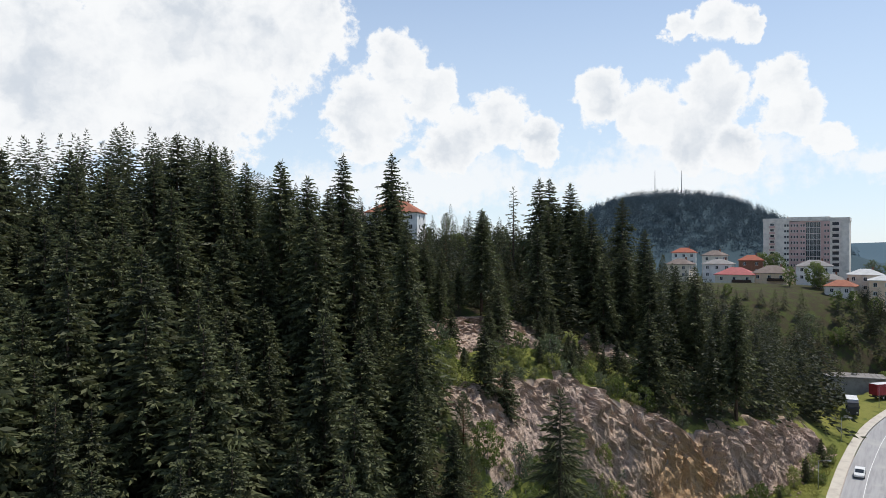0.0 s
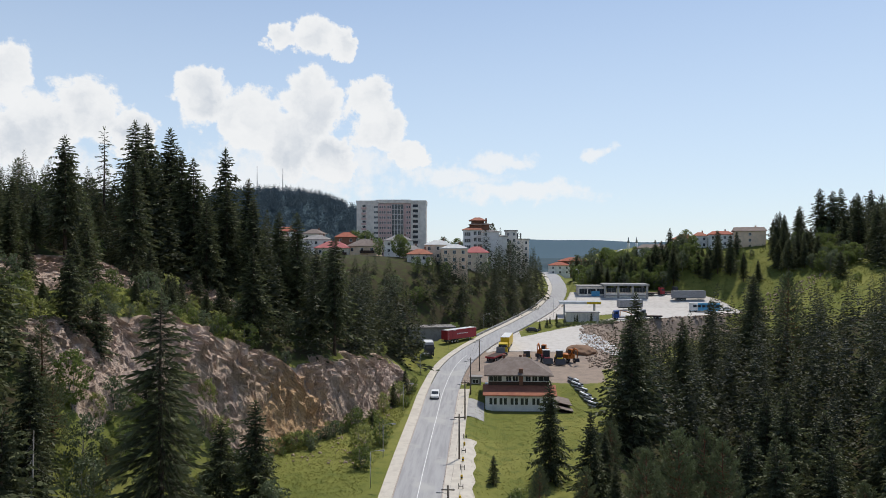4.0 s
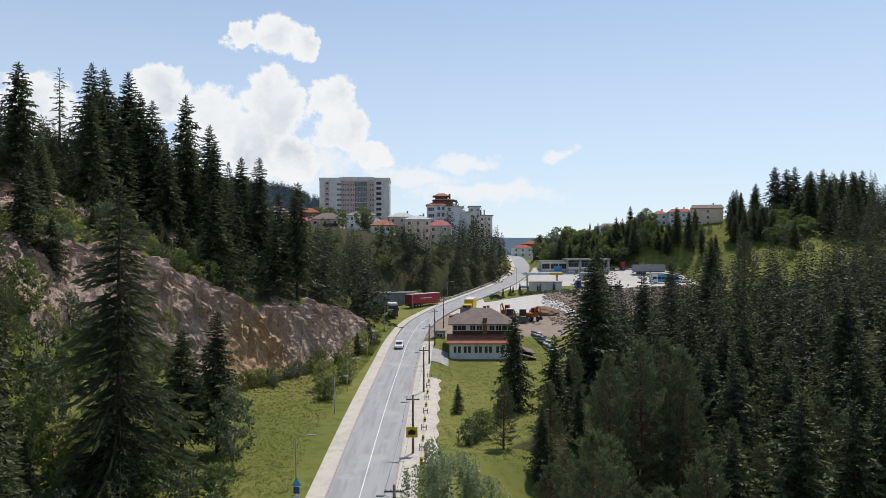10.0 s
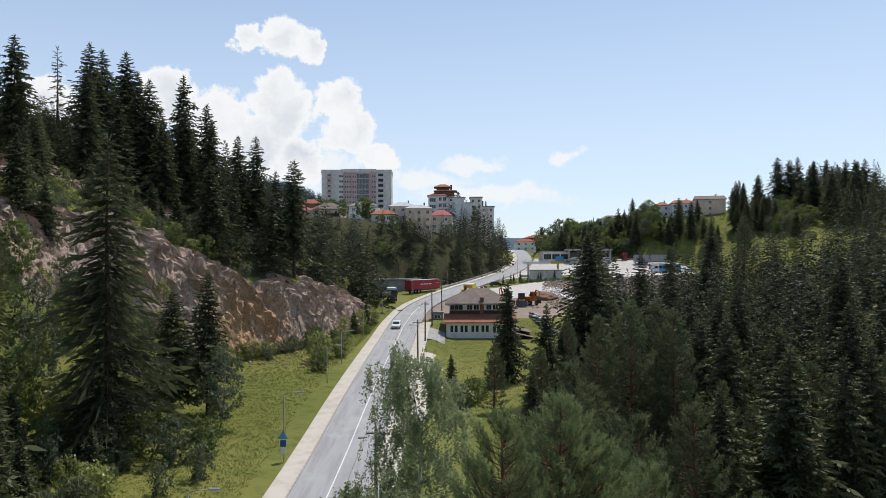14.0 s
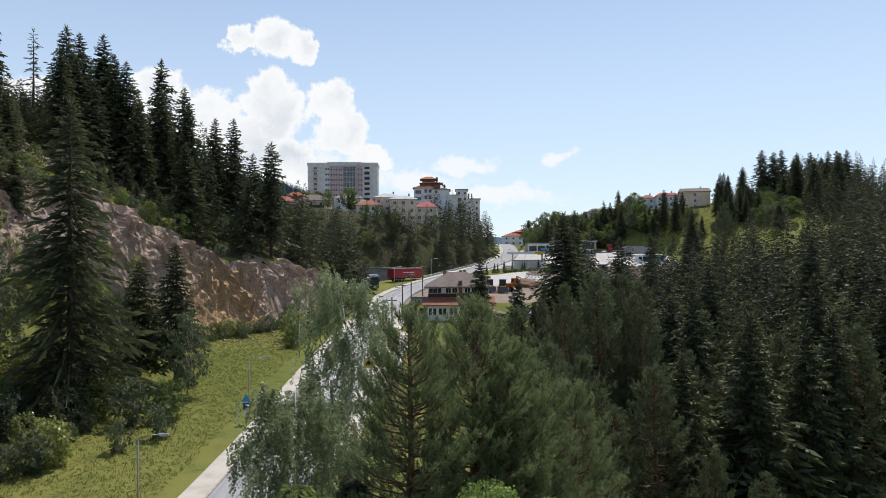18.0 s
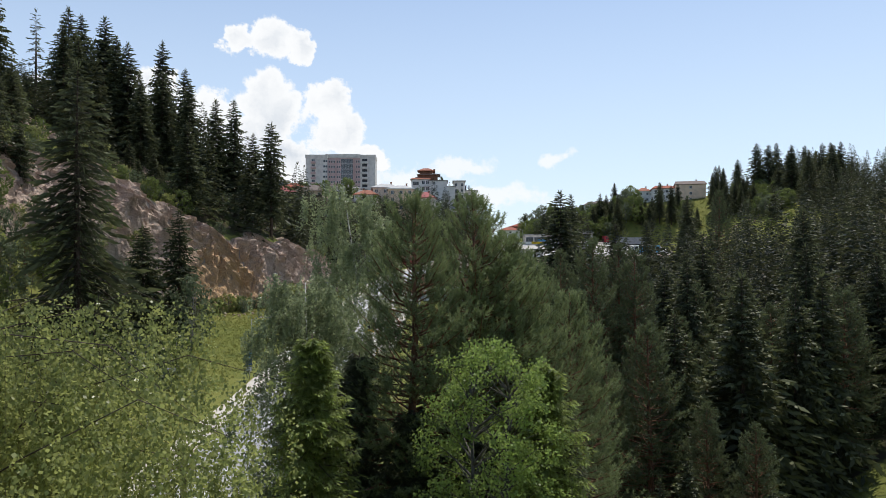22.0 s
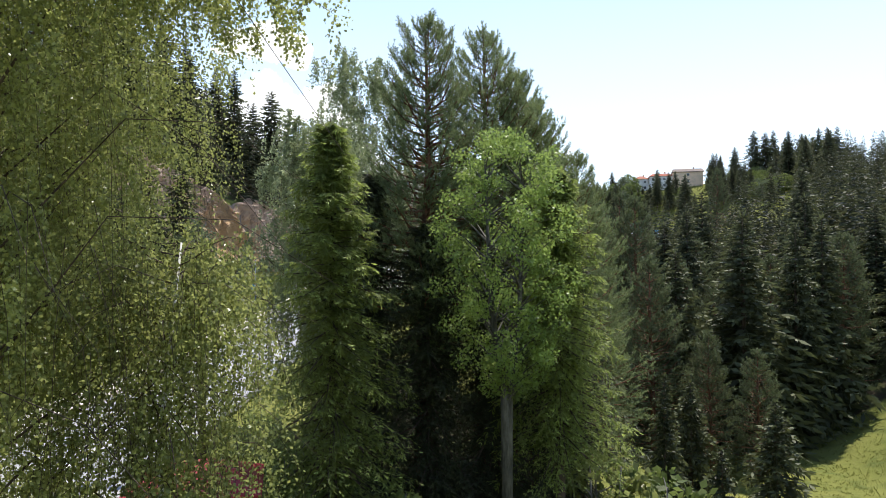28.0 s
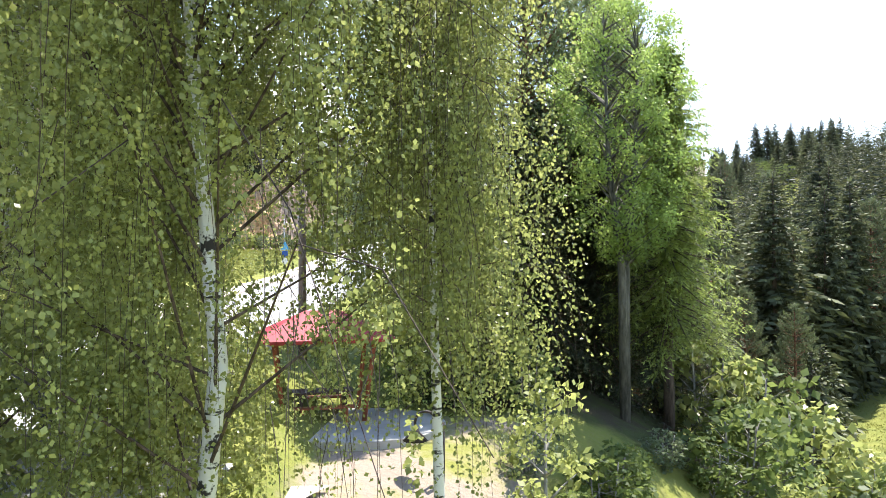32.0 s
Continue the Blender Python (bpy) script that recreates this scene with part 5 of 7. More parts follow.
for x, y, h, k, wide in [(10.5, 22, 3.6, 0, 1.1), (12.5, 24, 4.2, 2, 1.1), (14.5, 22.5, 3.4, 0, 1.2), (11.5, 26.5, 4.6, 0, 1.1), (16, 26, 3.6, 2, 1.2), (9.6, 25.5, 4.2, 2, 1.0), (8.4, 19.5, 3.0, 0, 1.2), (13, 20, 3.0, 1, 1.2),
                        (3.4, 15.2, 1.7, 0, 1.3), (2.2, 19.8, 1.8, 0, 1.2), (3.0, 12.2, 1.5, 0, 1.2), (9.5, 18.0, 2.4, 2, 1.2), (4.6, 17.2, 0.9, 0, 1.3), (6.0, 18.8, 1.1, 1, 1.3), (7.4, 19.0, 1.5, 0, 1.2), (1.6, 15.5, 1.1, 1, 1.3), (2.6, 14.2, 1.3, 0, 1.3), (2.4, 17.5, 1.0, 1, 1.4), (3.4, 13.0, 1.6, 2, 1.2), (3.9, 16, 1.5, 0, 1.2), (-6.0, 15.0, 2.6, 2, 1.0), (-4.6, 10.2, 2.6, 2, 1.1), (-5.8, 8.6, 2.8, 2, 1.2), (-7.0, 11.5, 3.2, 2, 1.2), (-5.2, 12.4, 2.4, 0, 1.1), (-2.0, 24.5, 1.8, 0, 1.2),
                        (-22, 66, 3.2, 1, 0.8), (-24, 62, 2.8, 1, 0.8), (-26, 70, 4.5, 1, 1.0), (-27.5, 58, 3.6, 2, 0.9), (-23.5, 72, 4.0, 0, 0.9), (-29, 50, 3.4, 1, 1.0),
                        (-19.5, 112, 3.5, 0, 1.1), (-20.5, 118, 5.0, 2, 0.9), (-18.5, 124, 4.5, 0, 1.0), (3.6, 98, 3.6, 0, 1.1), (4.5, 101, 3.0, 2, 1.1), (2.0, 95, 3.2, 1, 1.0)]:
    plant(bushes[k][0], x, y, h, 3.0, wide, rng=rng, sink=0.05)

# young growth on the slope in front of the rock cut, and along the wood's edges
for _ in range(3000):
    x, y = rng.uniform(-72, -16), rng.uniform(40, 170)
    s, w = slope_place(x, y)
    ok = (-3 < s < w * (0.62 if y > 84 else 0.95) and y < 110) or (w * 1.1 < s < w + 22 and rng.random() < (0.95 if y < 138 else 0.3)) or (-5 < s < 0.5 and y > 100 and rng.random() < 0.1)
    if 95 < y < 136 and 19 < s < 31.5 and rng.random() < 0.88:
        continue
    if not ok or not room(x, y, 1.7):
        continue
    taken.append((x, y, 1.5))
    if rng.random() < (0.34 if s > w and y < 138 else 0.14):
        plant(sprout[0], x, y, rng.uniform(2.5, 7.0), 7.5, rng.uniform(0.9, 1.15), rng=rng)
    else:
        plant(rng.choice(bushes)[0], x, y, rng.uniform(1.6, 4.6), 3.0, rng.uniform(0.7, 1.1), rng=rng, sink=0.1)

for _ in range(900):
    y = rng.uniform(80, 134)
    w = float(cut_w(y))
    s = rng.choice((rng.uniform(-2.5, 0.6 * w), rng.uniform(w + 0.5, w + 7)))
    x = float(road_x(y)) - HALF - PAVE - 0.1 - float(foot_w(y)) - s
    if (y > 112 and 0.5 < s < w) or not room(x, y, 1.35):
        continue
    taken.append((x, y, 1.2))
    plant(rng.choice(bushes)[0], x, y, rng.uniform(1.0, 3.2), 3.0, rng.uniform(0.9, 1.4), rng=rng, sink=0.15)

# trees along the foot of the cut at the bottom of the valley side: x, y, height
for x, y, h in [(-32, 44, 13), (-35, 50, 14), (-30, 38, 12), (-37, 58, 13), (-41, 64, 12), (-34, 34, 14), (-28.5, 31, 10), (-39, 46, 14)]:
    ob, base = rng.choice(spruces)
    plant(ob, x, y, h, base, 1.05, rng=rng)

# ---- buildings ----
_shared = {}


def shared(key, make, mats):
    """One mesh for all pieces that look alike."""
    if key not in _shared:
        bm = make()
        me = bpy.data.meshes.new(key[0])
        bm.to_mesh(me)
        bm.free()
        for m in mats:
            me.materials.append(m)
        _shared[key] = me
    return _shared[key]


def window_unit(w, h, bars=1, frame_mat="white"):
    def make():
        xs = [-w / 2, -w / 2 + 0.08]
        for k in range(bars):
            m = -w / 2 + w * (k + 1) / (bars + 1)
            xs += [m - 0.03, m + 0.03]
        xs += [w / 2 - 0.08, w / 2]
        zs = [0, 0.08, h - 0.08, h]
        bm = bmesh.new()
        v = {(i, j, s): bm.verts.new((x, -0.08 if s else 0.02, z)) for i, x in enumerate(xs) for j, z in enumerate(zs) for s in (0, 1)}
        solid = lambda i, j: 0 <= i < len(xs) - 1 and 0 <= j < 3 and (j != 1 or i % 2 == 0)
        for i in range(len(xs) - 1):
            for j in range(3):
                if not solid(i, j):
                    continue
                for s in (0, 1):
                    bm.faces.new([v[i, j, s], v[i + 1, j, s], v[i + 1, j + 1, s], v[i, j + 1, s]])
                for (di, dj), a, b in (((-1, 0), (i, j), (i, j + 1)), ((1, 0), (i + 1, j), (i + 1, j + 1)), ((0, -1), (i, j), (i + 1, j)), ((0, 1), (i, j + 1), (i + 1, j + 1))):
                    if not solid(i + di, j + dj):
                        bm.faces.new([v[(*a, 0)], v[(*b, 0)], v[(*b, 1)], v[(*a, 1)]])
        bmesh.ops.recalc_face_normals(bm, faces=bm.faces)
        return bm
    return shared(("window", w, h, bars, frame_mat), make, [M[frame_mat]])


def put_window(parent, x, y, z, side, w=1.1, h=1.3, bars=1, frame_mat="white"):
    """A window on a wall that looks along side: 's', 'n', 'e' or 'w'."""
    ob = part("window", window_unit(w, h, bars, frame_mat), None, parent)
    ob.location, ob.rotation_euler = (x, y, z), (0, 0, {"s": 0, "e": math.pi / 2, "n": math.pi, "w": -math.pi / 2}[side])
    part("pane", shared(("pane", w, h), lambda: boxes((0, -0.01, 0.05, w - 0.1, 0.03, h - 0.1)), [M["glass"]]), None, ob)
    return ob


def hip_roof(w, d, rise, over=0.5, thick=0.18, ridge=0.35):
    """A hipped roof with its eaves overhanging; ridge: the ridge's share of the length."""
    bm = bmesh.new()
    a, b, r = w / 2 + over, d / 2 + over, (w / 2) * ridge
    low = [bm.verts.new((x, y, -thick)) for x, y in ((-a, -b), (a, -b), (a, b), (-a, b))]
    mid = [bm.verts.new((x, y, 0)) for x, y in ((-a, -b), (a, -b), (a, b), (-a, b))]
    top = [bm.verts.new((-r, 0, rise)), bm.verts.new((r, 0, rise))]
    bm.faces.new(low[::-1])
    for i in range(4):
        bm.faces.new((low[i], low[(i + 1) % 4], mid[(i + 1) % 4], mid[i]))
    for f in ((mid[0], mid[1], top[1], top[0]), (mid[1], mid[2], top[1]), (mid[2], mid[3], top[0], top[1]), (mid[3], mid[0], top[0])):
        bm.faces.new(f)
    bmesh.ops.recalc_face_normals(bm, faces=bm.faces)
    return bm


def house(x, y, w, d, eave, apex, wall, roof, label, turn=0.0, cols=3, ridge=0.3, base=None, chimney=True, storey=2.75, group="houses of the village", win=(1.1, 1.3), balcony=False):
    z0 = min(ground_at(x + a * w / 2, y + b * d / 2) for a in (-1, 1) for b in (-1, 1)) - 0.3 if base is None else base
    z0 = min(z0, eave - 2.6)
    t = thing("house", Matrix.Translation((x, y, z0)) @ Matrix.Rotation(radians(turn), 4, "Z"), label, "house", group)
    h = eave - z0
    part("wall", soft(boxes((0, 0, 0, w, d, h)), 0.03), M[wall], t)
    part("plinth", boxes((0, 0, 0, w + 0.12, d + 0.12, 0.5)), M["concrete"], t)
    r = part("roof", hip_roof(w, d, apex - eave, ridge=ridge), M[roof], t)
    r.location = (0, 0, h)
    if chimney:
        c = part("chimney", boxes((0, 0, 0, 0.55, 0.55, 1.3), (0, 0, 1.3, 0.7, 0.7, 0.12)), M["brick"], r)
        c.location = (w * 0.22, d * 0.1, (apex - eave) * 0.6)
    z = h - 2.1
    row = 0
    while z > 0.7 and row < 3:
        for k in range(cols):
            put_window(t, -w / 2 + w * (k + 0.5) / cols, -d / 2, z, "s", *win)
        for k in range(2):
            put_window(t, w / 2, -d / 4 + d / 2 * k, z, "e", *win)
            put_window(t, -w / 2, -d / 4 + d / 2 * k, z, "w", *win)
        if balcony and row == 0:
            b = part("balcony", boxes((w * 0.2, -d / 2 - 0.6, z - 0.75, w * 0.5, 1.2, 0.15), (w * 0.2, -d / 2 - 1.17, z - 0.6, w * 0.5, 0.06, 0.9)), M["dark_wood"], t)
        z -= storey
        row += 1
    return t


VILLAGE = [(-70.1, 300, 10.6, 9, 46.2, 48.0, "plaster_white", "roof_grey", "white house with a pale grey hipped roof", 4),
           (-77.5, 325, 8.4, 8, 49.3, 51.4, "plaster_grey", "roof_brown", "grey house with a worn brown roof", -6),
           (-60.4, 285, 13.4, 9, 42.6, 45.2, "plaster_cream", "roof_pink", "cream house with a faded red hipped roof", 3),
           (-61.0, 315, 8.9, 8, 47.5, 49.6, "brick", "roof_red", "brown brick house with a red roof", 8),
           (-48.3, 288, 11.8, 10, 43.3, 46.0, "plaster_beige", "roof_brown", "beige house with brown roof and a balcony", -4),
           (-36.7, 305, 12.0, 9, 45.7, 47.9, "plaster_white", "roof_grey", "pale house with a light grey roof", 5),
           (-29.0, 282, 8.6, 7, 41.6, 43.4, "plaster_grey", "roof_grey", "small house with a dark grey roof", 10),
           (-24.4, 268, 8.4, 8, 40.1, 42.0, "plaster_grey", "roof_orange", "bare grey house with an orange tiled roof", -3),
           (-18.3, 278, 10.0, 9, 43.6, 45.4, "plaster_cream", "roof_pale", "cream house with a white metal roof", 4),
           (-11.7, 268, 9.6, 8, 42.2, 43.7, "plaster_beige", "roof_pale", "beige house with a low white roof", 4),
           (-3.7, 288, 9.0, 8, 40.6, 43.0, "plaster_cream", "roof_pink", "cream house with a bright red roof", -5),
           (-92.0, 330, 10.0, 8, 50.5, 52.6, "plaster_white", "roof_red", "white house with a red roof", 12),
           (-84.0, 296, 9.0, 8, 46.0, 48.2, "plaster_cream", "roof_brown", "cream house with a brown roof", 0)]
for i, (x, y, w, d, e, a, wm, rm, lab, turn) in enumerate(VILLAGE):
    house(x, y, w, d, e, a, wm, rm, lab, turn, cols=3 if w > 9 else 2, balcony=i in (2, 4))

# houses on the far side of the valley, and on the hill top
house(118.5, 334, 13.2, 9, 50.0, 51.8, "plaster_beige", "roof_brown", "long beige house with a plain gable wall", -14, cols=1, ridge=0.96, group="houses on the far slope")
house(107.5, 339, 10.0, 9, 48.6, 50.2, "plaster_white", "roof_red", "white three-storey house with a red roof", -10, cols=4, ridge=0.7, group="houses on the far slope")
house(100.5, 347, 6.0, 8, 48.2, 49.9, "plaster_white", "roof_orange", "narrow white house with a red roof", -10, cols=2, group="houses on the far slope")
house(104.8, 390, 12.6, 11, 47.0, 50.2, "plaster_white", "roof_orange", "white house with a broad red hipped roof", 0, cols=4, ridge=0.12, group="houses on the far slope")
house(82.0, 360, 15.0, 10, 42.6, 44.4, "plaster_white", "roof_brown", "white house with a flat brown roof and dark loggia", -4, cols=4, ridge=0.7, group="houses on the far slope", win=(1.8, 1.3))
house(-130.5, 169, 15.0, 12, 62.6, 66.4, "plaster_white", "roof_orange", "large white house with orange roofs on the hill", 24, cols=4, group="houses on the hill")
house(-150.0, 172, 12.0, 10, 62.0, 64.5, "plaster_cream", "roof_brown", "cream house behind the hilltop trees", 30, group="houses on the hill")
house(44.0, 436, 12.0, 9, 33.0, 34.8, "plaster_white", "roof_red", "white house with a red roof beyond the crest", 0, group="houses beyond the crest")
house(53.0, 445, 16.0, 9, 35.5, 37.5, "brick", "roof_red", "long brick building with a red roof", 4, cols=5, group="houses beyond the crest")
house(70.0, 440, 14.0, 9, 34.0, 35.6, "plaster_cream", "roof_orange", "cream house with an orange roof", -4, cols=4, group="houses beyond the crest")

# tower block
tz = 30.0
tower = thing("tower_block", Matrix.Translation((-44.0, 338, tz)) @ Matrix.Rotation(radians(2), 4, "Z"), "ten-storey grey and faded pink tower block", "apartment block")
H = 63.6 - tz
part("wall", boxes((-11.2, 5, 0, 10.0, 13, H)), M["plaster_grey"], tower, "grey left wing")
part("wall", boxes((-4.35, 5.9, 0, 3.7, 12, H)), M["plaster_pink"], tower, "faded pink wall")
part("wall", boxes((2.05, 6.3, 0, 9.1, 12, H + 0.2)), M["plaster_pink"], tower, "faded pink middle wall")
part("wall", boxes((7.9, 5.6, 0, 2.6, 12, H)), M["plaster_pink"], tower, "narrow pink wall")
part("wall", boxes((12.7, 5, 0, 7.0, 13, H)), M["plaster_grey"], tower, "grey right wing")
part("parapet", boxes((-11.2, 5, H, 10.4, 13.4, 1.4), (12.7, 5, H, 7.4, 13.4, 1.4), (0.9, 6.2, H + 0.2, 16.4, 12.8, 1.7)), M["plaster_grey"], tower)
for k in range(11):
    z = H - 2.2 - 2.42 * k
    for x in (-7.6, -6.6):
        put_window(tower, x, -1.5, z, "s", 0.9, 1.1, 0)
    b = part("balcony", boxes((-12.7, -1.9, z - 0.5, 2.2, 0.9, 0.9)), M["plaster_pink"], tower)
    put_window(tower, -12.7, -1.5, z + 0.45, "s", 1.6, 1.1, 1)
    for x in (-5.3, -4.2, -3.1):
        put_window(tower, x, -0.1, z, "s", 0.75, 1.1, 0)
    for x in (-1.6, -0.6):
        put_window(tower, x, 0.3, z, "s", 0.75, 1.1, 0)
    for x in (7.4, 8.5):
        put_window(tower, x, -0.4, z, "s", 0.75, 1.1, 0)
    b = part("balcony", boxes((11.3, -1.95, z - 0.55, 2.6, 1.0, 0.9)), M["plaster_grey"], tower)
    # no recess is built: a dark panel on the wall paints its shade
    part("loggia", boxes((11.3, -1.46, z + 0.35, 2.4, 0.1, 1.35)), M["dark"], tower, "flat dark panel painted as the shade behind the balcony")
    for x in (0.75, 2.15, 3.55, 4.95):
        put_window(tower, x, -0.05 + 0.33, z - 0.4, "s", 1.34, 2.3, 1)

# guest house of stepped storeys
hz = 33.0
hotel = thing("guest_house", Matrix.Translation((0, 308, hz)), "stepped white guest house with orange tiled roofs", "guest house")
part("wall", boxes((-5.5, 4, 0, 7.9, 11, 17.2)), M["plaster_white"], hotel)
part("wall", boxes((1.9, 2, 0, 7.3, 12, 16.3)), M["plaster_white"], hotel)
part("wall", boxes((7.0, 8, 0, 4.0, 10, 14.5)), M["plaster_white"], hotel)
part("attic", boxes((-2.6, 6, 17.2, 8.4, 8, 2.6), (-3.4, 6.5, 19.8, 5.4, 6, 1.6)), M["brick"], hotel, "brown timber attic storeys")
for w, d, rise, x, y, z, m in ((7.9, 11, 1.5, -5.5, 4, 17.3, "roof_orange"), (7.3, 12, 0.7, 1.9, 2, 16.4, "roof_grey"), (9.0, 9, 0.9, -2.2, 6, 19.6, "roof_brown"), (6.4, 7, 1.4, -3.4, 6.5, 21.4, "roof_orange"), (4.0, 10, 0.5, 7.0, 8, 14.6, "roof_grey")):
    r = part("roof", hip_roof(w, d, rise, 0.55), M[m], hotel)
    r.location = (x, y, z)
part("chimney", boxes((0.2, 6, 19.8, 0.8, 0.8, 2.6)), M["brick"], hotel)
for k in range(5):
    z = 14.6 - 2.75 * k
    put_window(hotel, -7.6, -1.5, z, "s", 2.6, 1.6, 2, "white")
    put_window(hotel, -4.4, -1.5, z, "s", 1.3, 2.0, 1, "white")
    put_window(hotel, -2.6, -1.5, z, "s", 1.3, 2.0, 1, "white")
    put_window(hotel, 0.1, -4.0, z, "s", 1.0, 1.2)
    part("balcony", boxes((-3.5, -2.1, z - 0.5, 3.4, 1.2, 0.9)), M["plaster_white"], hotel)
    for y in (-1, 2, 5):
        put_window(hotel, 5.55, y, z, "e", 1.1, 1.3)
for x, y, w, d, top, lab in ((11.0, 318, 4.8, 9, 50.4, "narrow grey apartment house with a flat roof"), (16.1, 325, 6.0, 9, 46.8, "grey apartment house with two tall chimneys")):
    z0 = ground_at(x, y) - 1
    b = thing("apartment_house", Matrix.Translation((x, y, z0)), lab, "apartment house", "apartment houses by the guest house")
    part("wall", soft(boxes((0, 0, 0, w, d, top - z0 - 0.5)), 0.04), M["plaster_grey"], b)
    part("roof", boxes((0, 0, top - z0 - 0.5, w + 0.9, d + 0.9, 0.35)), M["roof_grey"], b)
    for k in range(4):
        for u in (-0.27, 0.27):
            put_window(b, u * w, -d / 2, top - z0 - 2.6 - 2.6 * k, "s", 1.0, 1.3)
        put_window(b, w / 2, 0, top - z0 - 2.6 - 2.6 * k, "e", 1.0, 1.3)
    if w > 5:
        for u in (-1.9, -0.4):
            part("chimney", boxes((u, 0, top - z0 - 0.2, 0.5, 0.5, 2.6)), M["dark"], b)

# mosque beyond the houses
mo = thing("mosque", Matrix.Translation((94, 507, ground_at(94, 507))), "pale domed mosque with two slim minarets", "mosque")
zz = 38.0 - ground_at(94, 507)
part("hall", boxes((0, 0, -1, 10, 10, zz + 1)), M["plaster_white"], mo)
bm = bmesh.new()
bmesh.ops.create_uvsphere(bm, u_segments=24, v_segments=12, radius=4.6, matrix=Matrix.Translation((0, 0, zz)))
part("dome", bm, M["steel"], mo, "silvery metal dome")
for x in (5.2, 10.8):
    m_ = part("minaret", tube(bmesh.new(), [(x, 2, 0), (x, 2, zz + 9)], 0.8, 10), M["plaster_white"], mo)
    part("spire", tube(bmesh.new(), [(x, 2, zz + 9), (x, 2, zz + 13.4)], [0.9, 0.05], 10), M["grey"], m_)
    part("gallery", tube(bmesh.new(), [(x, 2, zz + 5.6), (x, 2, zz + 6.4)], [0.9, 1.2], 10), M["plaster_white"], m_)

# ---- the house below the road ----
fz = 6.6
farm = thing("roadside_house", Matrix.Translation((6.8, 152, fz)), "two-storey white house with brown and red tiled roofs", "house")
part("lower_wall", boxes((0, 6.8, 0, 14.4, 13.6, 4.5)), M["plaster_white"], farm)
part("plinth", boxes((0, 6.7, -1.0, 14.6, 13.8, 2.0)), M["concrete"], farm, "rough stone plinth")
part("upper_wall", boxes((-0.1, 8.0, 4.5, 12.8, 10.6, 3.6)), M["plaster_white"], farm)
lean = bmesh.new()
prism(lean, [(-0.7, 4.15), (2.95, 5.75), (2.95, 5.95), (-0.7, 4.35)], -7.7, 7.7)
lean.transform(Matrix.Rotation(math.pi / 2, 4, "Z"))
part("red_roof", lean, M["roof_orange"], farm, "red tiled lean-to roof")
r = part("roof", hip_roof(13.0, 11.4, 3.0, 0.8, 0.22, 0.3), M["roof_brown"], farm, "weathered grey-brown tiled hipped roof")
r.location = (-0.1, 8.2, 8.1)
for x, y in ((-2.9, 9.6), (0.7, 8.6), (1.6, 10.2)):
    c = part("chimney", boxes((0, 0, 0, 0.6, 0.6, 1.6), (0, 0, 1.6, 0.75, 0.75, 0.12)), M["brick"], r)
    c.location = (x, y - 8.2, 1.6)
part("chimney", boxes((0.4, 2.7, 5.2, 0.8, 0.7, 4.0), (0.4, 2.7, 9.2, 0.95, 0.85, 0.15)), M["brick"], farm, "tall brown chimney in front of the upper storey")
part("balcony_rail", boxes((-0.1, 2.62, 5.85, 12.8, 0.12, 0.75)), M["dark_wood"], farm)
for x, w, bars in ((-5.0, 2.8, 2), (-2.2, 1.2, 1), (-0.8, 1.2, 1), (1.9, 1.2, 1), (3.3, 1.2, 1), (5.2, 2.4, 1)):
    put_window(farm, x, 2.66, 6.65, "s", w, 1.15, bars)
for x in (-6.0, -5.1, -3.9, -3.0, -1.0 - 0.6, -0.7, 0.5, 1.4, 2.9, 3.8, 5.1, 6.0):
    put_window(farm, x, -0.02, 2.2, "s", 0.75, 1.5, 0)
for y in (3, 7, 11):
    put_window(farm, -7.2, y, 2.3, "w", 1.1, 1.3)
    put_window(farm, 7.2, y, 2.3, "e", 1.1, 1.3)
part("down_pipe", tube(bmesh.new(), [(-7.25, -0.1, 0.2), (-7.25, -0.1, 4.2)], 0.06, 6), M["dark_metal"], farm)
annex = thing("annex", Matrix.Translation((15.6, 154, 6.0)), "low brown lean-to shed beside the white house", "shed")
part("wall", boxes((0, 3, -1, 3.0, 6.5, 3.3), (0.6, -1.6, -1, 2.6, 2.6, 2.6)), M["dark_wood"], annex)
for y0, z, w in ((3, 2.4, 7.2), (-1.6, 1.7, 3.2)):
    bm = prism(bmesh.new(), [(-1.7, z + 0.9), (2.2, z), (2.2, z + 0.12), (-1.7, z + 1.02)], y0 - w / 2, y0 + w / 2)
    part("roof", bm, M["roof_brown"], annex)
part("door", boxes((0.6, -2.95, -0.2, 1.5, 0.08, 1.7)), M["dark"], annex)
hut = thing("hut", Matrix.Translation((-2.6, 170, 9.2)), "small grey roadside hut with a flat roof", "hut")
part("wall", soft(boxes((0, 0, 0, 2.6, 2.2, 2.4)), 0.03), M["grey"], hut)
part("roof", boxes((0, 0, 2.4, 3.2, 2.8, 0.18)), M["roof_grey"], hut)
put_window(hut, 0, -1.1, 1.0, "s", 1.4, 0.9)

# ---- service yard ----
wk = thing("workshop", Matrix.Translation((58.0, 304, 18.4)) @ Matrix.Rotation(radians(-2), 4, "Z"), "two-storey concrete workshop with open upper bays", "workshop")
part("floor_slab", boxes((0, 5, 4.0, 17.8, 11, 0.5), (0, 5, 8.3, 18.6, 12, 0.7)), M["concrete"], wk, "grey concrete floor and roof slabs")
for x in (-8.6, -3.2, 2.6, 8.5):
    part("column", boxes((x, -0.2, 0, 0.8, 0.8, 8.3)), M["concrete"], wk)
    part("column", boxes((x, 10.2, 0, 0.8, 0.8, 8.3)), M["concrete"], wk)
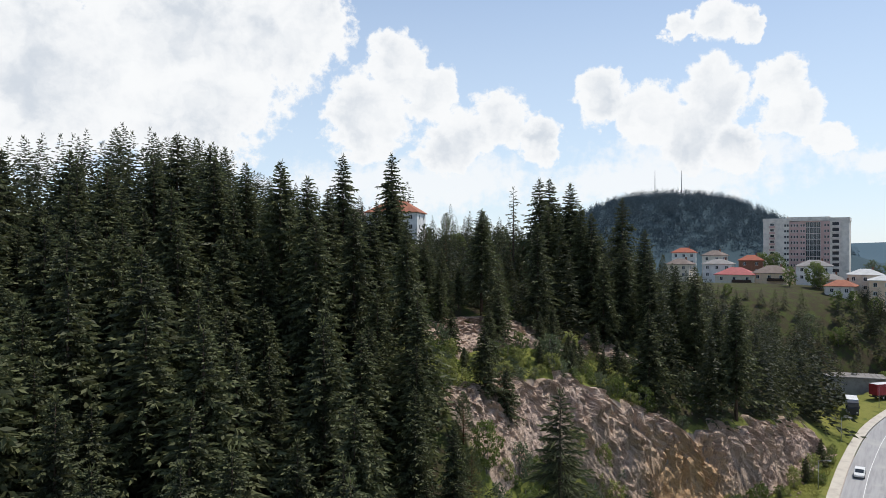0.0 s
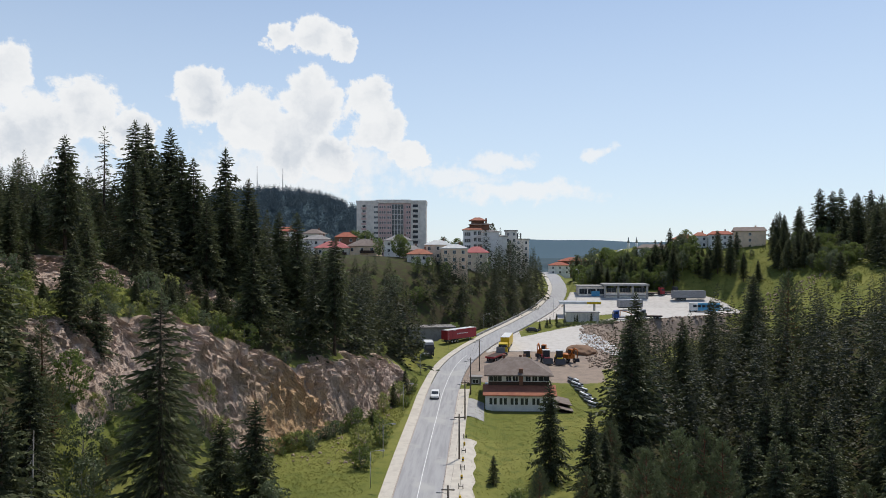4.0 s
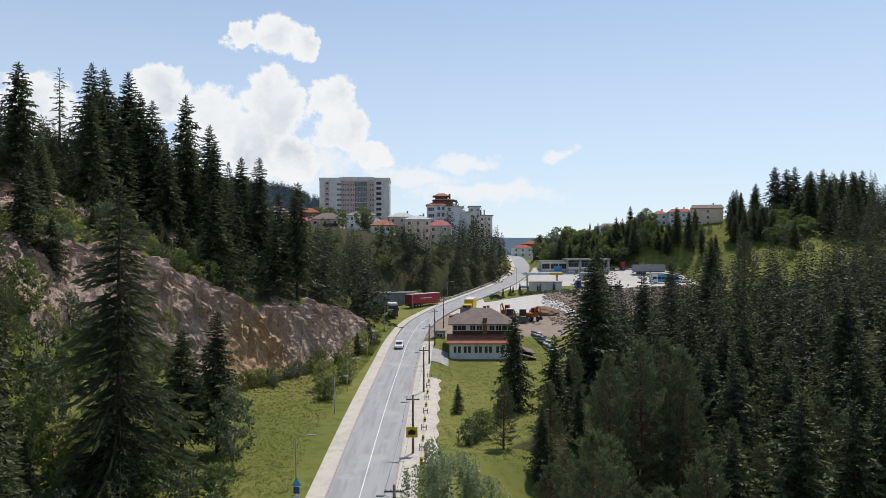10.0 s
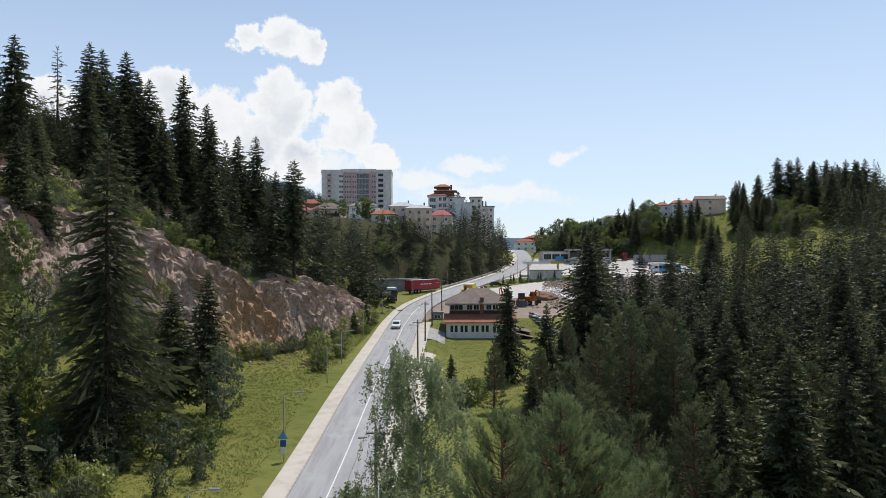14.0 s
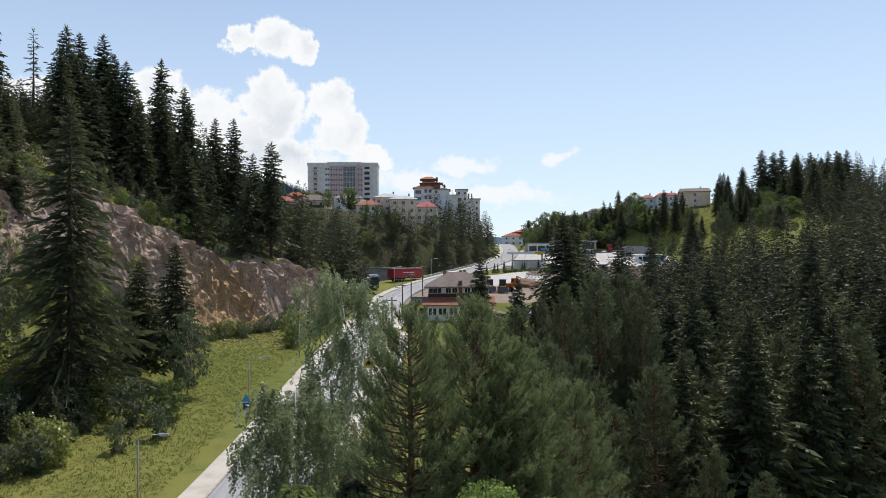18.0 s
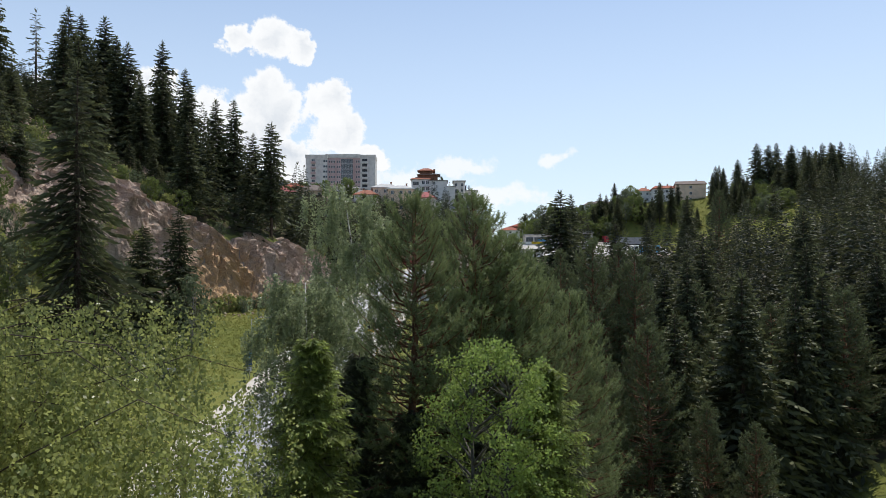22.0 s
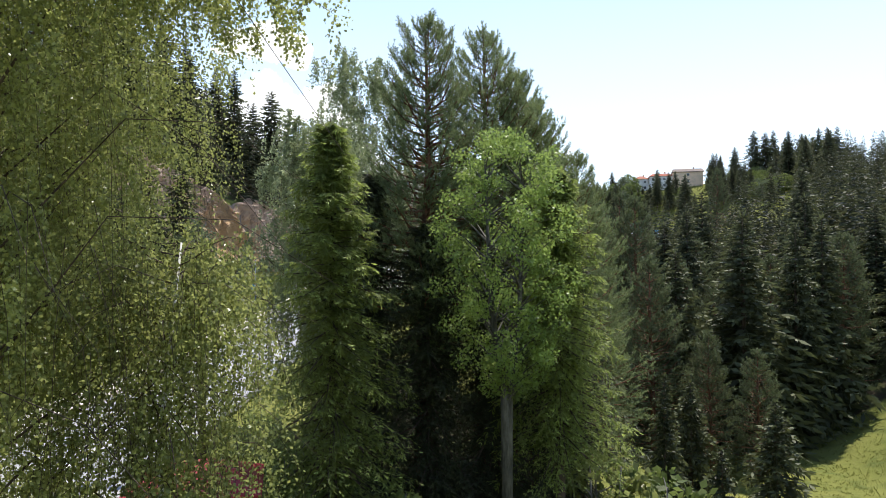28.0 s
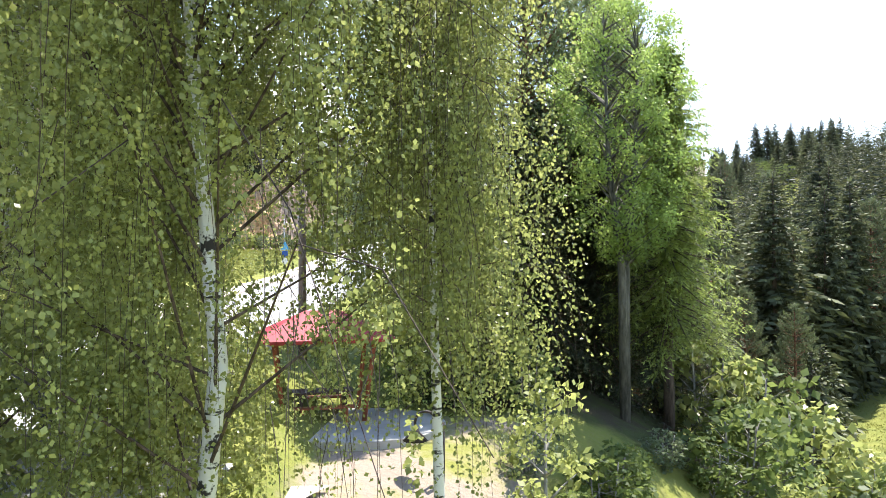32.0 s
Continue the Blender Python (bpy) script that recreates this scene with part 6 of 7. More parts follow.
part("back_wall", boxes((0, 10.4, 0, 17.6, 0.3, 4.0), (8.7, 5, 0, 0.3, 10, 4.0)), M["plaster_grey"], wk)
part("parapet", boxes((0, -0.1, 4.5, 17.4, 0.2, 0.9)), M["plaster_grey"], wk)
for x, w in ((-5.9, 4.6), (-0.3, 5.0), (5.5, 5.1)):
    d = part("roller_door", boxes(*[(x, 0.1 + 0.05 * (k % 2), 0.05 + 0.5 * k, w, 0.08, 0.48) for k in range(8)]), M["plaster_white"], wk)
    put_window(wk, x, 0.3, 5.5, "s", w * 0.9, 1.9, 3, "grey")
wl = thing("showroom", Matrix.Translation((44.5, 308, 18.5)), "low glazed showroom beside the workshop", "showroom")
part("wall", boxes((0, 4, 0, 11, 9, 7.6)), M["plaster_grey"], wl)
part("roof", boxes((0, 4, 7.6, 12, 10, 0.5)), M["concrete"], wl)
for x in (-3.6, 0, 3.6):
    put_window(wl, x, -0.52, 4.6, "s", 3.2, 2.2, 2, "grey")
    put_window(wl, x, -0.52, 0.6, "s", 3.2, 2.6, 1, "grey")
part("sign_board", boxes((1.5, -0.7, 3.2, 3.4, 0.15, 2.6)), M["skyblue"], wl, "round white and blue painted sign")
canopy = thing("canopy", Matrix.Translation((34.5, 271, 17.0)) @ Matrix.Rotation(radians(-3), 4, "Z"), "filling station canopy with yellow edge on posts", "canopy")
part("roof", boxes((0, 0, 5.2, 15.0, 8.0, 0.25)), M["steel"], canopy)
part("edge", boxes((-2.5, -4.05, 4.7, 9.9, 0.12, 0.85)), M["white"], canopy)
part("edge", boxes((5.0, -4.05, 4.7, 5.0, 0.12, 0.85)), M["yellow"], canopy, "yellow painted edge board")
for x in (-5.5, 5.5):
    for y in (-2, 2.4):
        part("post", boxes((x, y, 0, 0.35, 0.35, 5.2)), M["steel"], canopy)
office = thing("kiosk", Matrix.Translation((34.0, 259, 16.2)) @ Matrix.Rotation(radians(-4), 4, "Z"), "grey flat-roofed kiosk of sheet metal", "kiosk")
part("wall", soft(boxes((0, 0, -0.4, 11.4, 5.5, 3.6)), 0.03), M["plaster_grey"], office)
part("roof", boxes((0, 0, 3.2, 12.0, 6.1, 0.3)), M["concrete"], office)
for x in (-4, -1.2, 1.6):
    part("panel_joint", boxes((x, -2.78, 0.1, 0.06, 0.05, 3.0)), M["grey"], office)
part("door", boxes((4.2, -2.78, 0.0, 1.0, 0.08, 2.1)), M["white"], office)
barn = thing("barn", Matrix.Translation((-17.5, 226, 13.8)) @ Matrix.Rotation(radians(14), 4, "Z"), "long grey flat-roofed barn behind the red trailer", "barn")
part("wall", boxes((0, 0, -1, 14, 7, 4.6)), M["concrete"], barn)
barn_roof = part("roof", boxes((0, 0, 3.6, 15, 8, 0.3)), M["roof_grey"], barn)
for k in range(11):
    part("seam", boxes((-7 + 1.4 * k, 0, 3.9, 0.12, 8, 0.1)), M["roof_grey"], barn_roof)
wall_ = thing("garden_pavilion", Matrix.Translation((-106, 160, ground_at(-106, 160) - 0.5)) @ Matrix.Rotation(radians(30), 4, "Z"), "low concrete garden pavilion on the hilltop meadow", "pavilion")
part("wall", boxes((0, 2, 0, 9, 0.4, 3.2), (-4.3, 0, 0, 0.4, 4, 3.2), (4.3, 0, 0, 0.4, 4, 3.2)), M["concrete"], wall_)
part("roof", boxes((0, 0, 3.2, 10, 5, 0.3)), M["concrete"], wall_)

# ---- vehicles ----


def wheel(parent, x, y, r=0.5, w=0.3, name="wheel"):
    """A tyre with its rim, its axle along y."""
    t = part(name, shared(("tyre", r, w), lambda: tube(bmesh.new(), [(0, -w / 2, 0), (0, -w / 2 + 0.05, 0), (0, w / 2 - 0.05, 0), (0, w / 2, 0)], [r * 0.9, r, r, r * 0.9], 16), [M["black"]]), None, parent)
    t.location = (x, y, r)
    part("rim", shared(("rim", r, w), lambda: tube(bmesh.new(), [(0, -w / 2 - 0.02, 0), (0, w / 2 + 0.02, 0)], r * 0.5, 10), [M["steel"]]), None, t)
    return t


def place(x, y, turn, z=None, pitch=0.0):
    return Matrix.Translation((x, y, ground_at(x, y) if z is None else z)) @ Matrix.Rotation(radians(turn), 4, "Z") @ Matrix.Rotation(radians(pitch), 4, "Y")


def semi_trailer(x, y, turn, side, top, label, length=13.6, z=None, group=""):
    """A box trailer, its front towards +x."""
    t = thing("trailer", place(x, y, turn, z), label, "trailer", group)
    part("box", soft(boxes((0, 0, 1.15, length, 2.5, 2.75)), 0.05), M[side], t)
    part("roof", boxes((0, 0, 3.9, length - 0.1, 2.42, 0.06)), M[top], t)
    part("chassis", boxes((0, 0, 0.8, length - 0.6, 1.0, 0.35), (-length / 2 + 0.1, 0, 0.55, 0.15, 2.3, 0.3)), M["dark"], t)
    for k in range(3):
        for s in (-1.05, 1.05):
            wheel(t, -length / 2 + 2.2 + 1.3 * k, s)
    for s in (-0.8, 0.8):
        part("support_leg", boxes((length / 2 - 2.8, s, 0.0, 0.14, 0.14, 0.9)), M["steel"], t)
    return t


def cab_truck(x, y, turn, paint, label, z=None, load="none", group=""):
    """A lorry: cab, chassis, and a flat, box or no load behind."""
    t = thing("lorry", place(x, y, turn, z), label, "lorry", group)
    bm = prism(bmesh.new(), [(1.3, 0.7), (3.2, 0.7), (3.25, 1.9), (2.95, 3.2), (1.3, 3.4)], -1.22, 1.22)
    cab = part("cab", soft(bm, 0.06), M[paint], t)
    part("windscreen", boxes((3.12, 0, 2.0, 0.10, 2.1, 0.9)), M["glass"], cab)
    for s in (-1.23, 1.23):
        part("side_window", boxes((2.3, s, 2.05, 0.9, 0.04, 0.75)), M["glass"], cab)
        part("mirror", boxes((3.1, s * 1.12, 1.9, 0.1, 0.2, 0.6)), M["black"], cab)
    part("bumper", boxes((3.22, 0, 0.4, 0.2, 2.4, 0.4)), M["dark"], t)
    for s in (-0.85, 0.85):
        part("headlight", boxes((3.3, s, 0.85, 0.06, 0.35, 0.2)), M["lamp_glass"], t)
    part("chassis", boxes((-1.0, 0, 0.7, 7.0, 0.9, 0.3)), M["dark"], t)
    for px_ in (2.3, -2.0, -3.3):
        for s in (-1.05, 1.05):
            wheel(t, px_, s)
    if load == "flat":
        part("bed", boxes((-1.7, 0, 1.05, 5.8, 2.45, 0.15), (1.1, 0, 1.2, 0.1, 2.4, 0.9)), M["dark_wood"], t)
    elif load == "box":
        part("box", soft(boxes((-1.7, 0, 1.05, 5.9, 2.5, 2.6)), 0.05), M["white"], t)
    elif load == "arm":
        part("bed", boxes((-1.7, 0, 1.05, 5.8, 2.45, 0.15)), M["grey"], t)
        part("crane_arm", tube(bmesh.new(), [(0.8, 0, 1.2), (0.6, 0, 3.2), (-2.6, 0, 2.6), (-3.6, 0, 1.6)], 0.16, 8), M["orange"], t)
    return t


def car(x, y, turn, paint, label, z=None, pitch=0.0):
    t = thing("car", place(x, y, turn, z, pitch), label, "car")
    bm = prism(bmesh.new(), [(-2.1, 0.35), (2.1, 0.35), (2.15, 0.7), (1.2, 0.88), (0.45, 1.42), (-1.1, 1.45), (-1.95, 0.98), (-2.15, 0.9)], -0.86, 0.86)
    body = part("body", soft(bm, 0.08, 2), M[paint], t)
    for a, b in (((1.12, 0.92), (0.5, 1.38)), ((-1.2, 1.40), (-1.85, 1.02))):
        bm = prism(bmesh.new(), [a, b, (b[0] + 0.03, b[1] + 0.03), (a[0] + 0.03, a[1] + 0.03)], -0.7, 0.7)
        part("windscreen", bm, M["glass"], body)
    for s in (-0.87, 0.87):
        bm = prism(bmesh.new(), [(0.95, 0.92), (0.4, 1.36), (-1.05, 1.38), (-1.5, 1.0)], s - 0.01, s + 0.01)
        part("side_window", bm, M["glass"], body)
        for px_ in (1.35, -1.35):
            wheel(t, px_, s * 0.95, 0.32, 0.2)
    for s in (-0.6, 0.6):
        part("headlight", boxes((2.12, s, 0.62, 0.06, 0.36, 0.16)), M["lamp_glass"], t)
        part("tail_light", boxes((-2.12, s, 0.72, 0.06, 0.3, 0.18)), M["red"], t)
    part("number_plate", boxes((2.17, 0, 0.45, 0.03, 0.5, 0.11)), M["white"], t)
    return t


def excavator(x, y, turn, paint, label, wheels=True):
    t = thing("digger", place(x, y, turn), label, "digger", "machines in the yard")
    part("body", soft(boxes((-0.6, 0, 1.1, 3.6, 2.3, 1.1)), 0.08), M[paint], t)
    cab = part("cab", soft(boxes((0.5, 0.5, 2.2, 1.5, 1.1, 1.35)), 0.06), M[paint], t)
    part("cab_window", boxes((1.27, 0.5, 2.4, 0.04, 0.9, 0.95), (0.5, -0.07, 2.45, 1.2, 0.04, 0.85)), M["glass"], cab)
    arm = part("boom", tube(bmesh.new(), [(1.2, -0.3, 1.9), (2.9, -0.3, 4.1), (4.3, -0.3, 3.7)], [0.24, 0.2, 0.16], 8), M[paint], t)
    part("stick", tube(bmesh.new(), [(4.3, -0.3, 3.8), (4.0, -0.3, 1.5)], 0.13, 8), M[paint], arm)
    part("bucket", prism(bmesh.new(), [(3.6, 0.6), (4.4, 0.7), (4.3, 1.6), (3.8, 1.4)], -0.8, 0.2), M["dark"], arm)
    for px_ in (-1.5, 1.1):
        for s in (-1.1, 1.1):
            wheel(t, px_, s, 0.62, 0.42)
    return t


def loader(x, y, turn, paint, label):
    t = thing("loader", place(x, y, turn), label, "loader", "machines in the yard")
    part("bonnet", soft(boxes((-1.4, 0, 0.9, 2.2, 1.8, 1.1)), 0.08), M[paint], t)
    part("front_frame", soft(boxes((1.2, 0, 0.7, 1.4, 1.3, 0.9)), 0.06), M[paint], t)
    cab = part("cab", soft(boxes((0.0, 0, 1.3, 1.4, 1.7, 2.0)), 0.06), M["dark"], t)
    part("cab_roof", boxes((0, 0, 3.3, 1.6, 1.9, 0.14)), M["white"], cab)
    part("bucket", prism(bmesh.new(), [(2.4, 0.2), (3.5, 0.2), (3.3, 0.5), (2.7, 1.5), (2.4, 1.3)], -1.3, 1.3), M["dark"], t)
    for s in (-0.6, 0.6):
        part("lift_arm", tube(bmesh.new(), [(0.8, s, 1.7), (2.5, s, 0.8)], 0.12, 6), M[paint], t)
    for px_ in (-1.3, 1.3):
        for s in (-1.0, 1.0):
            wheel(t, px_, s, 0.7, 0.5)
    return t


def road_turn(y):
    return math.degrees(math.atan2(1.0, float(road_x(y + 1) - road_x(y - 1)) / 2))


semi_trailer(-8.2, 219.5, 52, "red", "white", "dark red curtain-sided trailer with a white roof", z=13.7)
part("lettering", boxes(*[(-2.2 + 0.75 * k, -1.262, 2.5, 0.55, 0.02, 0.28) for k in range(7)]), M["white"], scene.objects["trailer"], "plain pale bars in place of lettering")
cab_truck(-15.8, 199, -82, "dark", "dark lorry with a white box parked on the verge", z=float(road_z(199)) + 0.25, load="box")
cab_truck(4.9, 203, -97, "yellow", "yellow lorry cab facing down the road", z=float(road_z(200)) + 0.02)
semi_trailer(5.95, 211.4, -97, "yellow", "white", "yellow trailer with white roof behind a yellow cab", 12.0, z=float(road_z(206)))
flat_ = thing("flatbed_trailer", place(2.4, 195.5, 70, float(road_z(193))), "empty flatbed trailer with a dark red deck", "flatbed trailer")
part("deck", soft(boxes((0, 0, 1.05, 9.0, 2.5, 0.3)), 0.03), M["dark_wood"], flat_)
part("side_rail", boxes((0, -1.26, 1.0, 9.0, 0.06, 0.4), (0, 1.26, 1.0, 9.0, 0.06, 0.4), (-4.5, 0, 0.95, 0.08, 2.5, 0.45)), M["red"], flat_)
part("headboard", boxes((4.4, 0, 1.35, 0.15, 2.5, 1.5)), M["grey"], flat_)
for k in (-3.2, -1.9, 2.6):
    for s in (-1.0, 1.0):
        wheel(flat_, k, s, 0.45)
car(-11.2, 157.0, -90, "white", "small white car driving down the road", float(road_z(157.0)) + 0.01, 3.0)
car(15.0, 236.5, 20, "dark", "dark blue car parked at the junction", ground_at(15, 236.5) + 0.02)
cab_truck(48.5, 262, 185, "blue", "blue lorry with a crane arm on its bed", load="arm")
semi_trailer(56.0, 286, 198, "grey", "white", "grey trailer standing before the workshop", 10.0)
semi_trailer(82.5, 301, 4, "grey", "grey", "long grey-brown trailer at the back of the yard", 13.4)
bus = thing("bus", place(83, 281, 170), "pale blue and white bus body in the yard", "bus")
part("body", soft(boxes((0, 0, 0.5, 11.0, 2.5, 2.9)), 0.12, 2), M["skyblue"], bus)
part("front", soft(boxes((4.0, 0, 0.55, 3.1, 2.56, 2.9)), 0.1), M["white"], bus)
for k in range(6):
    for s in (-1.29, 1.29):
        part("window", boxes((-4.4 + 1.6 * k, s, 1.8, 1.3, 0.04, 0.9)), M["glass"], bus)
for k in (-3.4, 3.4):
    for s in (-1.1, 1.1):
        wheel(bus, k, s)
car(92, 284, 10, "white", "white car parked behind the bus")
cab_truck(71.5, 309, 10, "red", "red and white lorry beside the slope", load="flat", group="lorries at the yard's back")
cab_truck(77.5, 311, 4, "dark", "dark brown lorry beside the slope", load="flat", group="lorries at the yard's back")
cab_truck(58.5, 264, 175, "grey", "low grey breakdown lorry in the yard", load="flat")
loader(10.5, 190.5, -95, "yellow", "pale yellow road roller with a dark cab")
excavator(15.2, 198.0, -110, "orange", "orange wheeled digger with its boom raised")
loader(15.6, 191.5, -85, "red", "small red loader with its bucket down")
loader(19.0, 191.0, -90, "yellow", "yellow wheel loader with a black cab")
excavator(21.5, 192.0, -60, "orange", "rusty orange digger with a folded arm")

# scrap row beside the house
scrap = []
for k in range(6):
    t = thing("log_stack", place(20.2 + 0.55 * k, 171.5 - 3.0 * k, -78 + 6 * (k % 3)), "stack of pale and dark sawn timber on the grass", "timber stack", "timber stacks by the house")
    for r_ in range(7):
        part("plank", soft(boxes((0, -0.7 + 0.7 * (r_ % 3), 0.1 + 0.35 * (r_ // 3), 2.6 - 0.15 * (r_ % 2), 0.55, 0.28)), 0.03), M["white" if (r_ + k) % 2 else "dark"], t)

# ---- poles, lamps and signs ----


def street_lamp(x, y, h, reach, label, group):
    t = thing("street_lamp", place(x, y, 0), label, "street lamp", group)
    part("pole", tube(bmesh.new(), [(0, 0, -0.4), (0, 0, h * 0.6), (0, 0, h)], [0.075, 0.06, 0.045], 8), M["steel"], t)
    part("arm", tube(bmesh.new(), [(0, 0, h - 0.05), (reach * 0.5, 0, h + 0.18), (reach, 0, h + 0.25)], 0.03, 6), M["steel"], t)
    hd = part("lamp_head", soft(boxes((reach + 0.25, 0, h + 0.17, 0.75, 0.28, 0.14)), 0.05), M["grey"], t)
    part("glass", boxes((reach + 0.3, 0, h + 0.13, 0.5, 0.2, 0.05)), M["lamp_glass"], hd)
    return t


for y in (49, 77, 104, 117.5, 146, 176, 206, 236, 266, 296, 326):
    p = along(y, -HALF - PAVE - 1.6)
    street_lamp(p[0], p[1], 5.2, 1.5, "grey steel street lamp on the grass verge", "street lamps along the road")
for x, y in ((24.5, 266), (26.5, 246), (37, 300), (42, 332)):
    street_lamp(x, y, 7.5, -1.2, "tall slim steel lamp at the yard's edge", "lamps at the yard")


def wood_pole(x, y, h, label, lamp=True, bars=True):
    t = thing("utility_pole", place(x, y, 0), label, "utility pole", "wooden poles along the pavement")
    part("pole", tube(bmesh.new(), [(0, 0, -0.5), (0, 0, h)], [0.16, 0.11], 8), M["pole_wood"], t)
    if bars:
        c = part("crossbar", boxes((0, 0, h - 0.6, 1.6, 0.12, 0.12)), M["pole_wood"], t)
        for k in (-0.7, -0.25, 0.25, 0.7):
            part("insulator", tube(bmesh.new(), [(k, 0, h - 0.48), (k, 0, h - 0.30)], [0.06, 0.04], 6), M["white"], c)
    if lamp:
        part("lamp_arm", tube(bmesh.new(), [(0, 0, h - 1.0), (-0.9, 0, h - 0.85)], 0.03, 6), M["steel"], t)
        part("lamp_head", soft(boxes((-1.15, 0, h - 0.95, 0.6, 0.24, 0.14)), 0.04), M["grey"], t)
    return t


POLES = [(-5.2, 24, 7.6), (-5.0, 58, 7.6), (-4.9, 87, 7.4), (-4.6, 117, 7.6), (-4.3, 140, 7.8), (-3.6, 160, 8.0), (-1.8, 182, 8.0)]
for x, y, h in POLES:
    wood_pole(x, y, h, "weathered wooden pole with lamp and wires")
wires = thing("overhead_wires", Matrix.Identity(4), "thin dark wires slung between the wooden poles", "wires")
for (x0, y0, h0), (x1, y1, h1) in zip(POLES, POLES[1:]):
    for k in (-0.7, 0.25):
        a, b = Vector((x0 + k, y0, ground_at(x0, y0) + h0 - 0.3)), Vector((x1 + k, y1, ground_at(x1, y1) + h1 - 0.3))
        part("wire", tube(bmesh.new(), [a.lerp(b, s) - Vector((0, 0, 2.4 * s * (1 - s))) for s in (0, 0.2, 0.4, 0.6, 0.8, 1)], 0.012, 4, False), M["black"], wires)
board = thing("road_sign", place(-4.9, 86.6, 0), "square yellow sign with a black shape on the pole", "road sign")
part("plate", soft(boxes((-0.1, -0.2, 2.5, 1.35, 0.06, 1.25)), 0.02), M["yellow"], board)
part("emblem", boxes((-0.1, -0.26, 2.85, 0.85, 0.03, 0.45), (-0.1, -0.26, 3.3, 0.45, 0.03, 0.15)), M["black"], board)
part("bracket", boxes((0, -0.12, 2.3, 0.08, 0.12, 1.4)), M["steel"], board)
sg = thing("road_sign", place(-15.6, 71.5, 0), "blue and triangular warning signs on one post", "road sign")
part("post", tube(bmesh.new(), [(0, 0, -0.3), (0, 0, 3.0)], 0.035, 8), M["steel"], sg)
tri = bmesh.new()
prism(tri, [(-0.5, 2.2), (0.5, 2.2), (0, 3.05)], -0.06, -0.03)
part("warning_plate", tri, M["skyblue"], sg, "grey-blue back of a triangular plate")
part("blue_plate", soft(boxes((0, -0.06, 1.45, 0.6, 0.03, 0.65)), 0.01), M["blue"], sg)
part("round_plate", tube(bmesh.new(), [(0, -0.03, 1.05), (0, -0.07, 1.05)], 0.3, 16), M["white"], sg)
for y in range(84, 132, 4):
    p = along(y, HALF + PAVE + 0.55)
    if (y // 4) % 2:
        t = thing("bollard", place(p[0], p[1], 0), "small yellow and black post beside the pavement", "bollard", "bollards beside the pavement")
        part("post", boxes((0, 0, -0.2, 0.3, 0.3, 0.9)), M["yellow"], t)
        part("band", boxes((0, 0, 0.3, 0.32, 0.32, 0.15)), M["black"], t)
    else:
        t = thing("railing_post", place(p[0], p[1], 0), "short dark iron railing stub beside the pavement", "railing", "railing stubs beside the pavement")
        part("bar", boxes((-0.3, 0, -0.2, 0.1, 0.1, 1.1), (0.3, 0, -0.2, 0.1, 0.1, 1.0), (0, 0, 0.45, 0.7, 0.08, 0.1)), M["dark_metal"], t)
for x, y, h in ((-295, 925, 22), (-262, 928, 20)):
    t = thing("radio_mast", place(x, y, 0), "thin steel radio mast on the wooded hill", "radio mast", "masts on the hill")
    part("mast", tube(bmesh.new(), [(0, 0, 0), (0, 0, h + 16)], [0.8, 0.3], 4), M["grey"], t)
bin_ = thing("guard_rail", Matrix.Identity(4), "low concrete parapet along the upper road", "guard rail")
for k in range(24):
    a = along(228 + 4 * k, -HALF - PAVE - 0.3)
    part("block", soft(boxes((0, 0, -0.2, 0.35, 3.7, 0.95)), 0.03), M["concrete"], bin_)
    ob = bin_.children[-1]
    ob.location, ob.rotation_euler = a, (math.atan2(0.072, 1), 0, -math.atan2(float(road_x(231 + 4 * k) - road_x(227 + 4 * k)), 4))

# ---- yard surface, driveway, rubble ----


def ribbon(name, y0, y1, left, right, mat, label, category, lift=0.08):
    """A sheet on the ground between two lines."""
    ys, ts = np.linspace(y0, y1, int((y1 - y0) / 0.4)), np.linspace(0, 1, 12)
    Y, T = np.meshgrid(ys, ts)
    X = left(Y) * (1 - T) + right(Y) * T
    return tagged(part(name, grid_mesh(name, X, Y, land(X, Y) + lift), mat), label, category, kind="structure")


def patch(name, x0, x1, y0, y1, step, inside, mat, label, category, lift=0.06):
    """A thin sheet of another surface on the ground, cut to the places inside."""
    X, Y = np.meshgrid(np.arange(x0, x1, step), np.arange(y0, y1, step))
    keep = inside(X + step / 2, Y + step / 2)[:-1, :-1]
    i = np.arange(X.size).reshape(X.shape)
    f = np.stack([i[:-1, :-1], i[:-1, 1:], i[1:, 1:], i[1:, :-1]], -1)[keep]
    used, inv = np.unique(f, return_inverse=True)
    co = np.stack([X, Y, land(X, Y) + lift], -1).reshape(-1, 3)[used]
    return tagged(part(name, raw_mesh(name, co, inv.reshape(-1, 4), True), mat), label, category, kind="structure")


patch("yard", 0, 100, 205, 322, 0.6, lambda x, y: (x > road_x(y) + HALF + 0.3) & (x < shelf_e(y) - 2 + np.sin(y * 0.5) + np.sin(x * 0.7)) & (y < 318 - 0.08 * x) & (x < low_x(y) - 3)
      & ~island(x, y), M["yard"], "pale dusty paved yard of the filling station", "yard", 0.10)
ribbon("driveway", 142.5, 156, lambda y: road_x(y) + HALF + PAVE + 0.3, lambda y: -0.6 + 0.0 * y, M["concrete"], "grey concrete driveway to the white house", "driveway", 0.08)
ribbon("path", 84, 128, lambda y: road_x(y) + HALF + PAVE + 0.45, lambda y: -2.1 + 0.2 * np.sin(y), M["paving"], "old pale concrete strip beside the pavement", "path", 0.10)


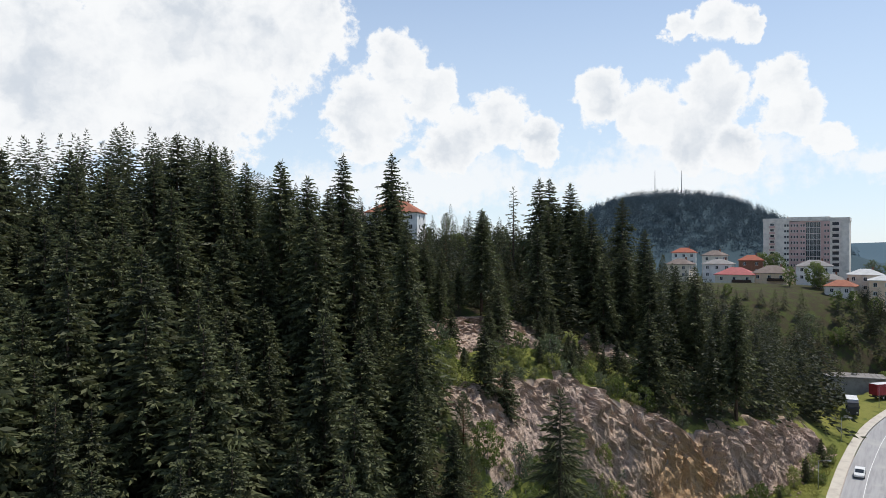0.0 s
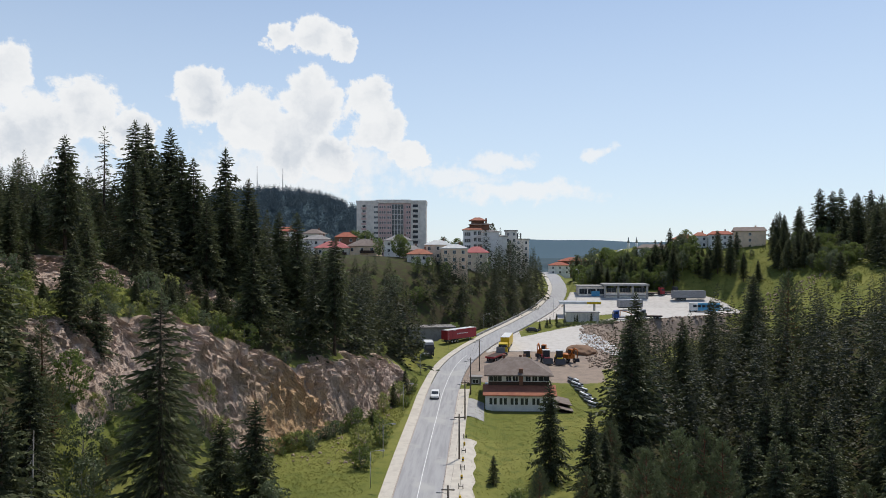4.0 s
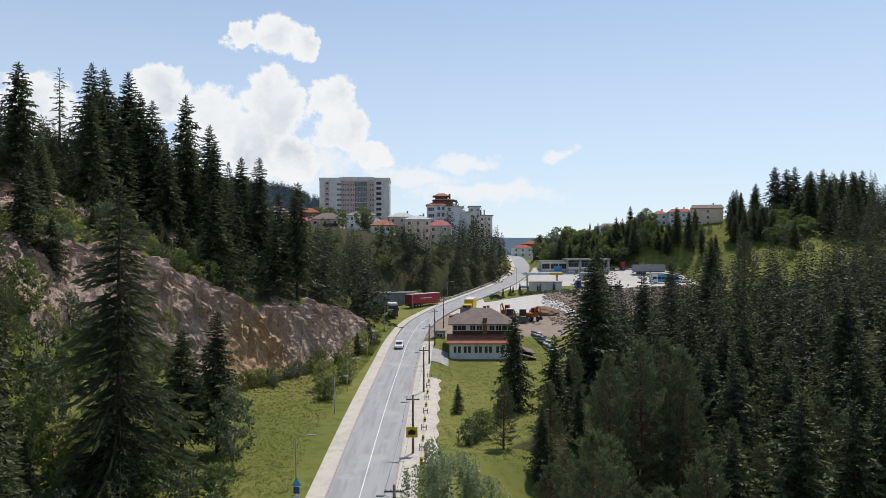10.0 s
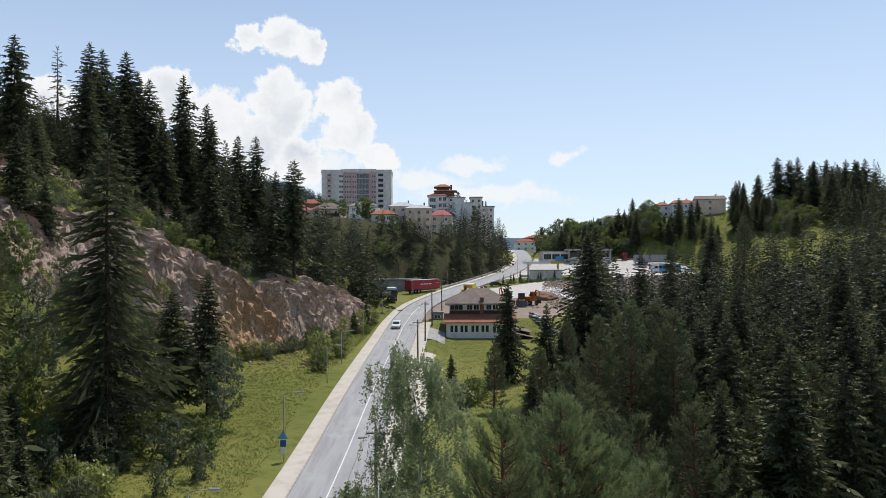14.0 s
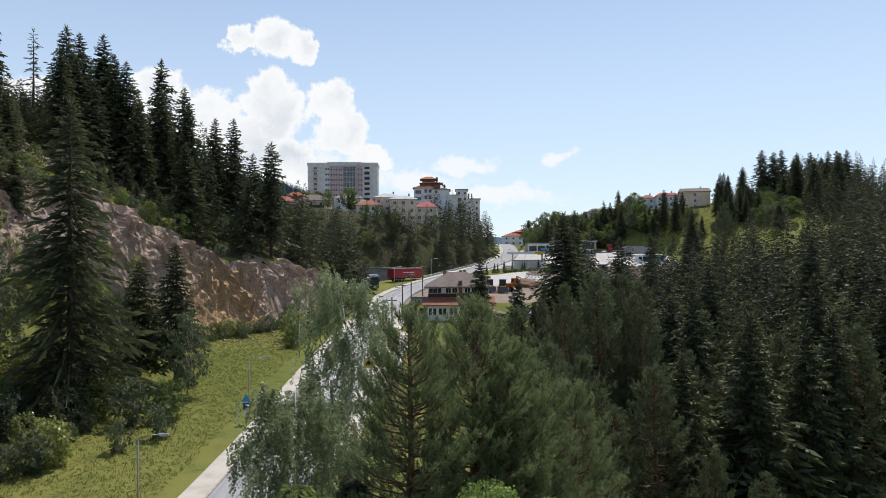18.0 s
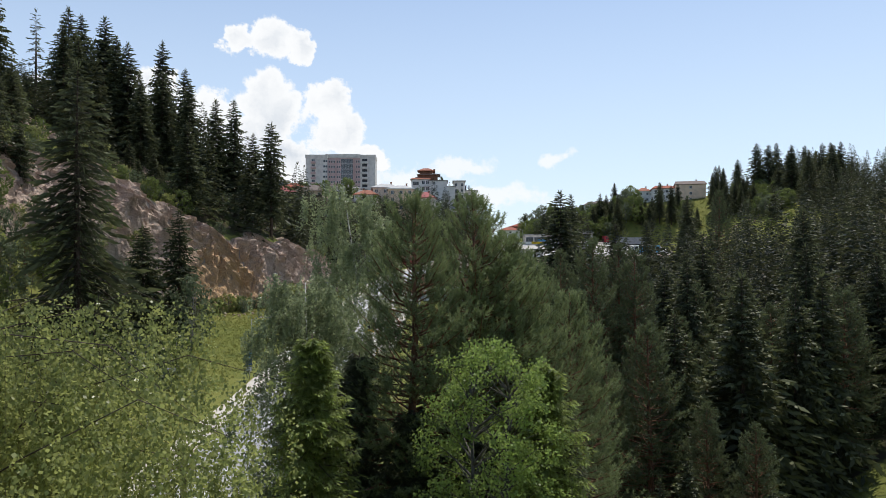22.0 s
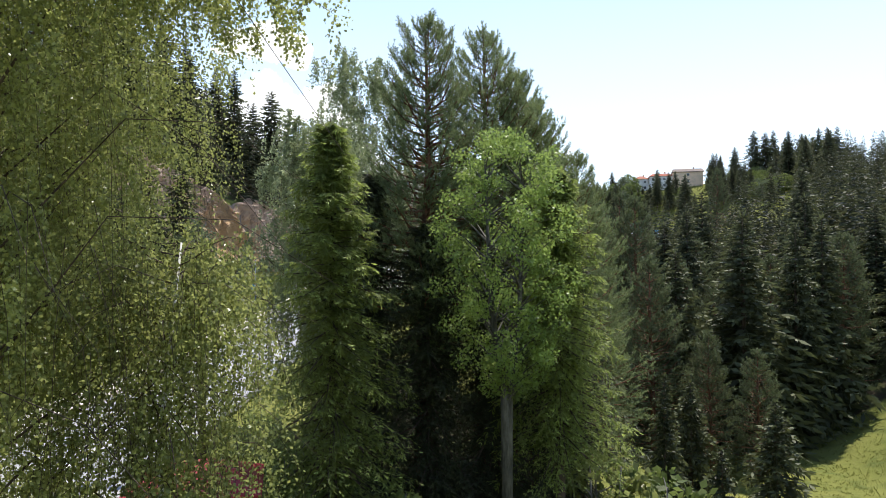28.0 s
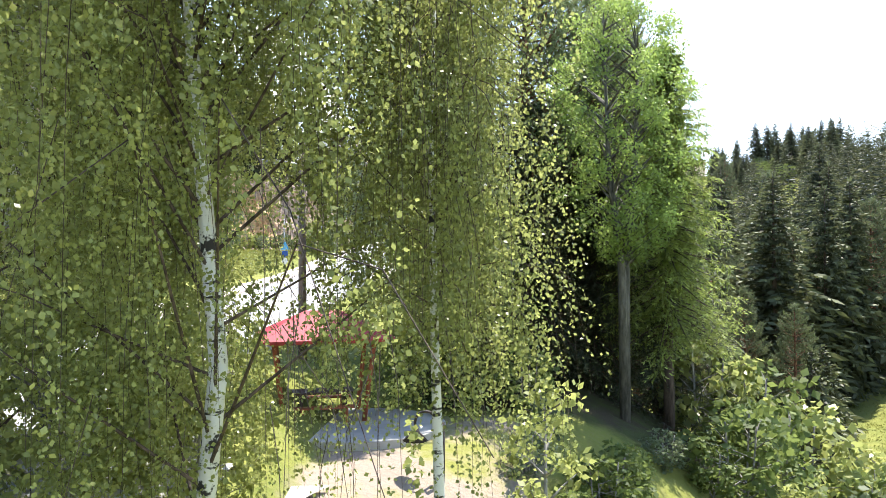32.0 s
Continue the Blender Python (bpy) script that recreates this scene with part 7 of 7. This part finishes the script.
def stones(name, n, where_, size, mat, label, seed):
    """A scatter of angular stones as one heap."""
    rg = np.random.default_rng(seed)
    cube = np.array([(a, b, c) for a in (-1, 1) for b in (-1, 1) for c in (-1, 1)], float)
    fc = np.array([(0, 1, 3, 2), (4, 6, 7, 5), (0, 4, 5, 1), (2, 3, 7, 6), (0, 2, 6, 4), (1, 5, 7, 3)])
    co, fs = [], []
    k = 0
    while k < n:
        x, y = where_(rg)
        if x is None:
            continue
        s = size * rg.uniform(0.35, 1.0) ** 1.5
        v = cube * (1 + 0.35 * rg.normal(size=(8, 3))) * rg.uniform(0.5, 1.0, 3) * s / 2
        q = Euler(rg.uniform(0, 6.28, 3)).to_matrix()
        co.append(v @ np.array(q).T + [x, y, ground_at(x, y) + 0.1 * s])
        fs.append(fc + 8 * k)
        k += 1
    return tagged(part(name, raw_mesh(name, np.concatenate(co), np.concatenate(fs)), mat), label, "rubble", kind="stuff")


def on_bank(y0, y1, lo, hi):
    def pick(rg):
        y = rg.uniform(y0, y1)
        return float(shelf_e(y)) + rg.uniform(lo, hi), y
    return pick


stones("rubble", 3600, on_bank(186, 288, -3, 24), 0.75, M["earth_stone"], "tipped brown and grey rubble down the bank", 5)
stones("rubble", 1700, on_bank(208, 232, -3, 15), 0.6, M["white"], "white building waste tipped on the bank", 6)
stones("rubble", 420, lambda rg: (rg.uniform(-40, -19), rg.uniform(112, 156)), 0.5, M["earth_stone"], "fallen stones at the foot of the rock face", 7)
heap = bmesh.new()
bmesh.ops.create_icosphere(heap, subdivisions=4, radius=1.0)
for v in heap.verts:
    v.co = Vector((v.co.x * 4.2, v.co.y * 4.8, max(-0.3, v.co.z) * 2.0)) * (1 + 0.18 * noise.noise(v.co * 2.5))
h_ = part("earth_mound", heap, material("brown earth", concrete_look((0.26, 0.16, 0.10), (0.20, 0.12, 0.08))))
h_.matrix_world = place(26.5, 205, 20)
tagged(h_, "brown heap of soil at the yard's edge", "soil heap")

# ---- shrubs of the yard ----
for x, y, h in ((17.5, 239, 3.6), (20.5, 246, 3.4), (24.0, 249, 4.2), (27.0, 251, 3.4), (31.5, 253, 3.6), (30.6, 252.6, 3.2), (36.5, 254.5, 4.0), (22, 252, 2.8)):
    plant(spruces[5][0], x, y, h, 16, 0.75, rng=rng)
for k in range(60):
    x = rng.uniform(19, 46)
    y = 246 + (x - 16) * 0.42 - rng.uniform(0, 5)
    plant(bushes[rng.choice((0, 1))][0], x, y, rng.uniform(0.6, 1.3), 3.0, 1.5, rng=rng)
for x, y, h, k in ((50, 352, 14, 1), (54, 362, 13, 1), (58, 356, 12, 0), (47, 374, 13, 1), (62, 348, 9, 2), (66, 344, 9, 1), (70, 338, 8, 0), (74, 341, 9, 1), (80, 336, 8, 1), (85, 338, 8, 0), (90, 335, 9, 1), (94, 330, 7, 0),
                   (60, 336, 8, 1), (52, 341, 8, 0), (-58, 320, 12, 2), (-53, 324, 12, 0), (-33, 276, 9, 2), (-31, 273, 8, 0), (-8, 325, 11, 1), (-13, 330, 10, 0), (-19, 328, 10, 1), (-40, 270, 7, 0), (-14, 258, 6, 2), (-20, 256, 6, 0),
                   (-104, 168, 5, 2), (-99, 165, 4.5, 0), (-94, 160, 5, 2), (-97, 150, 6, 2), (-90, 155, 4, 0)):
    plant(broads[k][0], x, y, h, broads[k][1], 1.0, rng=rng)
for _ in range(70):
    x, y = rng.uniform(44, 112), rng.uniform(318, 352)
    if x < float(road_x(y)) + 12 or (x > 96 and y > 325) or (72 < x < 92 and y > 348) or (x > 92 and rng.random() < 0.6):
        continue
    if rng.random() < 0.6:
        k = rng.randrange(3)
        plant(broads[k][0], x, y, rng.uniform(5, 9), broads[k][1], 1.1, rng=rng)
    else:
        ob, base = rng.choice(spruces)
        plant(ob, x, y, rng.uniform(8, 14), base, 1.1, rng=rng)
for x, y, h in ((72, 326, 15), (76, 330, 17), (82, 322, 16), (99, 316, 15), (103, 312, 17), (101, 322, 14), (106, 305, 12), (66, 332, 13), (60, 329, 12), (126, 322, 15), (131, 326, 13), (138, 327, 16), (148, 330, 23), (152, 327, 22), (157, 330, 23), (166, 334, 21), (173, 336, 22), (180, 340, 20), (160, 325, 19), (110, 300, 9), (133, 305, 12), (150, 310, 15), (163, 315, 15), (172, 318, 15)):
    ob, base = rng.choice(spruces)
    plant(ob, x, y, h, base, 1.1, rng=rng)

# ---- beside the camera: pad, shelter, lamp, sapling ----
pad = tagged(part("concrete_pad", soft(tube(bmesh.new(), [(0, 0, -0.5), (0, 0, 0.0)], 1.9, 40), 0.02), M["concrete"]), "round grey concrete pad with damp stains", "pad", kind="structure")
pad.matrix_world = Matrix.Translation((-2.6, 18.0, ground_at(-2.6, 18.0) + 0.12)) @ Matrix.Diagonal((1.25, 1.1, 1, 1))
ribbon("forecourt", -8, 13.2, lambda y: road_x(y) + HALF + 0.4, lambda y: np.maximum(shelf_e(y) - 0.2, road_x(y) + HALF + 1.2), M["concrete"], "bright paved forecourt beside the road", "forecourt", 0.12)
sz = ground_at(-3.7, 18.9) + 0.05
hutR = thing("picnic_shelter", Matrix.Translation((-3.7, 18.9, sz)) @ Matrix.Rotation(radians(12), 4, "Z"), "red-roofed timber picnic shelter with slanting posts", "shelter")
r = part("roof", hip_roof(3.1, 2.4, 0.7, 0.35, 0.08, 0.3), M["red"], hutR, "faded red metal roof")
r.location = (0, 0, 2.35)
for a in (-1, 1):
    for b in (-1, 1):
        part("post", tube(bmesh.new(), [(a * 1.05, b * 0.8, -0.2), (a * 1.35, b * 1.05, 2.35)], 0.07, 6), M["terracotta"], hutR)
part("beam", boxes((0, -1.05, 2.2, 2.9, 0.12, 0.14), (0, 1.05, 2.2, 2.9, 0.12, 0.14)), M["terracotta"], hutR)
part("table", boxes((0, 0, 0.72, 1.7, 0.8, 0.06), (-0.6, 0, 0, 0.1, 0.6, 0.72), (0.6, 0, 0, 0.1, 0.6, 0.72)), M["dark_wood"], hutR)
for b in (-0.8, 0.8):
    part("bench", boxes((0, b, 0.42, 1.7, 0.3, 0.05), (-0.6, b, 0, 0.08, 0.26, 0.42), (0.6, b, 0, 0.08, 0.26, 0.42)), M["terracotta"], hutR)

lx, ly = -0.35, 14.3
lampP = thing("park_lamp", place(lx, ly, 0), "black park lamp with hooked arm and ribbed shade", "park lamp")
zt = 2.05 - ground_at(lx, ly)
part("post", tube(bmesh.new(), [(0, 0, -0.3), (0, 0, zt)], 0.045, 10), M["dark_metal"], lampP)
part("bracket", boxes((-0.07, 0, zt - 0.75, 0.1, 0.05, 0.06), (-0.07, 0, zt - 0.15, 0.1, 0.05, 0.06)), M["dark_metal"], lampP)
hook = [(-0.13, 0, zt - 0.85), (-0.13, 0, zt)] + [(-0.13 - 0.24 * (1 - math.cos(a)), 0, zt + 0.24 * math.sin(a)) for a in (0.4, 0.8, 1.2, 1.57, 1.9, 2.3, 2.7, 3.14)] + [(-0.61, 0, zt - 0.12)]
part("arm", tube(bmesh.new(), hook, 0.03, 8), M["dark_metal"], lampP)
cap = part("shade", tube(bmesh.new(), [(-0.61, 0, zt - 0.10), (-0.61, 0, zt - 0.2), (-0.61, 0, zt - 0.24), (-0.61, 0, zt - 0.40)], [0.07, 0.10, 0.12, 0.26], 20), M["dark_metal"], lampP)
for k in range(16):
    a = k * 0.3927
    c, s = math.cos(a), math.sin(a)
    part("rib", tube(bmesh.new(), [(-0.61 + 0.13 * c, 0.13 * s, zt - 0.25), (-0.61 + 0.275 * c, 0.275 * s, zt - 0.41)], 0.012, 4), M["dark_metal"], cap)
part("globe", tube(bmesh.new(), [(-0.61, 0, zt - 0.38), (-0.61, 0, zt - 0.44), (-0.61, 0, zt - 0.5)], [0.14, 0.13, 0.05], 14), M["lamp_glass"], lampP)

made = broad_parts(401, 5.2, 0.75, 15, 42, 0.16, 0.25, 1, 0.22)
sap = thing("sapling", base_at(1.35, 10.6), "thin young tree with pale yellow-green leaves", "sapling")
part("trunk", made[0], M["grey_bark"], sap)
part("crown", quads_mesh("crown", *made[1:]), M["birch_leaf"], sap)

# dead spruce on the slope
rg = np.random.default_rng(9)
dead = thing("dead_spruce", base_at(-41, 63), "bare grey dead spruce with broken branches", "dead tree")
bm = tube(bmesh.new(), [(0, 0, -0.5), (0, 0, 8), (0.2, 0, 15)], [0.2, 0.13, 0.03], 7)
for k in range(46):
    z, a = 2 + 12.5 * k / 46, rg.uniform(0, 6.28)
    l = 2.6 * (1 - z / 17) * rg.uniform(0.5, 1.2)
    tube(bm, [(0, 0, z), (l * 0.6 * math.cos(a), l * 0.6 * math.sin(a), z - 0.1), (l * math.cos(a), l * math.sin(a), z - 0.5 * l)], [0.035, 0.02, 0.006], 4, False)
part("trunk", bm, M["grey_bark"], dead)
spar = tree("spruce", base_at(-74.9, 138.2), spruce_parts(55, 22.5, 3.3, 62, 6, 0.12, 0.3, gaps=0.3, power=0.5, fat=0.8, hang=False), (M["bark"], M["spruce"]),
            "tall thin spruce with sparse see-through branches", "spruce tree")

# ---- meadow grass, weeds and flowers ----


def tufts(name, n, pick, height, label, seed, mat="grass_blade", blades_=5):
    rg = np.random.default_rng(seed)
    P = np.array([p for p in (pick(rg) for _ in range(n)) if p is not None])
    P = np.repeat(P, blades_, 0) + rg.normal(0, 0.12, (len(P) * blades_, 2))
    z = land(P[:, 0], P[:, 1]) - 0.03
    d = rg.normal(size=(len(P), 3)) * 0.75 + [0, 0, 1]
    l = height * rg.uniform(0.5, 1.3, len(P))
    q = blades(np.column_stack([P, z]), d, l, 0.02 + 0.045 * l, rg)
    return tagged(part(name, quads_mesh(name, q), M[mat]), label, "grass", kind="stuff")


def verge_spot(rg):
    y = rg.uniform(34, 165)
    return road_x(y) - HALF - PAVE - rg.uniform(0.1, 1.0) * (float(foot_w(y)) + 3), y


def lawn_spot(rg):
    return rg.uniform(-2.6, 24), rg.uniform(86, 168)


def meadow_spot(rg):
    return rg.uniform(12, 58), rg.uniform(22, 80)


def far_spot(rg):
    return rg.uniform(92, 150), rg.uniform(225, 330)


tufts("verge_grass", 24000, verge_spot, 0.2, "long yellow-green grass on the road verge", 31)
tufts("lawn_grass", 6000, lawn_spot, 0.22, "rough grass around the white house", 32)
tufts("meadow_grass", 11000, meadow_spot, 0.26, "mown-looking meadow grass in the valley", 33)
tufts("slope_grass", 4000, far_spot, 0.9, "tall pale grass on the far slope", 34)
